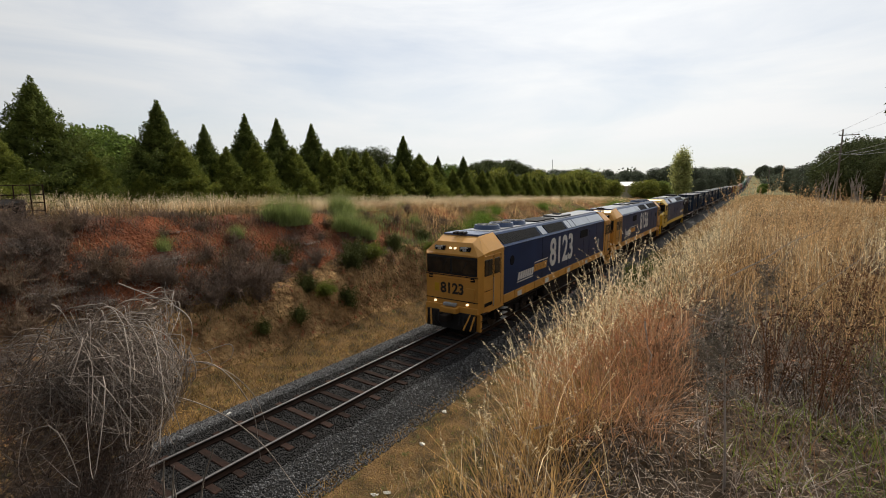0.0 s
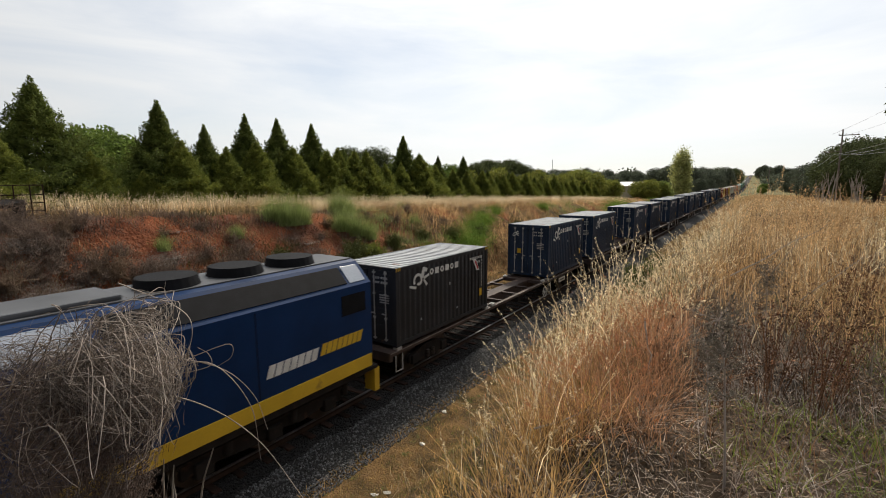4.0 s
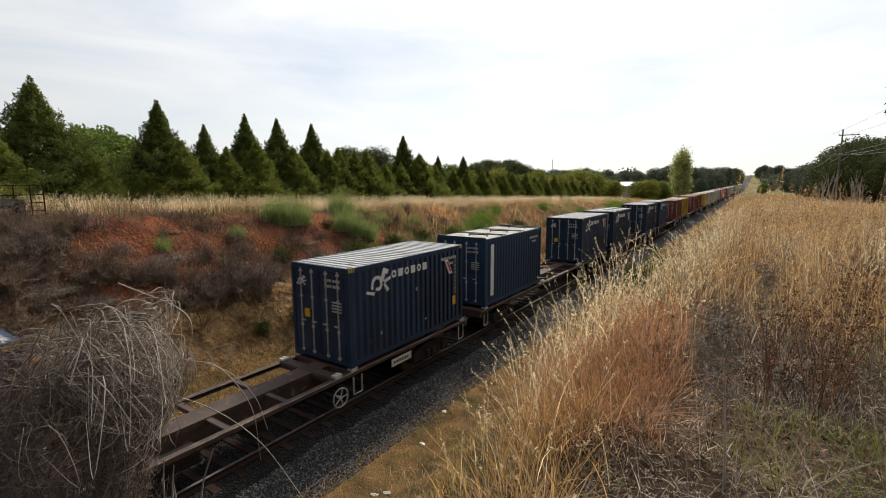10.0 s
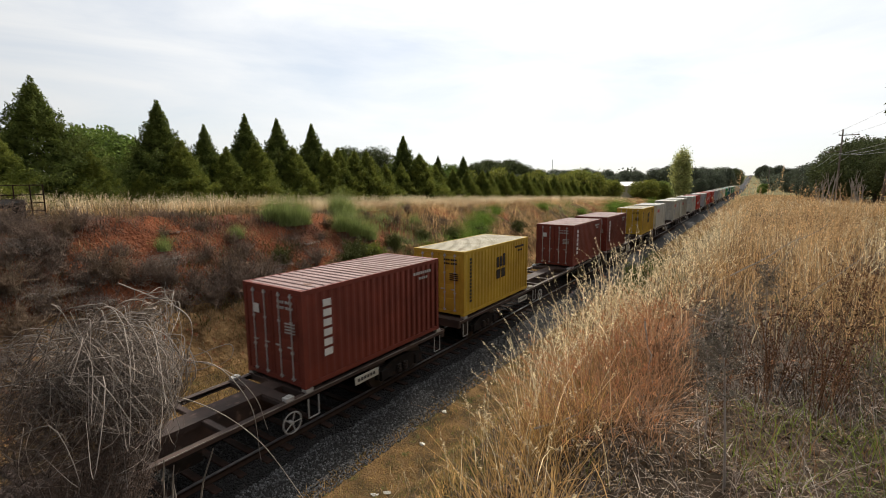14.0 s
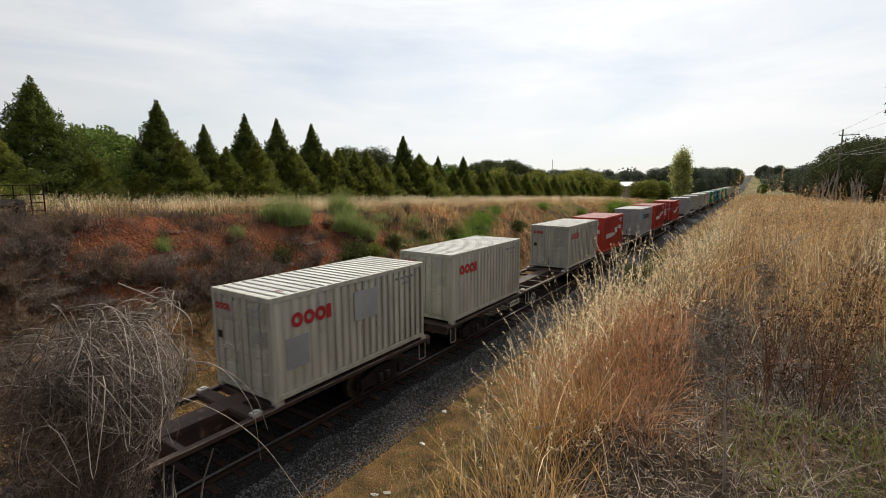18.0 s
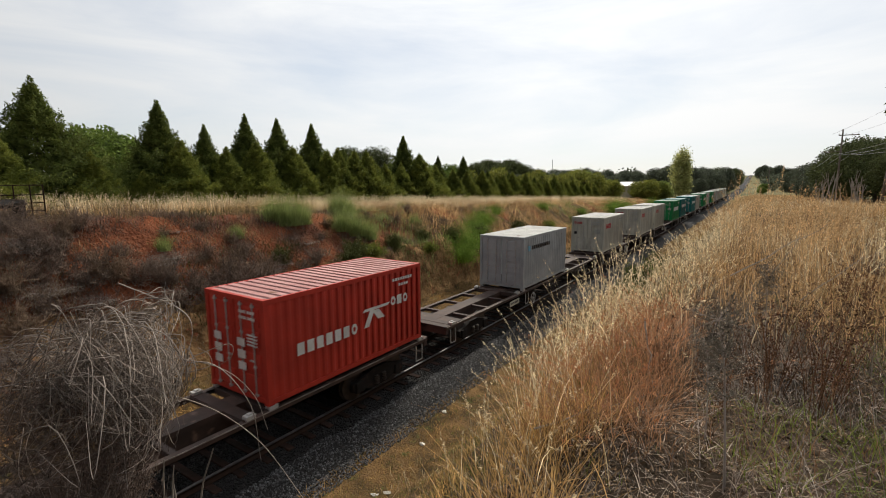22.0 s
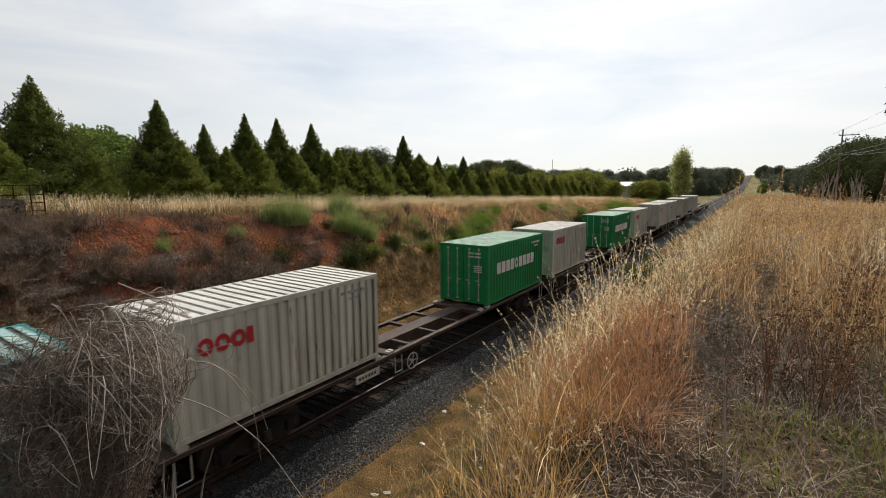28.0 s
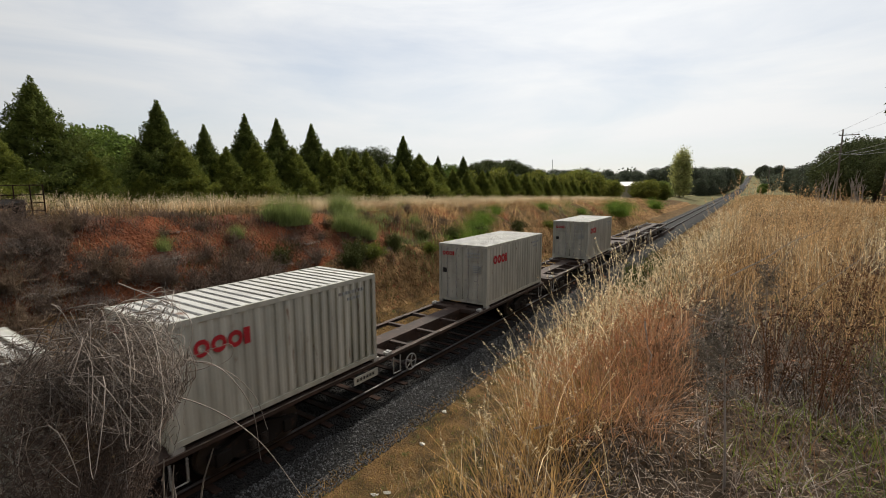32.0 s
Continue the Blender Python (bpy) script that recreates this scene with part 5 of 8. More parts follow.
def scatter(n, x0, x1, y0, y1, rng, keep=None, ypow=1.0):
    x = rng.uniform(x0, x1, n)
    y = y0 + (y1 - y0) * rng.uniform(0, 1, n) ** ypow
    if keep is not None:
        k = keep(x, y)
        x, y = x[k], y[k]
    return np.stack([x, y, ground_z(x, y) - 0.03], -1)


def tufts(centers, per, radius, rng):
    """Blade feet gathered round tuft centres."""
    c = np.repeat(centers, per, 0)
    c = c + np.concatenate([rng.normal(0, radius, (len(c), 2)), np.zeros((len(c), 1))], -1)
    c[:, 2] = ground_z(c[:, 0], c[:, 1]) - 0.03
    return c


def stuff(name, parts, mat, label, category):
    v, f = merge(parts)
    return tagged(new(name, mesh_of(name, v, f, [mat])), label, category, kind="stuff")


def leaf_cloud(pts, size, rng, squash=1.0):
    """One small bent leaf spray (two triangles as a quad) at each point."""
    n = len(pts)
    a = rng.normal(0, 1, (n, 3)); a /= np.linalg.norm(a, axis=1, keepdims=True)
    b = np.cross(a, rng.normal(0, 1, (n, 3))); b /= np.linalg.norm(b, axis=1, keepdims=True) + 1e-9
    s = (np.asarray(size) * rng.uniform(0.6, 1.3, n))[:, None]
    q = np.stack([pts - a * s, pts + b * s * 0.55 * squash, pts + a * s * 1.1, pts - b * s * 0.55 * squash], 1)
    f = np.arange(4 * n).reshape(n, 4)
    return q.reshape(-1, 3), f


def headed(p, h, lean, rng, width=0.004, per=9, size=0.016, span=0.22):
    """Stalks that carry a loose seed head along their tops."""
    n = len(p)
    h, lean = np.broadcast_to(np.asarray(h, float), n), np.broadcast_to(np.asarray(lean, float), n)
    az = rng.uniform(0, 2 * np.pi, n)
    stalk = blades(p, h, width, lean, rng, 4, az=az)
    t = rng.uniform(1 - span, 1.02, (n, per))
    out = (h * lean)[:, None] * (t * 0.5 + 0.5 * t ** 2.4)
    z = h[:, None] * (t - 0.25 * np.minimum(lean, 1.2)[:, None] * t ** 2)
    q = p[:, None] + np.stack([out * np.cos(az)[:, None], out * np.sin(az)[:, None], z], -1) + rng.normal(0, size * 0.4, (n, per, 3))
    return stalk, leaf_cloud(q.reshape(-1, 3), size, rng, 0.38)


def bank_grass(name, label, mat, n, per, area, keep, h, lean, rng, ypow=1.0, spread=0.13, width=0.004, heads=0, size=0.016, segs=4, edge=None):
    c = scatter(n, *area, rng, keep, ypow)
    p = tufts(c, per, spread, rng)
    k = rng.uniform(*h, len(p)) * np.repeat(rng.uniform(0.7, 1.15, len(c)), per)
    if edge:
        k = k * np.clip((p[:, 0] - edge) / 0.9, 0.22, 1)
    ln = rng.uniform(*lean, len(p))
    parts = headed(p, k, ln, rng, width, heads, size) if heads else [blades(p, k, width, ln, rng, segs)]
    stuff(name, list(parts), mat, label, "grass")


def grasses():
    rng = np.random.default_rng(11)
    crest = lambda x, y: (y > 7.6 + 0.35 * np.abs(x - 10.2)) & (x > np.interp(y, [6, 10, 14, 30, 45, 75], [9.2, 9.4, 9.45, 9.35, 9.05, 8.4])) & (fbm(x * 0.45, y * 0.45) > -0.42)
    # the crest: brown understorey, straw stalks with pale heads, brown dock among them
    bank_grass("golden_grass", "golden-brown dry grass on the near bank", M["crestbrown"], 6400, 8, (6.6, 26, 7.5, 75), crest, (0.25, 0.8), (0.05, 0.8), rng, 1.8, 0.2, 0.0075, segs=3, edge=8.95)
    bank_grass("tall_dry_grass", "tall straw-coloured seeding grass on the bank", M["straw"], 2900, 5, (6.6, 26, 7.8, 70), lambda x, y: crest(x, y) & (fbm(x * 0.9 + 5, y * 0.9) > 0.0), (0.45, 1.05), (0.05, 0.75), rng, 1.8, 0.17, 0.0095, 14, 0.02, edge=8.95)
    bank_grass("straw_stalks", "stout pale straw stalks on the bank crest", M["straw"], 380, 4, (7.4, 15, 6.8, 22), lambda x, y: crest(x, y) & (fbm(x * 0.7 + 25, y * 0.7) > 0.0), (0.5, 1.05), (0.05, 0.8), rng, 1.2, 0.16, 0.009, 22, 0.017, edge=8.95)
    bank_grass("brown_dock", "brown dried dock among the grass", M["rust"], 190, 5, (8.5, 26, 8.0, 60), lambda x, y: crest(x, y) & (fbm(x * 0.3 + 15, y * 0.3) > -0.1), (0.35, 0.62), (0.02, 0.35), rng, 1.6, 0.18, 0.007, 22, 0.012)
    # shoulder: pale nodding heads over olive feet
    shoulder = lambda x, y: (x < 9.85) & (x > np.interp(y, [3.6, 5, 6.5, 8, 14, 26], [8.85, 8.75, 9.0, 9.2, 9.4, 9.25]))
    bank_grass("seed_head_grass", "pale nodding seed-head grass on the bank shoulder", M["straw"], 620, 5, (8.4, 9.85, 5.0, 26), shoulder, (0.4, 0.9), (0.1, 0.8), rng, 1.2, 0.13, 0.0085, 20, 0.018)
    bank_grass("seed_spikes", "tall slender pale seed spikes on the bank shoulder", M["straw"], 120, 3, (8.2, 9.15, 3.9, 7.4), lambda x, y: x > 8.4 + 0.1 * np.clip(y - 5, 0, 3), (0.75, 1.25), (0.1, 0.6), rng, 1, 0.16, 0.0055, 36, 0.013)
    bank_grass("shoulder_grass", "olive grass under the seed heads", M["olive"], 380, 11, (8.4, 9.85, 4.0, 30), shoulder, (0.1, 0.5), (0.1, 0.7), rng, 1.2, 0.12, 0.007, edge=7.6)
    # near slope: gold and green short grass, then the reddish patch
    near = lambda x, y: (x < 9.6 + 0.4 * np.abs(hash2(np.round(x * 40), np.round(y * 40))) ** 2 - 0.12 * (y - 2)) & (x > 8.55 + 0.3 * np.clip(4.6 - y, 0, 3)) & (fbm(x + 2, y) > -0.35) & (y < 6.2)
    bank_grass("bank_grass", "short golden grass on the near slope", M["ochregrass"], 1300, 11, (8.4, 10.0, 1.5, 6.8), near, (0.12, 0.56), (0.15, 1.1), rng, 1, 0.1, 0.006)
    bank_grass("bank_straw", "thin straw stalks on the near slope", M["straw"], 90, 4, (8.4, 9.7, 1.5, 6.8), near, (0.3, 0.85), (0.1, 0.8), rng, 1, 0.13, 0.006, 16, 0.013)
    bank_grass("bank_green", "green tufts on the near slope", M["green"], 200, 8, (8.3, 9.9, 1.6, 7.5), lambda x, y: (fbm(x * 0.9 + 44, y * 0.9) > 0.05) & (x > 8.3 + 0.08 * y), (0.1, 0.42), (0.1, 0.8), rng, 1, 0.1, 0.005)
    red = lambda x, y: (y < 5.9) & (x > 8.8 + 0.12 * np.clip(y - 4, 0, 3)) & (np.abs(x - (9.5 - 0.1 * (y - 4))) < 0.62 + 0.25 * vnoise(y * 1.3, 5.0)) & (fbm(x * 1.2 + 3, y * 1.2) > -0.4)
    bank_grass("rusty_grass", "fine reddish dry grass on the bank", M["rustgrass"], 1300, 12, (8.0, 10, 2.9, 9.5), red, (0.15, 0.6), (0.3, 1.6), rng, 1, 0.1, 0.0055)
    bank_grass("rusty_heads", "reddish feathery seeding grass", M["rusthead"], 420, 5, (8.0, 10, 2.9, 9.5), red, (0.35, 0.78), (0.2, 1.1), rng, 1, 0.15, 0.0035, 18, 0.013)
    bank_grass("pale_stalks", "pale thin stalks in the reddish grass", M["straw"], 30, 4, (8.2, 10.2, 2.6, 8.5), red, (0.3, 0.85), (0.05, 0.6), rng, 1, 0.22, 0.005, 14, 0.012)
    # undergrowth by the camera: dock, grey thistle, green flush, litter
    under = lambda x, y: (y > 3.2) & (x > 9.75 - 0.05 * y)
    bank_grass("dock_stalks", "dark rust-brown dried dock stalks", M["rust"], 44, 3, (9.4, 14, 3.3, 9.5), lambda x, y: under(x, y) & (fbm(x * 0.8 + 30, y * 0.8) > -0.15), (0.35, 0.85), (0.02, 0.35), rng, 1, 0.16, 0.008, 16, 0.013)
    c = scatter(64, 9.6, 14, 3.8, 9.5, rng, lambda x, y: fbm(x * 0.7 + 80, y * 0.7) > -0.1)
    p = tufts(c, 9, 0.12, rng)
    q = p + np.stack([rng.normal(0, 0.1, len(p)), rng.normal(0, 0.1, len(p)), rng.uniform(0.05, 0.6, len(p))], -1)
    stuff("dead_thistles", [blades(p, rng.uniform(0.2, 0.75, len(p)), 0.009, rng.uniform(0.1, 1.1, len(p)), rng, 3), leaf_cloud(np.repeat(q, 2, 0) + rng.normal(0, 0.05, (2 * len(q), 3)), 0.016, rng, 0.35)], M["thistle"], "grey dried thistles in the undergrowth", "weeds")
    bank_grass("inner_grass", "golden stalks behind the undergrowth", M["gold"], 620, 6, (9.7, 15, 5.4, 9.6), lambda x, y: (x > 10.2 - 0.08 * y) & (fbm(x * 0.9 + 3, y * 0.9) > -0.15), (0.35, 0.9), (0.05, 0.8), rng, 1, 0.16, 0.006, 10, 0.014)
    bank_grass("brown_brush", "dark brown dried stems in the undergrowth", M["brush"], 220, 6, (9.6, 14.5, 3.6, 10), under, (0.2, 0.8), (0.1, 1.3), rng, 1, 0.16, 0.006)
    bank_grass("undergrowth_straw", "thin golden stalks among the weeds", M["straw"], 420, 4, (9.7, 15, 4.4, 10.5), lambda x, y: fbm(x * 0.9 + 12, y * 0.9) > -0.1, (0.25, 0.85), (0.1, 1.0), rng, 1, 0.14, 0.007, 9, 0.014)
    bank_grass("green_grass", "green grass among the dry stalks", M["green"], 900, 10, (9.4, 14.5, 1.8, 9), lambda x, y: (fbm(x * 0.8 + 60, y * 0.8) > 0.16) | ((x > 11.0) & (fbm(x * 1.3, y * 1.3) > 0.08)), (0.05, 0.26), (0.2, 1.2), rng, 1, 0.13, 0.006)
    bank_grass("lush_grass", "short green grass flush in the litter", M["green"], 520, 12, (10.4, 13.5, 2.3, 6.0), lambda x, y: fbm(x * 1.1 + 4, y * 1.1) > 0.12, (0.06, 0.24), (0.3, 1.3), rng, 1, 0.12, 0.006)
    # litter: flattened straws, broken stems and dead leaf scraps in a thin uneven mat
    p = scatter(34000, 8.8, 14, 1.4, 9, rng, lambda x, y: (x > 9.2 - 0.05 * y) & (hash2(np.round(x * 90), np.round(y * 90)) > smooth(10.3, 11.6, x) * 0.75))
    p[:, 2] += rng.uniform(0.0, 0.07, len(p))
    stuff("straw_litter", [blades(p, rng.uniform(0.008, 0.05, len(p)), 0.0046, rng.uniform(0.8, 4.5, len(p)), rng, 2, curl=0.6)], M["litterstraw"], "flattened grey-brown straw and twigs", "litter")
    p = scatter(70000, 8.9, 14, 1.4, 9, rng, lambda x, y: x > 9.3 - 0.05 * y)
    p[:, 2] += np.abs(rng.normal(0, 0.05, len(p)))
    stuff("leaf_litter", [leaf_cloud(p, 0.018, rng, 0.55)], M["deadleaf"], "dead brown leaf scraps and chaff", "litter")
    low = lambda x, y: (x > 9.35 - 0.05 * y) & (fbm(x * 1.1 + 17, y * 1.1) > -0.2)
    bank_grass("broken_stems", "low broken dark stems over the litter", M["brushdark"], 1500, 8, (9.0, 14, 1.6, 8.5), low, (0.06, 0.34), (0.2, 2.2), rng, 1, 0.12, 0.0045)
    bank_grass("grey_stems", "low grey bent stems over the litter", M["brushgrey"], 1100, 6, (9.2, 14, 2.2, 8.5), low, (0.08, 0.4), (0.2, 2.0), rng, 1, 0.13, 0.0038)
    bank_grass("brown_stems", "reddish-brown dry stems over the litter", M["rust"], 700, 6, (9.3, 14, 2.2, 8.0), lambda x, y: (x > 9.4 - 0.05 * y) & (fbm(x * 0.9 + 37, y * 0.9) > 0.0), (0.1, 0.4), (0.1, 1.2), rng, 1, 0.14, 0.004)
    bank_grass("plume_grass", "tall feathery golden-brown grass plumes on the crest", M["gold"], 130, 7, (10.1, 12.2, 8.2, 12.5), lambda x, y: np.abs(x - 10.95) < 0.95, (1.1, 1.7), (0.03, 0.3), rng, 1, 0.16, 0.005, 30, 0.017)
    p = scatter(26000, 7.5, 19, -9, 2.0, rng, lambda x, y: fbm(x * 0.5, y * 0.5) > -0.4)
    stuff("back_litter", [blades(p, rng.uniform(0.01, 0.045, len(p)), 0.006, rng.uniform(0.8, 5.0, len(p)), rng, 1, curl=0.0)], M["litterstraw"], "flattened straw on the bank top", "litter")
    bank_grass("back_grass", "short dry grass on the bank top", M["gold"], 1500, 8, (6.5, 24, -14, 1.2), lambda x, y: (fbm(x * 0.5 + 7, y * 0.5) > -0.15) & (np.hypot(x - 10.457, y) > 1.2), (0.1, 0.4), (0.1, 0.9), rng, 1, 0.18, 0.01, segs=2)
    # verges beside the ballast and the lower near bank
    p = np.concatenate([scatter(34000, -5.9, -3.0, 4, 90, rng, None, 1.5), scatter(90000, 2.3, 9.2, 2.0, 90, rng, lambda x, y: x > 2.45 + 0.3 * vnoise(y * 0.9, 1.7) + 0.25 * vnoise(y * 3.1, 4.0), 1.6)])
    stuff("verge_grass", [blades(p, np.where(p[:, 0] < 0, 1.7, 1.0) * rng.uniform(0.03, 0.16, len(p)), np.where(p[:, 0] < 0, 0.022, 0.014), rng.uniform(0.3, 1.4, len(p)), rng, 2)], M["verge"], "short ochre verge grass along the ballast", "grass")
    bank_grass("verge_tufts", "dry tufts on the lower bank", M["ochregrass"], 1500, 14, (3.3, 9.1, 3, 60), lambda x, y: fbm(x * 0.7 + 20, y * 0.7) > -0.05, (0.08, 0.3), (0.2, 0.9), rng, 1.5, 0.1, 0.011)
    bank_grass("verge_green", "olive weeds on the lower bank", M["olive"], 900, 14, (3.0, 8.6, 3, 60), lambda x, y: fbm(x * 0.5 + 50, y * 0.4) > -0.05, (0.04, 0.22), (0.3, 1.2), rng, 1.4, 0.12, 0.012)
    # field beyond the cutting
    bank_grass("field_grass", "dry field grass above the cutting", M["gold"], 11000, 8, (-25, -11.2, 3, 125), lambda x, y: (fbm(x * 0.3, y * 0.3) > -0.35) & ~((x > -17) & (y < 8.0)) & (x < np.interp(y, [4, 12, 20, 26], [-14.2, -13.2, -12.4, -11.2])), (0.3, 0.8), (0.1, 0.6), rng, 1.4, 0.2, 0.016, segs=2)
    bank_grass("field_straw", "pale seeding grass above the cutting", M["straw"], 6500, 6, (-25, -11.2, 3, 110), lambda x, y: (fbm(x * 0.3 + 8, y * 0.3) > -0.2) & ~((x > -17) & (y < 8.0)) & (x < np.interp(y, [4, 12, 20, 26], [-14.6, -13.4, -12.4, -11.2])), (0.5, 1.15), (0.1, 0.5), rng, 1.4, 0.2, 0.012, 5, 0.035)
    bank_grass("field_weeds", "olive weeds through the field grass", M["olive"], 2600, 8, (-22, -11.4, 5, 90), lambda x, y: (fbm(x * 0.5 + 21, y * 0.35) > 0.02) & ~((x > -17) & (y < 8.0)), (0.25, 0.75), (0.1, 0.8), rng, 1.3, 0.22, 0.018, segs=2)
    bank_grass("field_brown", "brown dead stems through the field grass", M["brush"], 1500, 8, (-20, -11.4, 5, 60), lambda x, y: (fbm(x * 0.6 + 51, y * 0.45) > 0.05) & ~((x > -17) & (y < 8.0)), (0.3, 0.8), (0.1, 0.6), rng, 1.3, 0.18, 0.014, segs=2)
    # dull cover on the cutting face and slope
    bank_grass("cutting_tufts", "dull dry tufts on the cutting face", M["brushstraw"], 3600, 10, (-13, -5.8, 4, 60), lambda x, y: fbm(x * 0.9 + 40, y * 0.9) > 0.06, (0.12, 0.5), (0.4, 1.6), rng, 1.3, 0.15, 0.018, segs=3)
    bank_grass("cutting_brush", "dark dead stems over the cutting slope", M["brushdark"], 5200, 12, (-13.2, -6.9, 3.5, 40), lambda x, y: fbm(x * 0.9 + 90, y * 0.9) > 0.02, (0.15, 0.55), (0.2, 1.5), rng, 1.2, 0.22, 0.018, segs=3)
    bank_grass("cutting_green", "olive green weeds on the cutting face", M["olive"], 1500, 11, (-9.5, -5.8, 9, 75), lambda x, y: fbm(x * 0.5 + 70, y * 0.5) > -0.02, (0.12, 0.5), (0.3, 1.1), rng, 1.2, 0.16, 0.018, segs=2)
    bank_grass("slope_gold", "golden grass over the far cutting slope", M["gold"], 3600, 9, (-12.5, -6.2, 25, 120), lambda x, y: fbm(x * 0.4 + 33, y * 0.3) > -0.3, (0.25, 0.8), (0.1, 0.8), rng, 1.3, 0.22, 0.022, segs=2)
    bank_grass("slope_green", "olive green grass over the far cutting slope", M["broom"], 1500, 10, (-12.0, -6.2, 22, 110), lambda x, y: fbm(x * 0.35 + 3, y * 0.25) > 0.08, (0.25, 0.8), (0.1, 0.7), rng, 1.3, 0.22, 0.022, segs=2)
    bank_grass("verge_clumps", "ochre and brown clumps on the near verge", M["brushstraw"], 520, 14, (3.0, 7.6, 4.5, 18), lambda x, y: fbm(x * 1.1 + 9, y * 1.1) > 0.0, (0.06, 0.22), (0.3, 1.3), rng, 1.2, 0.11, 0.009)
    bank_grass("verge_stalks", "sparse straw stalks on the near verge", M["straw"], 200, 4, (3.6, 8.2, 4.5, 26), lambda x, y: fbm(x * 0.9 + 19, y * 0.9) > 0.0, (0.12, 0.4), (0.1, 1.0), rng, 1.3, 0.14, 0.008, 6, 0.014)
    bank_grass("verge_scrub", "dark dead stems on the near verge", M["brushdark"], 420, 12, (3.2, 8.8, 4.5, 26), lambda x, y: fbm(x * 0.7 + 29, y * 0.7) > 0.05, (0.05, 0.2), (0.4, 1.8), rng, 1.3, 0.12, 0.008)
    bank_grass("verge_moss", "low green weeds on the near verge", M["green"], 420, 16, (3.0, 7.0, 4.5, 16), lambda x, y: fbm(x * 0.8 + 71, y * 0.8) > 0.05, (0.03, 0.12), (0.4, 1.5), rng, 1.2, 0.13, 0.009)
    # extra far verge cover so that the bank holds its colour
    bank_grass("far_bank_grass", "dry grass along the far banks", M["gold"], 6000, 6, (3.6, 24, 40, 230), None, (0.2, 0.7), (0.1, 0.8), rng, 1.2, 0.3, 0.03, segs=2)


grasses()


def conifer_crown(h, r, rng, n=9000, spire=0.0):
    """A dense cone of feathery sprays on drooping boughs; spire narrows the top to a thin leader."""
    def radius(t):
        return r * ((1 - t) ** 0.95) * (1 - spire * smooth(0.35, 0.85, t) * 0.55) * (0.82 + 0.18 * smooth(0, 0.1, t))
    nb = 420
    t = np.sort(rng.uniform(0, 1, nb)) ** 1.1
    az = np.arange(nb) * 2.399963 + rng.normal(0, 0.25, nb)
    bulge = 1 + 0.1 * np.sin(az * 3 + t * 9) + 0.07 * np.sin(az * 5 - t * 23)
    ln = radius(t) * rng.uniform(0.7, 1.16, nb) * bulge + 0.1
    per = np.maximum(10, n * ln / ln.sum()).astype(int)
    i = np.repeat(np.arange(nb), per)
    u = 1 - 0.6 * rng.uniform(0, 1, len(i)) ** 1.2
    d = ln[i] * u
    w = 0.34 * ln[i] * (1.15 - u) + 0.1
    a = az[i] + rng.normal(0, 1, len(i)) * w / np.maximum(d, 0.15) * 0.6
    z = 0.1 + t[i] * (h - 0.1) - 0.2 * d + 0.3 * ln[i] * u ** 3 + rng.normal(0, 0.1, len(i))
    pts = np.stack([d * np.cos(a), d * np.sin(a), np.maximum(z, 0.05)], -1)
    core = rng.uniform(0, 1, 3200) ** 0.85
    ca, cr = rng.uniform(0, 6.28, 3200), radius(core) * 0.8 * rng.uniform(0.5, 1, 3200) ** 0.4
    inner = leaf_cloud(np.stack([cr * np.cos(ca), cr * np.sin(ca), 0.1 + core * (h - 0.5)], -1), 0.24, rng, 0.9)
    lead = np.stack([rng.normal(0, 0.05, 80), rng.normal(0, 0.05, 80), h - 0.6 + rng.uniform(0, 0.85, 80)], -1)
    return merge([inner, leaf_cloud(np.concatenate([pts, lead]), 0.085, rng, 0.65)])


def trunk_bm(h, r0, limbs, rng, spread=1.0):
    bm = bmesh.new()
    bmesh.ops.create_cone(bm, cap_ends=True, segments=8, radius1=r0, radius2=r0 * 0.35, depth=h, matrix=Matrix.Translation((0, 0, h / 2 - 0.1)))
    for k in range(limbs):
        a, z = rng.uniform(0, 6.28), h * rng.uniform(0.4, 0.95)
        e = Vector((math.cos(a) * spread, math.sin(a) * spread, z + spread * rng.uniform(0.4, 0.9)))
        rod(bm, (0, 0, z), e, r0 * 0.3, 5)
    return bm


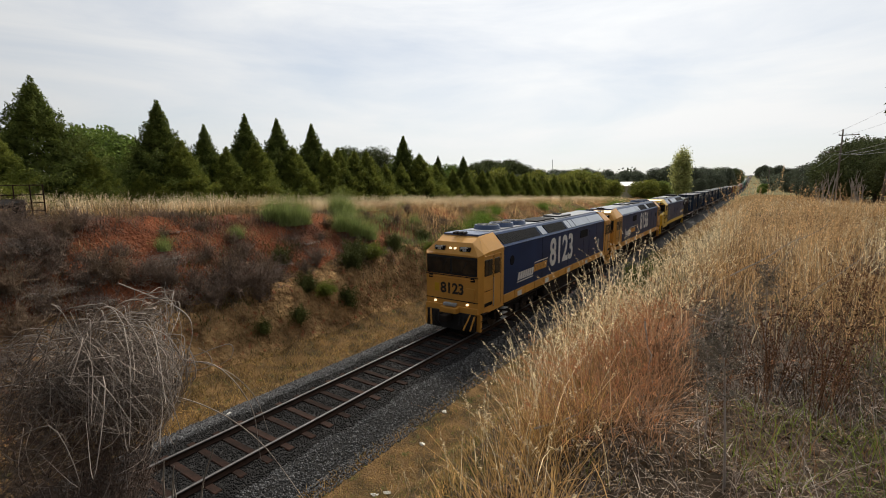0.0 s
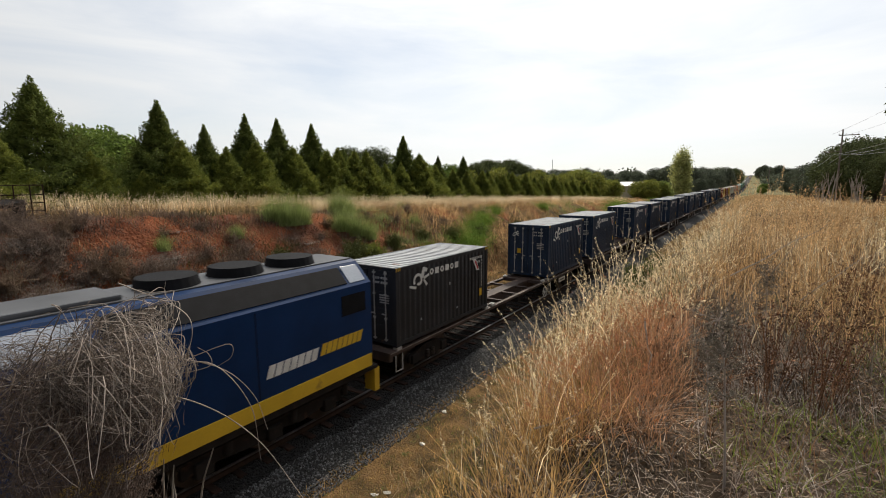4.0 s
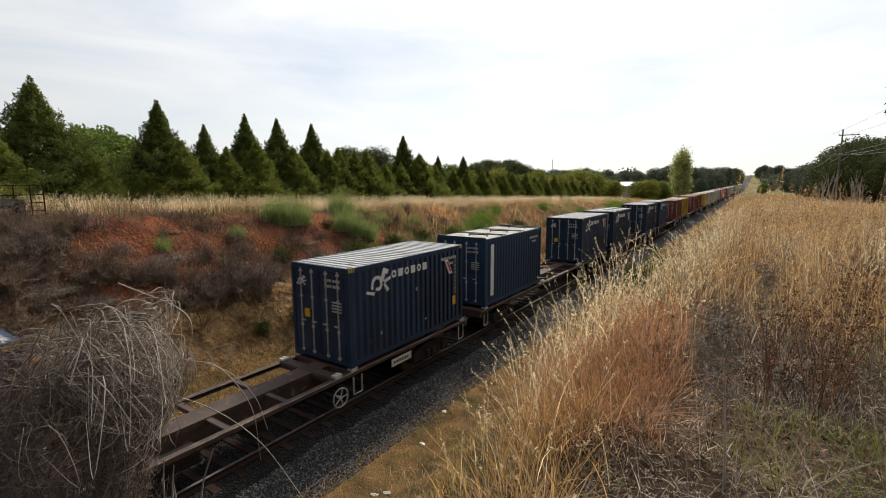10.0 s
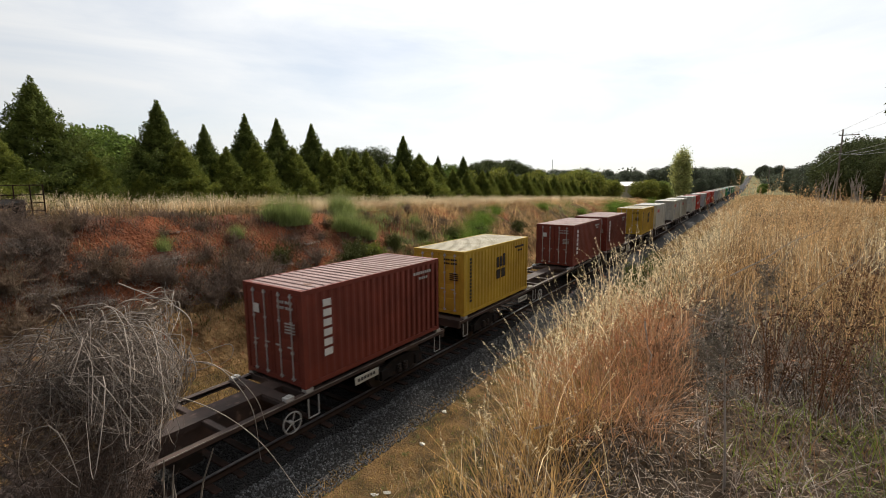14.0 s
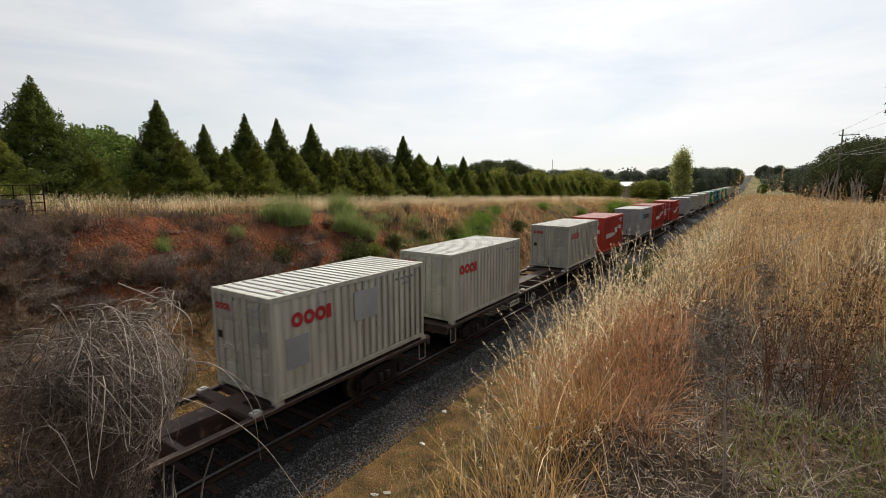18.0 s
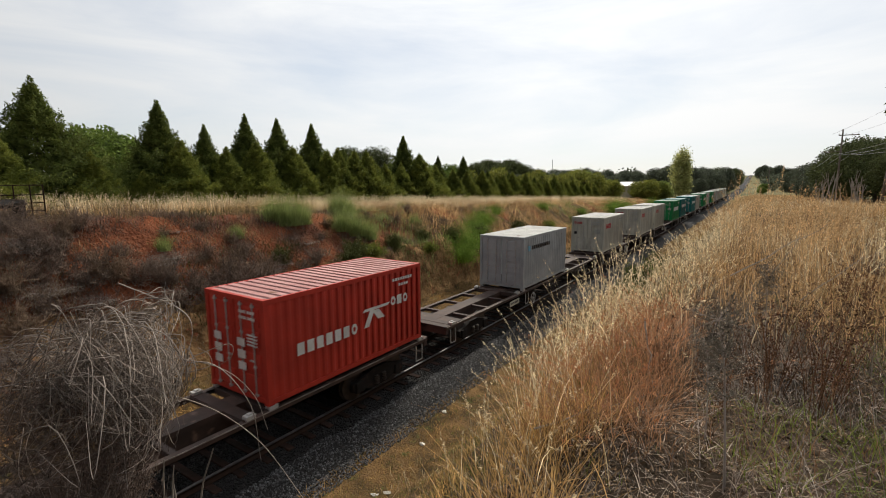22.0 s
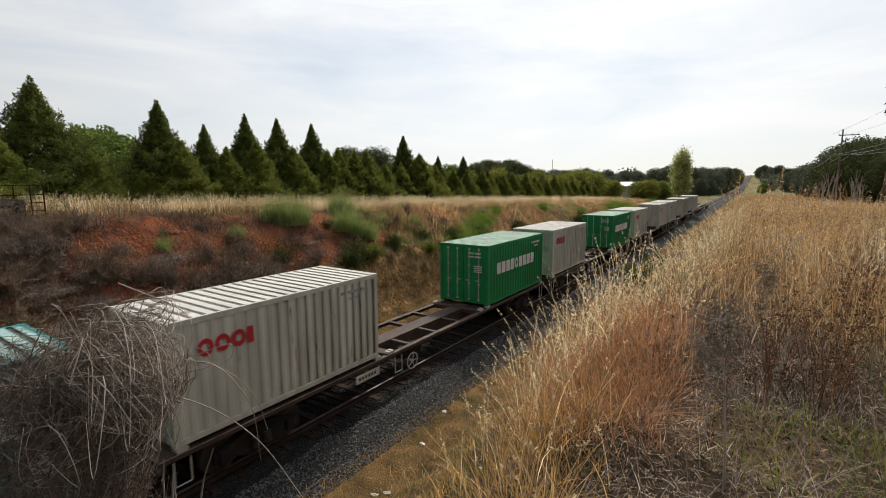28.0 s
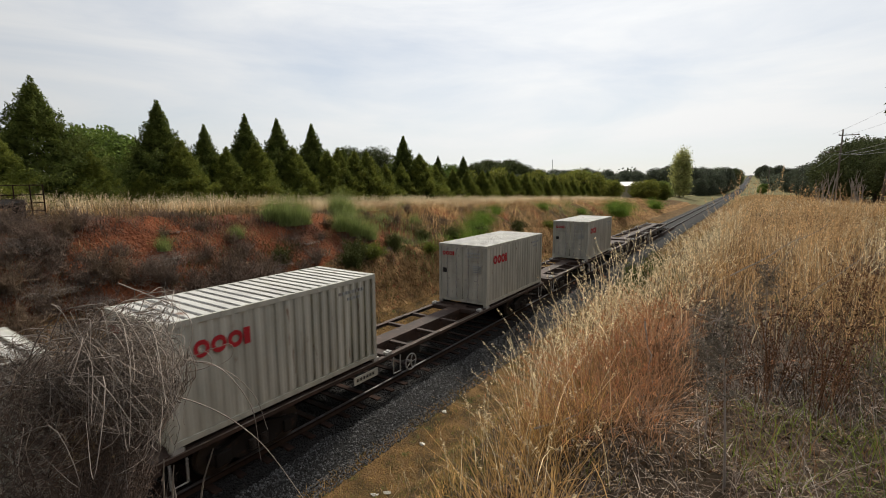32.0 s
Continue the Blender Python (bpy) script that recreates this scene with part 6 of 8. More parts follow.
def conifers():
    """The hedge: tall spired conifers with a lower, lighter row before them, each with its own cone."""
    rng = np.random.default_rng(21)
    kinds = []
    for j in range(5):
        h, r, sp = ((7.4, 4.3, 0.3), (7.4, 3.9, 0.5), (5.0, 3.0, 0.0), (5.0, 2.7, 0.05), (6.0, 2.5, 0.35))[j]
        tree = tagged(new("conifer"), "tall dark green conifer with a thin spire" if j in (0, 1, 4) else "rounded olive green conifer at the hedge front", "conifer tree", "hedge of conifers")
        part("trunk", trunk_bm(h * 0.8, 0.14, 0, rng, 0.8), M["bark"], tree)
        v, f = conifer_crown(h, r, rng, 46000, sp)
        ob = new("crown", mesh_of("crown", v, f, [M["conifer" if j in (0, 1, 4) else "conifer2"]])); ob.parent = tree
        kinds.append(tree)
    used = set()
    # tall row: (y, height factor, kind)
    for y, s, k in ((10.0, 1.03, 0), (6.2, 1.0, 0), (16.87, 1.0, 1), (20.15, 0.82, 1), (23.65, 1.0, 1), (26.75, 1.0, 1), (30.6, 1.0, 1), (34.6, 0.78, 1), (38.2, 0.72, 1), (44.4, 1.06, 1), (51.7, 1.02, 4), (58.1, 1.06, 4), (65.5, 0.8, 4), (73.0, 0.8, 4), (84.0, 0.74, 4), (95.0, 0.72, 4), (106.0, 0.7, 4)):
        place_tree(kinds[k], -25, y, s, rng, used)
    # low front row
    for y, s, k in ((4.0, 0.9, 2), (7.6, 0.85, 2), (12.0, 0.7, 2), (14.6, 0.5, 2), (17.2, 0.95, 2), (20.6, 0.9, 3), (23.4, 1.03, 2), (26.9, 0.99, 2), (30.4, 1.01, 2), (32.2, 1.07, 3), (34.1, 1.06, 3), (35.8, 1.08, 3), (38.7, 0.87, 2), (41.6, 0.9, 3), (44.8, 1.15, 2), (48.4, 0.9, 3), (52.1, 0.87, 3), (55.8, 0.85, 3), (59.6, 0.9, 2), (63.0, 0.8, 3), (67.0, 0.82, 3), (71.0, 0.95, 3), (75.5, 0.94, 3), (79.0, 0.7, 3), (82.0, 0.7, 3), (85.5, 0.75, 3), (89.0, 0.95, 3), (93.0, 0.75, 3), (97.0, 0.8, 3), (101.0, 0.9, 3), (105.5, 0.75, 3), (111.0, 0.8, 3), (117.0, 0.75, 3)):
        place_tree(kinds[k], -23 + rng.uniform(-0.35, 0.35), y, s, rng, used)
    # filling row behind
    for y in np.arange(17.5, 122.0, 4.6):
        place_tree(kinds[3], -27.2 + rng.uniform(-0.5, 0.5), y + rng.uniform(-0.8, 0.8), rng.uniform(0.75, 0.95), rng, used)


def place_tree(kind, x, y, s, rng, used):
    m = pose(x, y, float(ground_z(x, y)) - 0.1, 0, 0, rng.uniform(0, 360)) @ Matrix.Diagonal((s * rng.uniform(0.92, 1.1), s * rng.uniform(0.92, 1.1), s, 1))
    if kind.name not in used:
        used.add(kind.name)
        kind.matrix_basis = m
        return kind
    o = copy_thing(kind, m)
    o.matrix_basis = m
    return o


conifers()


def round_tree(h, r, n, size, mat, rng, clumps=16, base=0.35, label="", name="tree", tall=1.0):
    """A broadleaf tree: trunk with limbs, and a crown of many leaf clumps."""
    tree = tagged(new(name), label, "tree")
    part("trunk", trunk_bm(h * 0.75, 0.05 * h, 7, rng, r * 0.6), M["bark"], tree)
    parts = []
    for k in range(clumps):
        d = rng.normal(0, 1, 3); d /= np.linalg.norm(d)
        c = np.array([0, 0, h * (base + 1) / 2]) + d * np.array([r * 0.62, r * 0.62, h * (1 - base) * 0.33])
        m = n // clumps
        q = rng.normal(0, 1, (m, 3)); q /= np.linalg.norm(q, axis=1, keepdims=True)
        q *= (r * rng.uniform(0.36, 0.55)) * (1 - 0.5 * rng.uniform(0, 1, (m, 1)) ** 2)
        q[:, 2] *= tall
        parts.append(leaf_cloud(c + q, size, rng))
    v, f = merge(parts)
    ob = new("crown", mesh_of("crown", v, f, [mat])); ob.parent = tree
    return tree


def at(tree, x, y, s=1.0, rz=0.0, dz=0.0):
    tree.matrix_basis = pose(x, y, float(ground_z(x, y)) - 0.15 + dz, 0, 0, rz) @ Matrix.Diagonal((s, s, s, 1))
    return tree
# ================= woody plants =================
def tubes(lines, radii, sides=4):
    """Polylines (m, 3) as thin tapering tubes in one set of vertices and quads."""
    vs, fs, o = [], [], 0
    for p, r in zip(lines, radii):
        m = len(p)
        d = np.gradient(p, axis=0); d /= np.linalg.norm(d, axis=1, keepdims=True) + 1e-9
        a = np.cross(d, np.array([0.31, 0.22, 0.93])); a /= np.linalg.norm(a, axis=1, keepdims=True) + 1e-9
        b = np.cross(d, a)
        rr = r * np.linspace(1, 0.35, m)[:, None]
        ring = [p + rr * (a * math.cos(2 * math.pi * k / sides) + b * math.sin(2 * math.pi * k / sides)) for k in range(sides)]
        vs.append(np.stack(ring, 1).reshape(-1, 3))
        i = np.arange(m - 1)[:, None] * sides + np.arange(sides)[None]
        j = np.arange(m - 1)[:, None] * sides + (np.arange(sides)[None] + 1) % sides
        fs.append(np.stack([i, j, j + sides, i + sides], -1).reshape(-1, 4) + o)
        o += m * sides
    return np.concatenate(vs), np.concatenate(fs)


def wander(p, d, length, rng, steps=14, jitter=0.16, droop=0.05):
    p, d = np.array(p, float), np.array(d, float)
    out = [p.copy()]
    bend = rng.normal(0, jitter, 3)
    for k in range(steps):
        d = d + bend + rng.normal(0, jitter * 0.7, 3) + np.array([0, 0, -droop * (1 + k * 0.16)])
        d /= np.linalg.norm(d)
        p = p + d * length / steps
        out.append(p.copy())
    return np.array(out)


def smooth_line(pts, n=24):
    """A soft line through a few points."""
    p = np.array(pts, float)
    t = np.linspace(0, len(p) - 1, n)
    i = np.clip(t.astype(int), 0, len(p) - 2)
    u = (t - i)[:, None]
    q = np.vstack([2 * p[0] - p[1], p, 2 * p[-1] - p[-2]])
    a, b, c, d = q[i], q[i + 1], q[i + 2], q[i + 3]
    return 0.5 * (2 * b + (c - a) * u + (2 * a - 5 * b + 4 * c - d) * u ** 2 + (3 * b - a - 3 * c + d) * u ** 3)


def mound(p):
    """Hold a line within the bush's low uneven outline; each line stops at its own depth in it."""
    p = p.copy()
    own = hash2(p[0, 0] * 7.3, p[0, 2] * 5.1)
    side = np.interp(p[:, 2], [4.2, 4.7, 5.1, 5.35, 5.6, 5.9], [7.2, 7.45, 7.8, 8.12, 8.24, 8.1])
    side = side - 2.0 * (p[:, 1] - 1.1) - 0.55 * own ** 2
    p[:, 0] -= np.clip(p[:, 0] - side, 0, None) * (0.55 + 0.4 * own)
    roof = np.interp(p[:, 0], [4.5, 5.5, 6.5, 7.0, 7.4, 7.9, 8.15, 8.3], [5.1, 5.28, 5.42, 5.62, 5.84, 5.9, 5.84, 5.62])
    p[:, 2] -= np.clip(p[:, 2] - roof + 0.25 * own ** 2, 0, None) * (0.75 + 0.3 * own)
    return p


def arc(*pts, rng, wob=0.03, n=18):
    """A long smooth cane through a few points, a little disturbed."""
    return mound(smooth_line([np.array(q) + rng.normal(0, wob, 3) for q in pts], n))


def bramble():
    """The dead bush of arching canes beside the camera."""
    rng = np.random.default_rng(5)
    U, N = rng.uniform, rng.normal
    bush = tagged(new("dead_bush"), "leafless grey bush of tangled arching canes", "bush")

    def mass(name, lines, rad, mat, sides=4):
        v, f = tubes(lines, rad, sides)
        ob = new(name, mesh_of(name, v, f, [M[mat]], flat=False)); ob.parent = bush; ob["kind"] = "stuff"
    # stems from the root, coloured dark for the shaded inside, mostly hidden
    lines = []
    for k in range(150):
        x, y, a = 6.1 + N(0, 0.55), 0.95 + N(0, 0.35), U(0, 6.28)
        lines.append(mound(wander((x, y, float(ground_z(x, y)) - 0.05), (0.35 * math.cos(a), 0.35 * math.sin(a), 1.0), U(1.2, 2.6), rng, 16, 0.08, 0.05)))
    mass("cane_mass", lines, U(0.002, 0.005, len(lines)), "caneshade")
    # the dome: canes that rise, nod over and curl at their ends
    light = []
    for k in range(150):
        px_, pz = U(7.15, 8.05), U(5.35, 5.95)
        y = 1.1 + N(0, 0.17)
        out = U(0.08, 0.45) * (1 if U() < 0.75 else -1)
        light.append(arc((6.75 + N(0, 0.35), y, U(4.85, 5.25)), ((px_ + 6.95) / 2, y, pz - U(0.1, 0.22)), (px_, y + N(0, 0.05), pz), (px_ + out, y + N(0, 0.06), pz - U(0.08, 0.35)), (px_ + out * U(-0.6, 0.7), y + N(0, 0.1), pz - U(0.12, 0.42)), rng=rng))
    # long sweeps that gather at the bush's shoulder, and the fan that drops from there
    for k in range(210):
        a, y = U(4.8, 6.9), 1.15 + N(0, 0.16)
        z = U(4.35, 5.1)
        light.append(arc((a, y, z), (a + 0.35 * (7.8 - a), y, z + U(0.2, 0.42)), (a + 0.7 * (7.8 - a), y + N(0, 0.04), U(5.1, 5.42)), (U(7.6, 8.05), 1.2 + N(0, 0.08), U(5.1, 5.5)), rng=rng))
    for k in range(46):
        y = 1.22 + N(0, 0.08)
        light.append(arc((7.75 + N(0, 0.15), y, 5.46 + N(0, 0.06)), (7.98 + N(0, 0.08), y, U(5.25, 5.45)), (U(7.55, 8.1), y + N(0, 0.05), U(5.0, 5.25)), (U(7.2, 8.0), y + N(0, 0.1), U(4.8, 5.15)), rng=rng, n=12))
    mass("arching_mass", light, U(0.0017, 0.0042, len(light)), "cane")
    # side shoots on the arching canes, and crooked inner branches
    shoots = []
    for k in range(2600):
        ln = light[int(rng.integers(len(light)))]
        shoots.append(mound(wander(ln[int(rng.integers(3, len(ln)))], N(0, 1, 3), U(0.06, 0.26), rng, 6, 0.28, 0.02)))
    mass("shoot_mass", shoots, U(0.0009, 0.0019, len(shoots)), "canemid", 3)
    lines = []
    for k in range(420):
        a, y, z, dx = U(4.6, 7.4), 1.05 + N(0, 0.22), U(3.9, 5.2), U(0.3, 1.0)
        lines.append(arc((a, y, z), (a + dx * 0.4, y, z + U(0.0, 0.25)), (a + dx * 0.8, y + N(0, 0.05), z + U(0.0, 0.3)), (a + dx, y + N(0, 0.08), z + U(-0.3, 0.2)), rng=rng, wob=0.05, n=14))
    mass("branch_mass", lines, U(0.0013, 0.003, len(lines)), "canemid")
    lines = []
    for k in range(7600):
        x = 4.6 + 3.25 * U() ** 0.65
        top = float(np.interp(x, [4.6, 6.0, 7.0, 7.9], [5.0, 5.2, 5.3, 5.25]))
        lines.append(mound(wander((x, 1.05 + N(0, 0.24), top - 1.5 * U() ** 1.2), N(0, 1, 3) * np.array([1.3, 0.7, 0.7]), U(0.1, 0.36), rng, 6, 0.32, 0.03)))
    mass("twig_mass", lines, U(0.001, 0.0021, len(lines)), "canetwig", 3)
    # added dark scraps that fill the core and stand in for its shade
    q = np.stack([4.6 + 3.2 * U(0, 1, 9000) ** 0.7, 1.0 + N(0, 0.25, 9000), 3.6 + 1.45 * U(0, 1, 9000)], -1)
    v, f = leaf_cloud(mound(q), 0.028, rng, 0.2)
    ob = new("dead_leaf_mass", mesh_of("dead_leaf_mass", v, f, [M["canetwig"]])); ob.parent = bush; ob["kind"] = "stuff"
    # the long canes that arch out over the ballast
    for pts, r in HERO:
        v, f = tubes([smooth_line(pts)], [r], 6)
        ob = new("long_cane", mesh_of("long_cane", v, f, [M["cane"]], flat=False)); ob.parent = bush
    # pale broken stalks at the bush's foot
    for a, b in (((7.3, 1.35, 4.66), (7.25, 1.35, 4.35)), ((7.41, 1.36, 4.65), (7.37, 1.35, 4.4)), ((7.45, 1.33, 4.6), (7.42, 1.35, 4.42)), ((7.93, 1.35, 4.95), (7.74, 1.35, 4.55))):
        p0, p1 = Vector(b), Vector(a)
        foot = p0 + (p0 - p1) * ((p0.z - float(ground_z(p0.x, p0.y)) + 0.1) / (p1.z - p0.z))
        foot.x = p0.x + 0.3 * (foot.x - p0.x)
        ln = smooth_line([foot, p0.lerp(foot, 0.4), p0, p1], 14)
        v, f = tubes([ln], [0.011], 6)
        tw = tagged(new("dry_stalk"), "pale broken dry stalk beside the bush", "stalk", "pale stalks by the bush")
        o = new("stick", mesh_of("stick", v, f, [M["paletrunk"]], flat=False)); o.parent = tw


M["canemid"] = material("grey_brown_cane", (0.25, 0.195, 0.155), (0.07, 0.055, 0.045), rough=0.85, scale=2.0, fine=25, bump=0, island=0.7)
# cane colour darkened for the shade within the bush
M["caneshade"] = material("shaded_inner_cane", (0.11, 0.08, 0.062), (0.04, 0.032, 0.028), rough=0.85, scale=2.0, fine=25, bump=0.2, island=0.5)
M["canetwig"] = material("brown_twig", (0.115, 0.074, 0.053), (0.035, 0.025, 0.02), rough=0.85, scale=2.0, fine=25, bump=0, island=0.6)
HERO = [
    ([(7.36, 1.24, 5.25), (7.85, 1.38, 5.45), (8.17, 1.44, 5.27), (8.27, 1.43, 4.95)], 0.0042),
    ([(7.05, 1.13, 5.17), (7.70, 1.33, 5.20), (8.18, 1.45, 5.06), (8.58, 1.49, 4.77)], 0.005),
    ([(7.57, 1.29, 5.46), (7.95, 1.42, 5.42), (8.16, 1.48, 5.29), (8.29, 1.47, 5.12)], 0.003),
    ([(7.76, 1.36, 5.47), (7.98, 1.46, 5.56), (8.00, 1.46, 5.49), (7.93, 1.41, 5.43)], 0.0028),
    ([(7.66, 1.27, 5.36), (7.89, 1.38, 5.43), (7.89, 1.39, 5.50), (7.83, 1.36, 5.54)], 0.003),
    ([(7.20, 1.23, 5.87), (7.68, 1.35, 5.75), (7.80, 1.35, 5.62), (7.76, 1.29, 5.43)], 0.0036),
    ([(7.45, 1.22, 5.49), (7.70, 1.30, 5.75), (7.65, 1.29, 5.85), (7.65, 1.30, 5.92)], 0.0036),
]
bramble()


def brush_kind(rng, h, r, n, mat, label, name, lean=(0.1, 1.0), width=0.012, leafy=0, size=0.1, thin=0.1):
    ob = tagged(new(name), label, "shrub")
    foot = np.concatenate([rng.normal(0, r * 0.28, (n, 2)), np.zeros((n, 1))], -1)
    ln = rng.uniform(*lean, n)
    tall = h * rng.beta(2.2, 1.6, n) * (1 - 0.35 * np.clip(ln / max(lean), 0, 1)) * 1.15
    parts = [blades(foot, tall, width, ln * r / h * 1.4, rng, 3)]
    v, f = merge(parts)
    o = new("stem_mass", mesh_of("stem_mass", v, f, [mat])); o.parent = ob; o["kind"] = "stuff"
    if leafy:
        q = rng.normal(0, 1, (leafy, 3)); q /= np.linalg.norm(q, axis=1, keepdims=True)
        q = q * np.array([r, r, h * 0.55]) * rng.uniform(0.1, 1.15, (leafy, 1)) ** 0.6 * (1 + 0.35 * np.sin(q[:, :1] * 6 + q[:, 1:2] * 5)) + np.array([0, 0, h * 0.5])
        v, f = leaf_cloud(q, size, rng, thin)
        o = new("twig_mass", mesh_of("twig_mass", v, f, [mat])); o.parent = ob; o["kind"] = "stuff"
    return ob


def put(kind, used, x, y, s, rz, dz=0.0, flat=1.0):
    m = pose(x, y, float(ground_z(x, y)) - 0.08 + dz, 0, 0, rz) @ Matrix.Diagonal((s, s, s * flat, 1))
    if kind.name in used:
        o = copy_thing(kind, m)
        o.matrix_basis = m
        return o
    used.add(kind.name)
    kind.matrix_basis = m
    return kind


def twig_bush(rng, h, r, n, mat, label):
    """A leafless shrub of forked upright stems and fine twigs."""
    ob = tagged(new("dead_shrub"), label, "shrub")
    lines, rad = [], []
    for k in range(n):
        a, ln = rng.uniform(0, 6.28), h * rng.uniform(0.6, 1.0)
        sp = r / h * rng.uniform(0.1, 1.0)
        main = wander((rng.normal(0, 0.1), rng.normal(0, 0.1), 0), (sp * math.cos(a), sp * math.sin(a), 1), ln, rng, 7, 0.08, 0.0)
        lines.append(main); rad.append(0.014)
        for j in range(9):
            br = wander(main[int(rng.integers(2, 8))], (main[-1] - main[0]) / ln + rng.normal(0, 0.6, 3), ln * rng.uniform(0.2, 0.45), rng, 5, 0.12, -0.02)
            lines.append(br); rad.append(0.009)
            for i in range(5):
                lines.append(wander(br[int(rng.integers(1, 6))], br[-1] - br[0] + rng.normal(0, 0.25, 3), ln * rng.uniform(0.08, 0.2), rng, 3, 0.15, -0.02)); rad.append(0.0068)
    v, f = tubes(lines, rad, 3)
    o = new("twig_mass", mesh_of("twig_mass", v, f, [mat])); o.parent = ob; o["kind"] = "stuff"
    return ob


def cutting_shrubs():
    rng = np.random.default_rng(31)
    used = set()
    dead = [brush_kind(rng, 0.6, 0.85, 600, M["brush"], "dead grey-brown shrub on the cutting slope", "dead_shrub", (0.3, 1.5), 0.01, 2600, 0.06, 0.12),
            brush_kind(rng, 0.5, 0.85, 600, M["brushgrey"], "flattened heap of pale grey dead stems", "dead_shrub", (0.6, 2.2), 0.01, 1600, 0.06, 0.1)]
    twig = [twig_bush(rng, 1.25, 0.9, 30, M["brushdark"], "leafless dark brown twiggy shrub on the cutting"),
            twig_bush(rng, 1.1, 0.8, 28, M["brush"], "leafless grey-brown twiggy shrub on the cutting"),
            twig_bush(rng, 0.9, 1.0, 26, M["brushdark"], "low spreading leafless shrub on the cutting")]
    for x, y, s, k in ((-9.9, 7.9, 0.8, 2), (-10.2, 6.0, 0.9, 0), (-9.6, 5.8, 1.0, 2), (-10.4, 5.4, 1.0, 0), (-8.4, 8.8, 1.0, 0), (-9.0, 8.6, 0.8, 2), (-7.4, 8.8, 1.0, 2), (-7.2, 10.0, 1.0, 0), (-9.4, 11.0, 0.8, 2), (-9.0, 12.4, 0.9, 0), (-8.2, 13.0, 1.0, 1), (-12.0, 5.4, 0.9, 0), (-11.4, 5.0, 0.9, 2), (-7.35, 11.1, 1.35, 0), (-7.9, 10.5, 1.3, 2), (-7.4, 12.3, 1.2, 0), (-8.1, 9.6, 1.1, 2), (-8.4, 11.6, 1.15, 1), (-7.0, 11.8, 0.9, 2), (-7.6, 13.3, 0.9, 2),
                       (-8.9, 6.4, 1.1, 2), (-9.0, 7.2, 1.15, 1), (-8.8, 7.9, 1.05, 2), (-9.3, 6.9, 0.9, 0), (-11.0, 6.45, 1.0, 1), (-11.2, 7.0, 0.8, 0), (-9.2, 5.0, 1.0, 2), (-8.8, 4.4, 1.0, 1), (-9.7, 4.6, 0.9, 2),
                       (-7.5, 14.8, 0.8, 2), (-7.9, 15.8, 0.85, 0), (-8.5, 14.2, 0.8, 2), (-8.1, 5.0, 0.9, 2), (-7.6, 4.1, 1.0, 1), (-7.5, 6.0, 0.8, 2), (-7.2, 7.4, 0.8, 1), (-10.6, 9.8, 0.5, 1), (-11.0, 11.6, 0.55, 2), (-10.0, 12.6, 0.6, 1), (-9.2, 17.2, 0.6, 2), (-10.0, 18.4, 0.6, 1), (-10.6, 22.4, 0.7, 2), (-9.8, 24.6, 0.7, 1), (-10.8, 27.0, 0.7, 0), (-9.0, 29.0, 0.8, 2)):
        put(twig[k], used, x, y, s, rng.uniform(0, 360), -0.06)
    for x, y, s, k in ((-9.5, 8.9, 1.0, 1), (-9.75, 9.6, 0.9, 1), (-8.9, 5.1, 1.0, 1), (-10.3, 5.1, 1.0, 1), (-10.6, 4.7, 0.9, 1), (-8.2, 8.6, 0.8, 1), (-8.4, 6.2, 0.9, 1), (-7.8, 5.2, 0.8, 1), (-7.1, 5.4, 0.8, 0), (-9.4, 10.4, 0.6, 0)):
        put(dead[k], used, x, y, s, rng.uniform(0, 360), -0.06)
    n = 0
    while n < 46:
        x, y = rng.uniform(-12.6, -7.2), 3.5 + 28 * rng.uniform() ** 1.1
        if fbm(np.array(x * 0.45 + 11), np.array(y * 0.4)) < 0.02 or (11 < y < 17 and x > -8.0):
            continue
        put(dead[int(rng.integers(2))], used, x, y, rng.uniform(0.3, 0.75), rng.uniform(0, 360), -0.08, rng.uniform(0.6, 1.0))
        n += 1
    broom = [brush_kind(rng, 1.9, 1.05, 1300, M["broom"], "upright green broom shrub on the cutting edge", "broom_shrub", (0.03, 1.3), 0.014, 900, 0.09, 0.1),
             brush_kind(rng, 1.5, 1.6, 1500, M["broombright"], "wide bright green broom shrub", "broom_shrub", (0.1, 1.0), 0.012, 4200, 0.12, 0.12)]
    for x, y, s, k in ((-10.7, 16.2, 1.0, 0), (-10.4, 16.9, 0.9, 0), (-11.2, 15.7, 0.8, 0), (-11.5, 20.9, 0.95, 0), (-11.2, 21.4, 0.7, 0), (-9.6, 19.3, 0.9, 0), (-9.0, 19.9, 0.85, 0), (-8.6, 20.4, 0.8, 0), (-9.4, 26, 0.5, 0), (-11.8, 27.5, 0.5, 0), (-10.2, 13.0, 0.45, 0), (-10.0, 9.5, 0.4, 0),
                       (-6.4, 27.0, 1.15, 1), (-6.6, 28.6, 1.1, 1), (-8.0, 31.9, 0.9, 1), (-8.7, 34.5, 0.9, 1), (-7.4, 75, 1.7, 1), (-8.3, 79, 1.6, 1), (-7.4, 108, 1.3, 1), (-9, 112, 1.2, 1), (-10.5, 40, 0.6, 1), (-10.5, 52, 0.7, 1), (-9.0, 62, 0.6, 1)):
        put(broom[k], used, x, y, s, rng.uniform(0, 360))
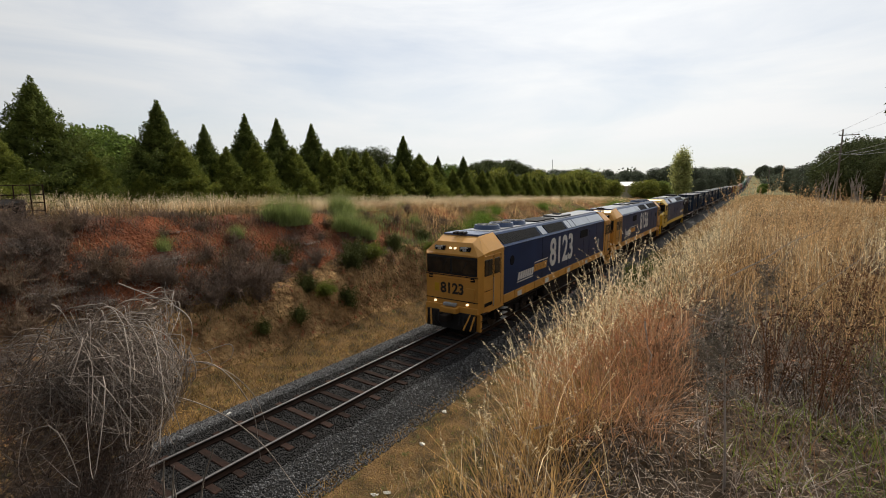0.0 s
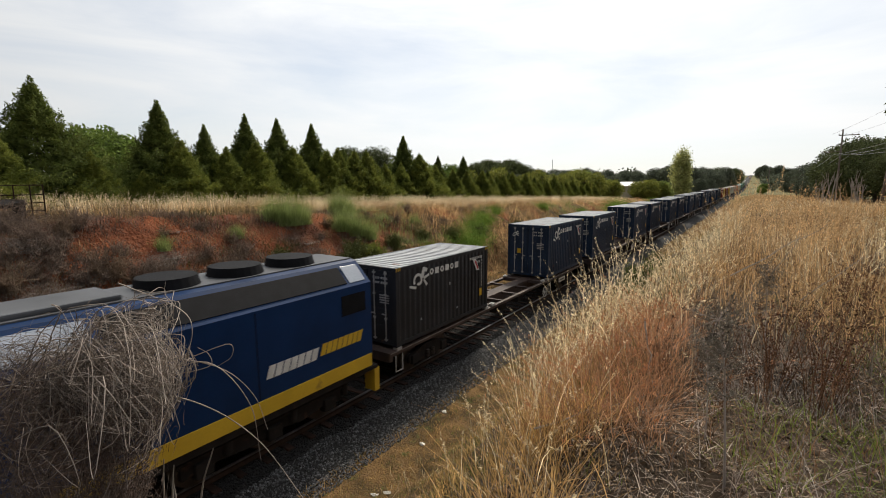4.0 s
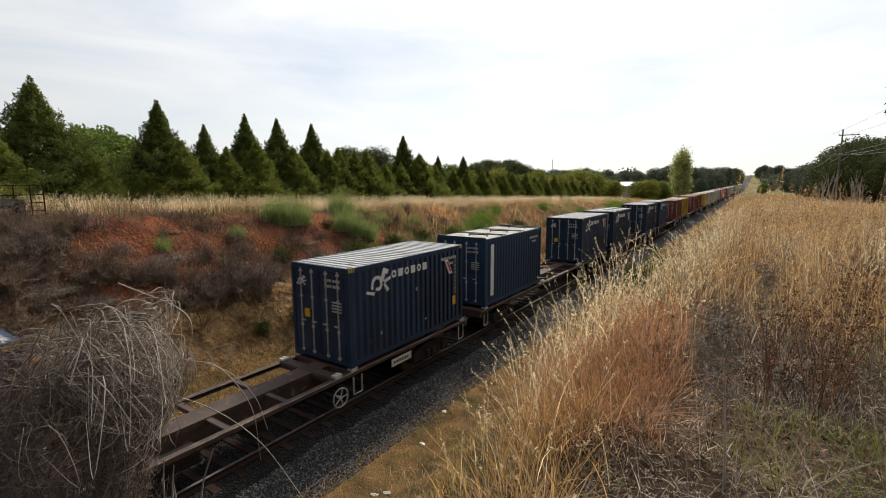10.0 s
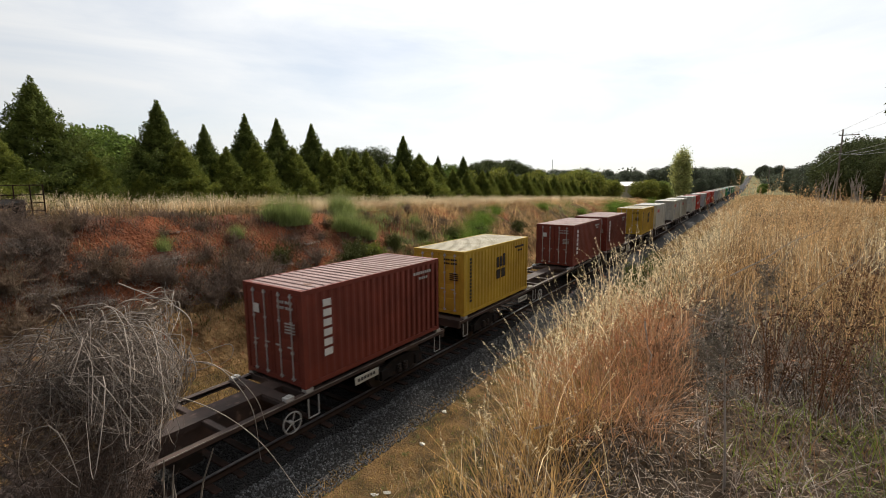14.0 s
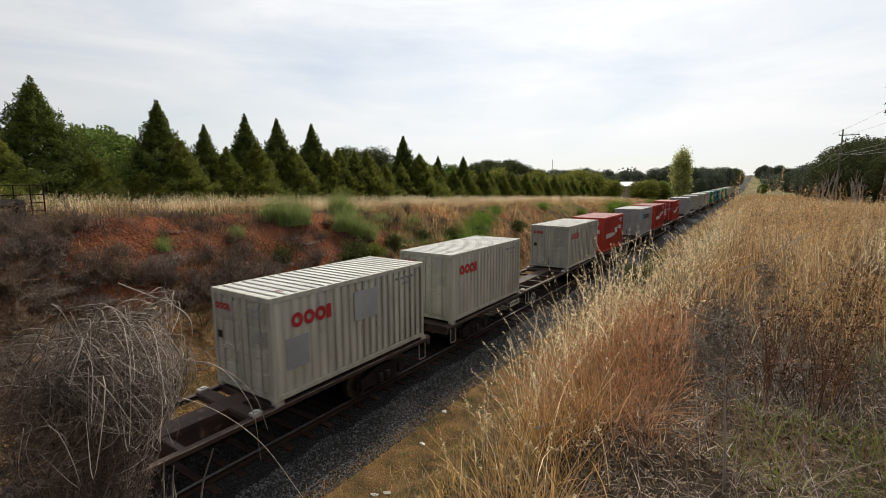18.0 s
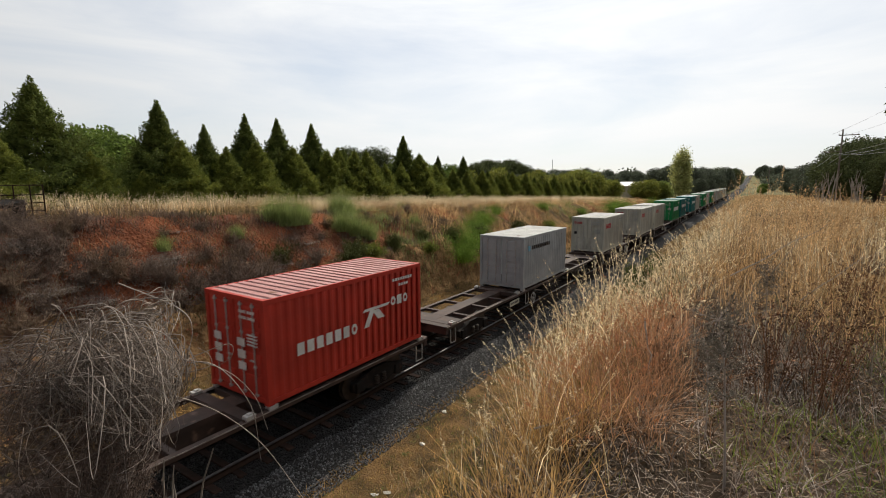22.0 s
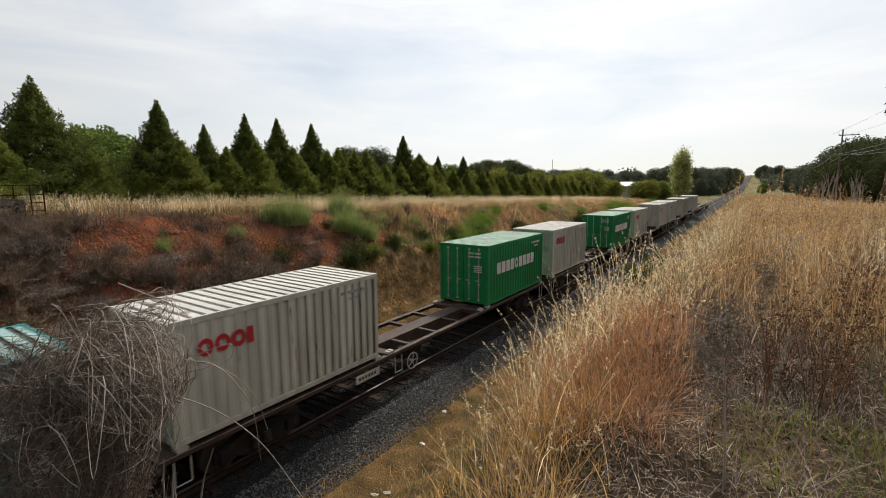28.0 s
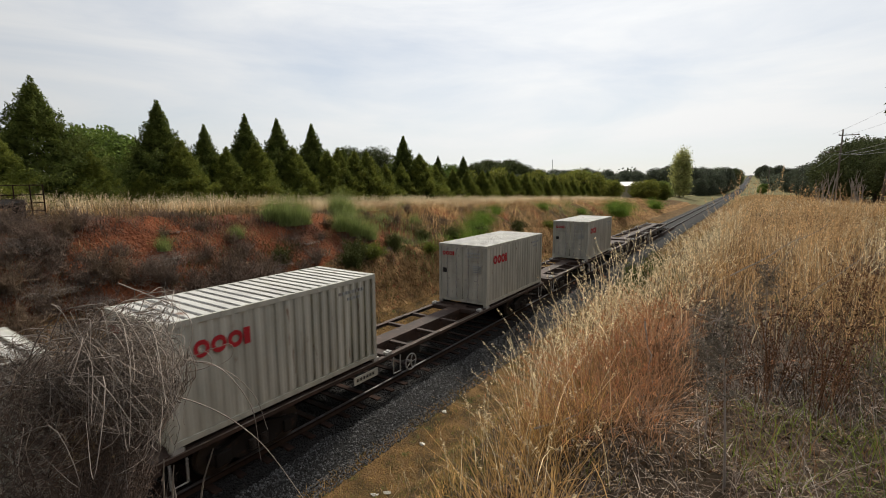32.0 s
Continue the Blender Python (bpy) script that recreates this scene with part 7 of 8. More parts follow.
    green = [brush_kind(rng, 1.0, 0.6, 300, M["olive"], "dark olive bush clinging to the cutting face", "cutting_bush", (0.2, 1.2), 0.012, 3000, 0.06, 0.45),
             brush_kind(rng, 0.7, 0.6, 260, M["conifer2"], "deep green bush at the foot of the cutting", "cutting_bush", (0.2, 1.2), 0.012, 3000, 0.055, 0.5)]
    for x, y, s, k in ((-7.4, 18.1, 1.25, 0), (-7.2, 19.2, 1.1, 1), (-6.9, 17.3, 1.0, 0), (-6.5, 15.0, 0.9, 1), (-6.2, 16.2, 0.9, 0), (-6.9, 14.3, 0.8, 0), (-6.2, 13.2, 0.7, 0), (-7.6, 21.5, 1.0, 0), (-6.7, 24.0, 0.9, 1), (-7.2, 27.5, 1.0, 0), (-6.3, 11.4, 0.6, 0), (-7.9, 24.8, 0.9, 0), (-8.6, 14.2, 0.8, 0), (-7.0, 31, 1.1, 0), (-7.1, 38, 1.1, 0), (-7.2, 46, 1.2, 1), (-7.0, 55, 1.2, 0), (8.45, 10.8, 0.62, 0), (8.3, 12.4, 0.7, 1), (8.6, 9.2, 0.5, 0), (8.2, 14.4, 0.6, 0), (5.2, 24, 0.8, 0), (5.4, 26, 0.9, 1), (5.6, 29, 0.9, 0), (5.0, 21.5, 0.5, 0), (5.5, 33, 0.8, 0)):
        put(green[k], used, x, y, s, rng.uniform(0, 360))


M["leafwattle"] = foliage("yellowing_leaf", (0.27, 0.27, 0.055), (0.12, 0.14, 0.03), through=0.4, scale=0.4)
M["broombright"] = foliage("bright_broom", (0.25, 0.36, 0.06), (0.11, 0.18, 0.03), scale=1.0)
cutting_shrubs()


def dock_plants():
    """Dark seeding dock clumps and one tall grey thistle in the undergrowth."""
    rng = np.random.default_rng(64)
    used = set()
    kinds = []
    for j in range(3):
        ob = tagged(new("dock_plant"), "dark brown dried dock plant with seed spikes", "weed", "dock plants on the bank")
        lines, seeds = [], []
        for k in range(6 + j):
            ln = wander((rng.normal(0, 0.05), rng.normal(0, 0.05), 0), (rng.normal(0, 0.12), rng.normal(0, 0.12), 1), rng.uniform(0.6, 1.0), rng, 8, 0.03, 0.0)
            lines.append(ln)
            t = rng.integers(3, 9, 80)
            seeds.append(ln[t] + rng.normal(0, 0.016, (80, 3)))
        v, f = tubes(lines, [0.0045] * len(lines), 4)
        o = new("stem_mass", mesh_of("stem_mass", v, f, [M["rust"]])); o.parent = ob; o["kind"] = "stuff"
        v, f = leaf_cloud(np.concatenate(seeds), 0.0125, rng, 0.7)
        o = new("seed_mass", mesh_of("seed_mass", v, f, [M["dockseed"]])); o.parent = ob; o["kind"] = "stuff"
        kinds.append(ob)
    for x, y, sc in ((10.6, 4.0, 0.85), (10.66, 4.2, 0.95), (10.9, 4.05, 0.9), (10.98, 4.25, 0.95), (11.1, 4.4, 0.75), (11.45, 4.6, 0.8), (10.35, 3.6, 0.6), (9.9, 4.0, 0.7)):
        put(kinds[int(10 * x) % 3], used, x, y, sc, rng.uniform(0, 360), 0.04)
    for k in range(6):
        x, y = rng.uniform(10.2, 13.5), rng.uniform(4.6, 7.0)
        put(kinds[k % 3], used, x, y, rng.uniform(0.7, 1.15), rng.uniform(0, 360), 0.05)
    th = tagged(new("tall_thistle"), "tall grey dead thistle with a dark stem", "weed")
    lines = [wander((0, 0, 0), (-0.05, 0.02, 1), 1.15, rng, 12, 0.02, 0.0)]
    rad = [0.009]
    tips = []
    for k in range(74):
        i = int(rng.integers(7, 13))
        a = rng.uniform(0, 6.28)
        b = wander(lines[0][i], (math.cos(a), math.sin(a), rng.uniform(-0.1, 0.7)), rng.uniform(0.06, 0.2), rng, 6, 0.2, 0.0)
        lines.append(b); rad.append(0.0022)
        tips.append(b[3:])
    v, f = tubes(lines, rad, 5)
    o = new("stem_mass", mesh_of("stem_mass", v, f, [M["brushgrey"]])); o.parent = th; o["kind"] = "stuff"
    q = np.repeat(np.concatenate(tips), 6, 0)
    v, f = leaf_cloud(q + rng.normal(0, 0.016, q.shape), 0.015, rng, 0.35)
    o = new("leaf_mass", mesh_of("leaf_mass", v, f, [M["thistle"]])); o.parent = th; o["kind"] = "stuff"
    for x, y, s in ((10.43, 2.62, 0.88), (10.62, 4.9, 0.8), (10.3, 3.1, 0.62)):
        put(th, used, x, y, s, rng.uniform(0, 360))
    # bare pale stalks and a fallen branch
    for a, b in (((9.75, 4.1, 5.35), (9.9, 3.75, 4.82)), ((9.3, 2.75, 4.84), (9.95, 3.6, 4.93)), ((10.3, 5.6, 5.5), (11.1, 6.5, 6.0)), ((10.9, 6.2, 5.2), (11.5, 6.4, 5.75)), ((10.6, 6.6, 5.3), (10.9, 6.4, 5.9))):
        p, q = Vector(a), Vector(b)
        ln = np.array([p.lerp(q, t / 8) + Vector(rng.normal(0, 0.012, 3)) for t in range(9)])
        v, f = tubes([ln], [0.007], 6)
        tw = tagged(new("fallen_twig"), "pale dry bare twig in the weeds", "twig", "pale twigs on the bank")
        o = new("stick", mesh_of("stick", v, f, [M["paletrunk"]])); o.parent = tw


M["dockseed"] = foliage("dock_seed", (0.2, 0.1, 0.055), (0.075, 0.04, 0.026), through=0.1, scale=1.5)
dock_plants()


# ================= trees beyond =================
def far_trees():
    rng = np.random.default_rng(77)
    used = set()
    gum = round_tree(10, 4.8, 20000, 0.16, M["leafdark"], rng, 40, 0.12, "dark spreading gum tree beyond the fields", "gum_tree")
    oak = round_tree(8, 3.6, 9000, 0.2, M["leaf"], rng, 24, 0.12, "rounded green broadleaf tree behind the hedge", "broadleaf_tree")
    wattle = round_tree(6, 3.4, 5000, 0.2, M["leafwattle"], rng, 34, -0.1, "yellow-green leafy tree beyond the field", "broadleaf_tree")
    wood = round_tree(11, 5.2, 11000, 0.24, M["hazeleaf"], rng, 40, -0.12, "dark green tree in a distant wood", "wood_tree")
    hs = {"gum": (gum, 10.5), "oak": (oak, 8.3), "wattle": (wattle, 6.2), "wood": (wood, 11.6)}

    def stand(kind, x, y, top):
        t, h = hs[kind]
        s = max(0.3, (top - float(ground_z(x, y))) / h)
        put(t, used, x, y, s, rng.uniform(0, 360))
    for x, y, top in ((-60, 26.2, 14.3), (-63, 29.5, 13.9), (-58, 24.0, 12.6)):
        stand("oak", x, y, top)
    for x, y, top in ((-48.6, 58.7, 12.6), (-52, 62, 11.8), (-48.3, 65.1, 12.9), (-78, 124, 12.8), (-73, 127, 12.6), (-66, 118, 10.5), (-40, 52, 9.5), (-55, 92, 10.5), (-45, 104, 9.0)):
        stand("oak" if rng.uniform() < 0.6 else "gum", x, y, top)
    for x, y, top in ((-116, 221, 16.8), (-115, 234, 18.5), (-105, 228, 16), (-102, 237, 18.2), (-95, 235, 15.4), (-122, 225, 14.5), (-88, 240, 13)):
        stand("gum", x, y, top)
    for x, y, top in ((-28.2, 120.6, 9.6), (-26.6, 127.6, 8.9), (-31, 124, 8.8), (-24.6, 140.8, 6.9), (-27, 143, 6.9), (-14.8, 141.3, 7.0), (-17.2, 143, 6.7), (-13.1, 148.5, 6.3), (-19, 146, 6.4), (-33, 132, 8.0), (-37, 128, 8.4), (-35, 150, 8)):
        stand("wattle", x, y, top)
    for x, y, top in ((-19.4, 206, 13.9), (-24.1, 209, 12.5), (-16, 263, 13.4), (-12.6, 278, 14.3), (-9.4, 269, 12.8), (-9, 295, 12.1), (-8, 333, 11.6), (-12, 247, 8.2), (-9, 257, 8.0), (-8, 284, 7.6), (-20, 255, 11), (-28, 240, 11), (-34, 225, 11.5), (-43, 235, 12), (-50, 222, 11), (-58, 232, 12.5), (-66, 228, 12), (-75, 238, 13), (-38, 200, 9.5), (-52, 190, 9.5), (-64, 200, 10.5), (-46, 170, 8.5), (-57, 165, 9), (-70, 175, 10), (-82, 190, 11), (-40, 160, 7.8)):
        stand("wood", x, y, top)
    for x, y, top in ((-10, 573, 19.4), (-9, 625, 20), (-15, 594, 20.5), (10, 682, 22.2), (13.7, 638, 24.7), (21, 618, 21), (27, 598, 23.2), (33, 565, 19.5), (18, 650, 23), (40, 580, 20), (26, 328, 13.3), (30, 340, 14), (35, 320, 14), (28, 281, 13.1), (33, 270, 13.5), (38, 255, 14), (24.6, 193, 12.8), (27, 200, 12.5), (30, 190, 13), (25.2, 169, 13), (29, 172, 13.5), (26.6, 158, 12.4), (31, 160, 13)):
        stand("wood", x, y, top)
    for x, y, top in ((25.5, 114.5, 14.4), (27.5, 109.4, 13.6), (24.6, 119.8, 12.9), (29, 103.6, 12.0), (24, 125.6, 13.6), (31, 110, 13.6), (33, 104, 13.5)):
        stand("gum", x, y, top)
    for k in range(15):
        stand("wood", -112 + k * 7.6 + rng.uniform(-2, 2), 222 + k * 6.2 + rng.uniform(-8, 8), rng.uniform(10.8, 15.0))
    for x, y, top in ((-29, 66, 8.3), (-30, 78, 8.8), (-28, 88, 8.2), (-30, 97, 9.0), (-27, 104, 8.0), (-29, 112, 8.6), (-33, 84, 9.2)):
        stand("wattle", x, y, top)
    for x, y, top in ((-129, 272, 19.5), (-124, 277, 20.5), (-136, 269, 20.2), (-118, 280, 17.5), (-5, 404, 15.2), (-12, 352, 15.2), (33, 144, 15.6), (30.5, 149, 15.4), (26.5, 146, 13.8), (36, 140, 15.4), (27, 194, 10.2)):
        stand("gum", x, y, top)
    for x, y, top in ((12, 244, 4.1), (12.5, 280, 5.4), (11.5, 250, 3.6)):
        stand("oak", x, y, top)
    high = round_tree(16, 2.9, 3600, 0.2, M["leafdark"], rng, 26, 0.76, "tall gum tree with a high dark crown", "gum_tree")
    high.matrix_basis = pose(19.2, 40, float(ground_z(19.2, 40)) - 6.6)
    # poplar: a feathery column on a pale forked stem
    pop = tagged(new("poplar"), "tall narrow yellow-green poplar", "tree")
    part("trunk", trunk_bm(13, 0.3, 10, rng, 1.4), M["paletrunk"], pop)
    parts = []
    for k in range(60):
        t, a = rng.uniform(0.08, 1.0), rng.uniform(0, 6.28)
        rr = 3.0 * float(np.interp(t, [0, 0.15, 0.45, 0.75, 0.92, 1.0], [0.5, 0.85, 1.0, 0.85, 0.55, 0.2])) * rng.uniform(0.45, 1.0)
        q = rng.normal(0, 1, (150, 3)) * np.array([0.62, 0.62, 1.25])
        parts.append(leaf_cloud(q + np.array([rr * math.cos(a), rr * math.sin(a), 1.0 + t * 14.2]), 0.3, rng))
    v, f = merge(parts)
    ob = new("crown", mesh_of("crown", v, f, [M["leafyellow"]])); ob.parent = pop
    gz = float(ground_z(-13.6, 193))
    put(pop, used, -13.6, 193, (17.8 - gz) / 16.6, 0)
    # trees that stand out against the woods: yellowing and light green crowns
    light = round_tree(8, 4.2, 7000, 0.24, M["leaflight"], rng, 30, 0.0, "light green rounded tree beyond the hedge", "broadleaf_tree")
    hs["light"] = (light, 8.3)
    for x, y, top in ((-66.9, 150, 10.0), (-64.5, 154, 9.4), (-38.6, 150, 10.0), (-36.0, 152, 9.6), (-33.6, 148, 8.6), (-27.6, 150, 6.9), (-25.6, 147, 6.6), (-14.8, 152, 6.6), (-12.6, 149, 6.5), (-16.8, 150, 6.0)):
        stand("light" if x > -60 else "wattle", x, y, top)
    # a radio mast on the far ridge
    mast = tagged(new("radio_mast"), "thin lattice radio mast on the far ridge", "mast")
    z0 = float(ground_z(-217.6, 600)) - 1.0
    mast.matrix_basis = pose(-217.6, 600, z0)
    for a in (0, 120, 240):
        c, d = 0.5 * math.cos(radians(a)), 0.5 * math.sin(radians(a))
        part("mast_leg", rods(((c, d, 0), (c * 0.4, d * 0.4, 35 - z0)), r=0.13, n=5), M["wire"], mast)
    for k in range(9):
        zz = 2 + k * (33 - z0) / 9
        part("mast_brace", rods(((0.45, 0, zz), (-0.3, 0.35, zz + 1.2)), ((-0.3, 0.35, zz), (-0.3, -0.35, zz + 1.2)), r=0.05, n=4), M["wire"], mast)
    # skyline woods, past counting
    parts = []
    for k in range(240):
        x, y = rng.uniform(-900, 20), rng.uniform(520, 1100)
        if x > -25:
            continue
        z, h = float(ground_z(x, y)), rng.uniform(11, 20)
        q = rng.normal(0, 1, (70, 3)); q /= np.linalg.norm(q, axis=1, keepdims=True)
        q = q * np.array([h * 0.62, h * 0.62, h * 0.5]) * rng.uniform(0.5, 1, (70, 1)) + np.array([x, y, z + h * 0.5])
        parts.append(leaf_cloud(q, 1.5, rng))
    for k in range(330):
        left = rng.uniform() < 0.55
        x, y = (rng.uniform(-140, -13), rng.uniform(255, 850)) if left else (14 + 80 * rng.uniform() ** 1.3, rng.uniform(360, 900))
        z, h = float(ground_z(x, y)), rng.uniform(6, 11)
        q = rng.normal(0, 1, (110, 3)); q /= np.linalg.norm(q, axis=1, keepdims=True)
        q = q * np.array([h * 0.5, h * 0.5, h * 0.5]) * rng.uniform(0.5, 1, (110, 1)) + np.array([x, y, z + h * 0.48])
        parts.append(leaf_cloud(q, 0.9, rng))
    stuff("skyline_wood", parts, M["hazeleaf"], "distant dark woods on the skyline", "woods")


far_trees()


# ================= poles, stumps, buildings =================
M["pole"] = material("weathered_pole_wood", (0.2, 0.16, 0.13), (0.1, 0.085, 0.07), rough=0.95, scale=1, fine=20, bump=0.4, stretch=(6, 6, 1))
M["tin"] = material("white_tin_roof", (0.72, 0.73, 0.74), (0.55, 0.56, 0.58), rough=0.5, scale=0.6, fine=12, bump=0.1)
M["wallboard"] = material("cream_wall", (0.5, 0.46, 0.38), (0.38, 0.35, 0.29), rough=0.8, scale=0.8, fine=14)


def pole(x, y, top, arms, label, lean=0.0, r=0.15):
    z = float(ground_z(x, y)) - 0.3
    p = tagged(new("power_pole"), label, "pole", "poles of the power line")
    p.matrix_basis = pose(x, y, z, 0, lean, 0)
    bm = bmesh.new()
    bmesh.ops.create_cone(bm, cap_ends=True, segments=12, radius1=r, radius2=r * 0.7, depth=top - z, matrix=Matrix.Translation((0, 0, (top - z) / 2)))
    part("post", bm, M["pole"], p, soft=True)
    for dz, w, off in arms:
        part("crossarm", boxes((off - w / 2, off + w / 2, -0.06, 0.06, top - z - dz, top - z - dz + 0.13)), M["pole"], p)
        for s in (-0.45, -0.15, 0.15, 0.45):
            part("insulator", rods(((off + s * w, 0, top - z - dz + 0.13), (off + s * w, 0, top - z - dz + 0.32)), r=0.05), M["white"], p)
    return p


def wire(a, b, sag, r=0.018):
    n = 14
    pts = [(a[0] + (b[0] - a[0]) * k / n, a[1] + (b[1] - a[1]) * k / n, a[2] + (b[2] - a[2]) * k / n - sag * 4 * (k / n) * (1 - k / n)) for k in range(n + 1)]
    v, f = tubes([np.array(pts)], [r], 5)
    tagged(new("overhead_wire", mesh_of("overhead_wire", v, f, [M["wire"]])), "thin sagging overhead wire", "wire", "wires of the power line")


def line_side():
    pole(21.1, 99.8, 14.6, ((1.0, 2.6, 0.8), (3.6, 2.5, -1.1)), "dark wooden power pole with two crossarms")
    pole(21.6, 203, 11.6, ((0.5, 2.6, 0.0),), "distant wooden power pole", r=0.2)
    pole(15.6, 370, 13.6, ((0.8, 3.0, 0.0),), "far wooden power pole by the line", r=0.2)
    pole(20.4, 61.2, 9.6, (), "leaning bare wooden post among grass", lean=3, r=0.16)
    for dx, za, zb, sag in ((-1.3, 13.9, 17.5, 0.8), (1.3, 13.9, 17.0, 1.0), (-1.4, 10.5, 13.0, 0.9), (-0.5, 10.5, 12.6, 1.1), (1.4, 10.5, 11.8, 1.0)):
        wire((21.1 + dx, 99.8, za), (27 + dx, 25, zb), sag)
    for dx in (-1.1, 0, 1.1):
        wire((21.1 + dx, 99.8, 10.4), (21.6 + dx, 203, 11.3), 2.0, 0.02)
    rng = np.random.default_rng(9)
    for k in range(20):
        x, y = rng.uniform(17.8, 23.0), rng.uniform(84, 96)
        z = float(ground_z(x, y)) - 0.2
        st = tagged(new("dead_stump"), "pale bare cut trunk of a dead tree", "stump", "row of pale stumps")
        h = rng.uniform(2.8, 5.2)
        lines = [wander((0, 0, 0), (rng.normal(0, 0.05), rng.normal(0, 0.05), 1), h, rng, 8, 0.025, -0.02)]
        rad = [rng.uniform(0.07, 0.13)]
        for j in range(int(rng.integers(1, 4))):
            lines.append(wander(lines[0][5], (rng.normal(0, 0.3), rng.normal(0, 0.3), 1), h * 0.4, rng, 6, 0.08, -0.03)); rad.append(0.05)
        v, f = tubes(lines, rad, 7)
        o = new("trunk", mesh_of("trunk", v, f, [M["paletrunk"]], flat=False)); o.parent = st
        st.matrix_basis = pose(x, y, z)
    # shed behind the trees
    x, y = -23.5, 160
    z = float(ground_z(x, y))
    h = tagged(new("farm_shed"), "low farm shed with a white metal roof", "shed")
    h.matrix_basis = pose(x, y, z, 0, 0, 20)
    top = 6.2 - z
    part("wall", boxes((-3.2, 3.2, -2.5, 2.5, -0.3, top - 1.2)), M["wallboard"], h)
    bm = bmesh.new()
    loft(bm, [[(-3.6, s * 2.9, top - 1.3), (-3.6, s * 0.0, top), (-3.6, s * 0.0 + 0.01, top + 0.06), (-3.6, s * 3.0, top - 1.22)] for s in (1,)] + [[(3.6, s * 2.9, top - 1.3), (3.6, s * 0.0, top), (3.6, s * 0.0 + 0.01, top + 0.06), (3.6, s * 3.0, top - 1.22)] for s in (1,)])
    part("roof", bm, M["tin"], h)
    bm = bmesh.new()
    loft(bm, [[(a, -2.9, top - 1.3), (a, 0.0, top), (a, -0.01, top + 0.06), (a, -3.0, top - 1.22)] for a in (-3.6, 3.6)])
    part("roof", bm, M["tin"], h)
    # stock panel and a tilted pale sheet at the field edge
    g = tagged(new("stock_panel"), "rusty pipe cattle panel at the field edge", "fence panel")
    x, y = -16.0, 6.85
    g.matrix_basis = pose(x, y, float(ground_z(x, y)) - 0.05, 0, 0, 88)
    for z in (0.3, 0.65, 1.0, 1.42):
        part("pipe_rail", rods(((-2.2, 0, z), (0.6, 0, z)), r=0.02), M["rail"], g)
    for xx in (-2.2, -1.0, -0.4, 0.15, 0.6):
        part("pipe_post", rods(((xx, 0, 0), (xx, 0, 1.45)), r=0.026), M["rail"], g)
    t = tagged(new("farm_trailer"), "low trailer with a tilted pale metal sheet", "trailer")
    x, y = -15.0, 5.75
    t.matrix_basis = pose(x, y, float(ground_z(x, y)), 0, 0, 20)
    part("tray", boxes((-0.6, 0.6, -0.5, 0.5, 0.5, 0.62), bev=0.01), M["steel"], t)
    o = part("sheet", boxes((-0.55, 0.55, -0.45, 0.45, -0.01, 0.01)), M["steel"], t); o.matrix_basis = pose(0, 0, 0.7, 10, 5, 0)
    for s in (-1, 1):
        part("wheel", rods(((-0.1, s * 0.62, 0.28), (-0.1, s * 0.8, 0.28)), r=0.28, n=20), M["rubber"], t)
        part("side_board", boxes((-0.6, 0.6, s * 0.5 - 0.02, s * 0.5 + 0.02, 0.6, 0.84)), M["pole"], t)


line_side()


# ================= loose stones on the ballast =================
def bed_z(x):
    return np.interp(x, [-3.3, -2.9, -1.75, 1.75, 2.35, 2.9], [-0.95, -0.62, -0.2, -0.2, -0.45, -0.95])


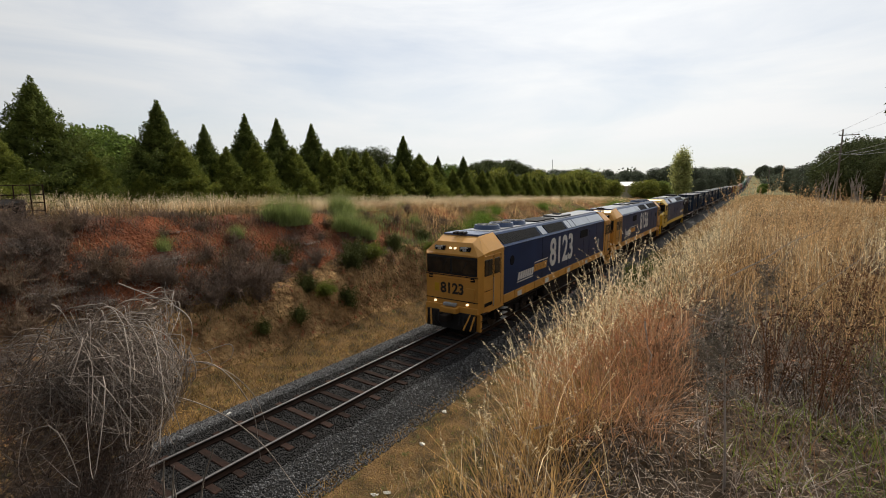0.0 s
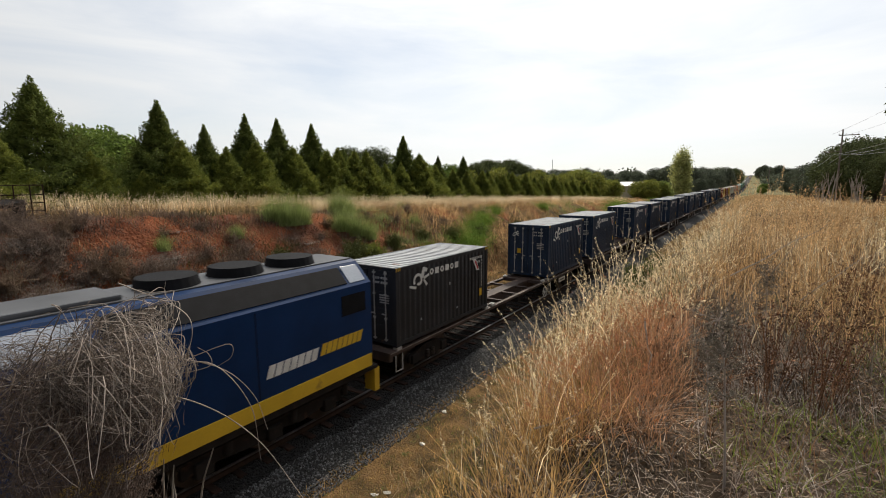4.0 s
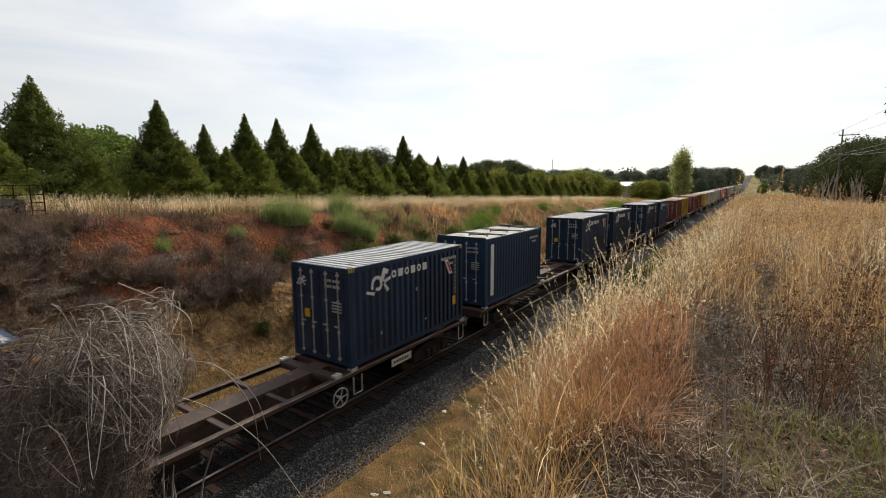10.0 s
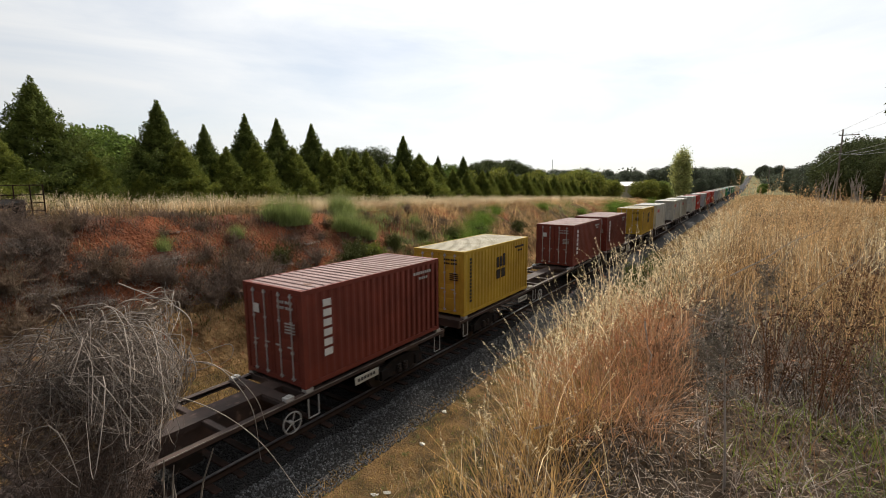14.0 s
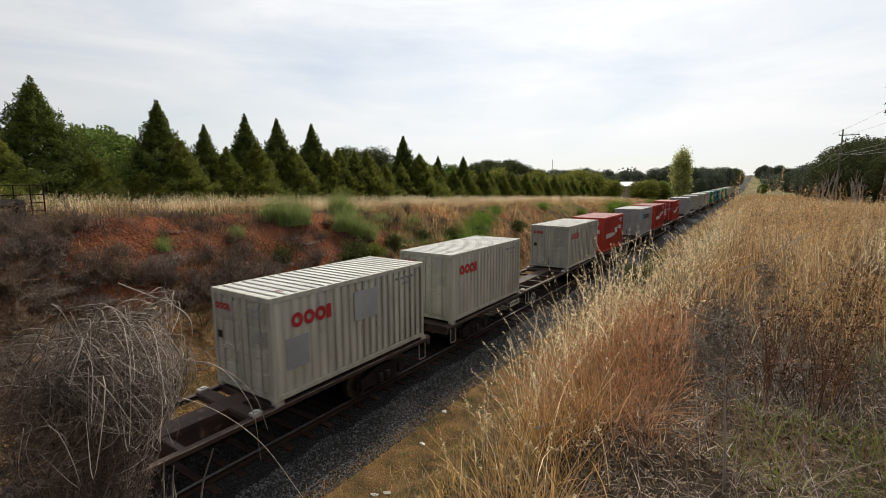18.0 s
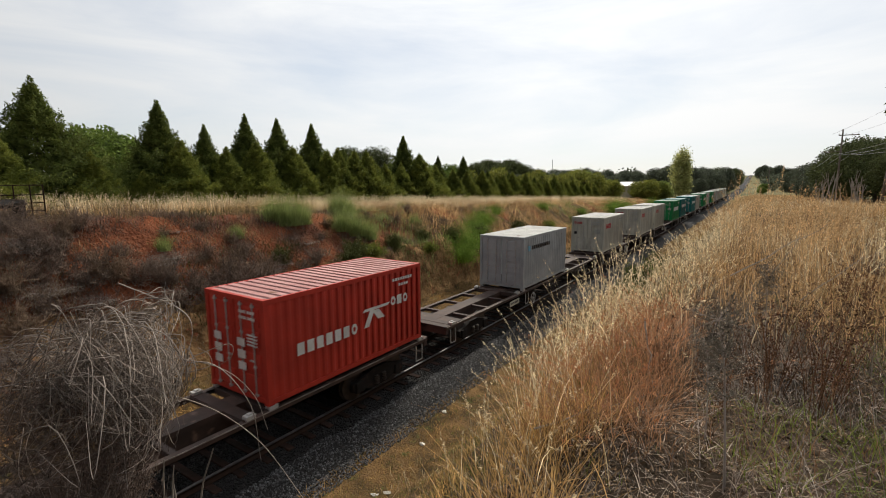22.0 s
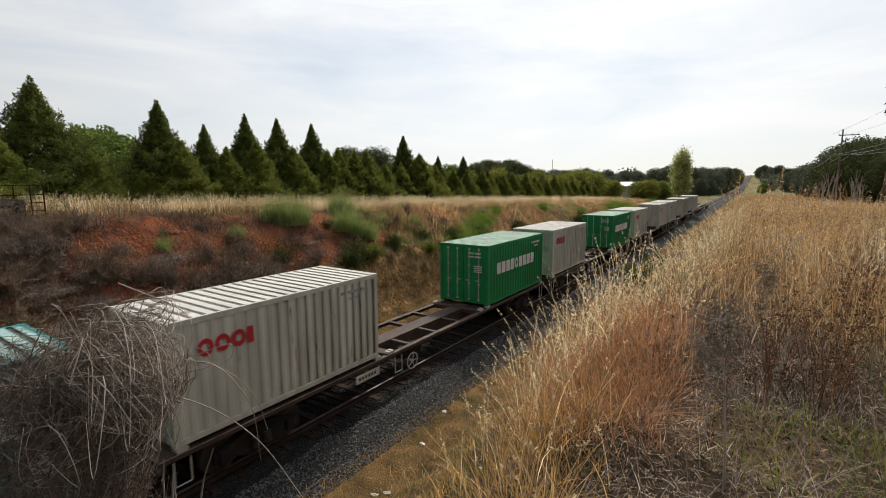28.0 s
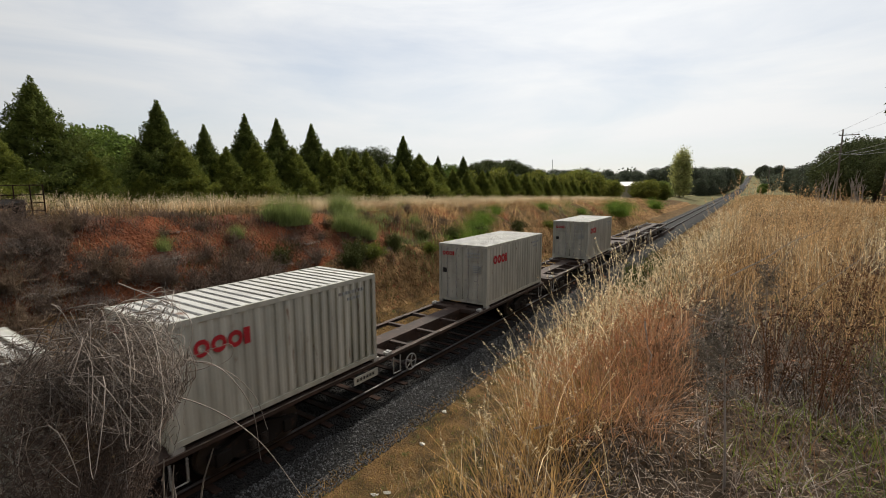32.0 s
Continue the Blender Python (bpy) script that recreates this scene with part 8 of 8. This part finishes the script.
def stones():
    rng = np.random.default_rng(2)
    n = 90000
    y = 3.0 + 40 * rng.uniform(0, 1, n) ** 1.7
    x = rng.uniform(-3.15, 3.0, n)
    s = rng.uniform(0.018, 0.036, n) * (1 + np.clip(y - 12, 0, 30) * 0.02)
    z = np.maximum(bed_z(x), ground_z(x, y)) + 0.3 * s
    near = np.abs(np.abs(x) - GAUGE) < 0.08
    k = ~near
    x, y, z, s = x[k], y[k], z[k], s[k]
    n = len(x)
    c = np.stack([x, y, z], -1)
    ax = np.linalg.qr(rng.normal(0, 1, (n, 3, 3)))[0] * s[:, None, None] * rng.uniform(0.6, 1.25, (n, 3, 1))
    v = np.stack([c + ax[:, 0], c - ax[:, 0], c + ax[:, 1], c - ax[:, 1], c + ax[:, 2], c - ax[:, 2]], 1).reshape(-1, 3)
    tri = np.array([(0, 2, 4), (2, 1, 4), (1, 3, 4), (3, 0, 4), (2, 0, 5), (1, 2, 5), (3, 1, 5), (0, 3, 5)])
    f = (np.arange(n)[:, None, None] * 6 + tri[None]).reshape(-1, 3)
    # stones between the rails and just outside take the oil and shade colour
    tagged(new("ballast_stones", mesh_of("ballast_stones", v, f, [M["stone"], M["oilshade"]], np.repeat((np.abs(c[:, 0]) < 1.55 + 0.25 * vnoise(c[:, 1] * 1.3, 2.0)).astype(int), 8))), "loose dark grey crushed stones", "ballast", kind="stuff")
    # pale litter on the verge
    M["paper"] = material("pale_scrap", (0.7, 0.68, 0.62), (0.5, 0.48, 0.43), rough=0.8, scale=6, fine=40)
    for a, b in ((3.1, 11.0), (3.6, 9.2), (4.1, 7.2), (4.4, 6.6), (3.9, 7.0), (-2.0, 7.2), (5.6, 12.5)):
        bm = bmesh.new()
        bmesh.ops.create_icosphere(bm, subdivisions=1, radius=0.06)
        for vv in bm.verts:
            vv.co.x *= 1.5
            vv.co.z *= 0.5
            vv.co += Vector(rng.normal(0, 0.012, 3))
        sc = tagged(new("pale_stone"), "small pale stone lying on the verge", "stone", "pale stones on the verge")
        part("stone", bm, M["paper"], sc)
        sc.matrix_basis = pose(a, b, max(float(ground_z(a, b)), float(bed_z(a)) if abs(a) < 2.8 else -9) + 0.02, 0, 0, a * 50)


stones()
# ================= the train's run =================
def run(t):
    """Metres covered by the train since the start: it slows a little."""
    u = t / 16 - 1
    return 252.297 * (u + 1) - 7.1135 * (u * u - 1) + 3.7038 * (u ** 3 + 1)


def motions():
    for ob, at, z in MOVERS:
        rows = []
        for k in range(33):
            y = at - run(k)
            h = float(track_z(y + 6))
            tilt = math.degrees(math.atan2(float(track_z(y + 12)) - float(track_z(y)), 12))
            rows.append((k, pose(0, y, z + h, tilt, 0, 0)))
        walk(ob, rows)


motions()
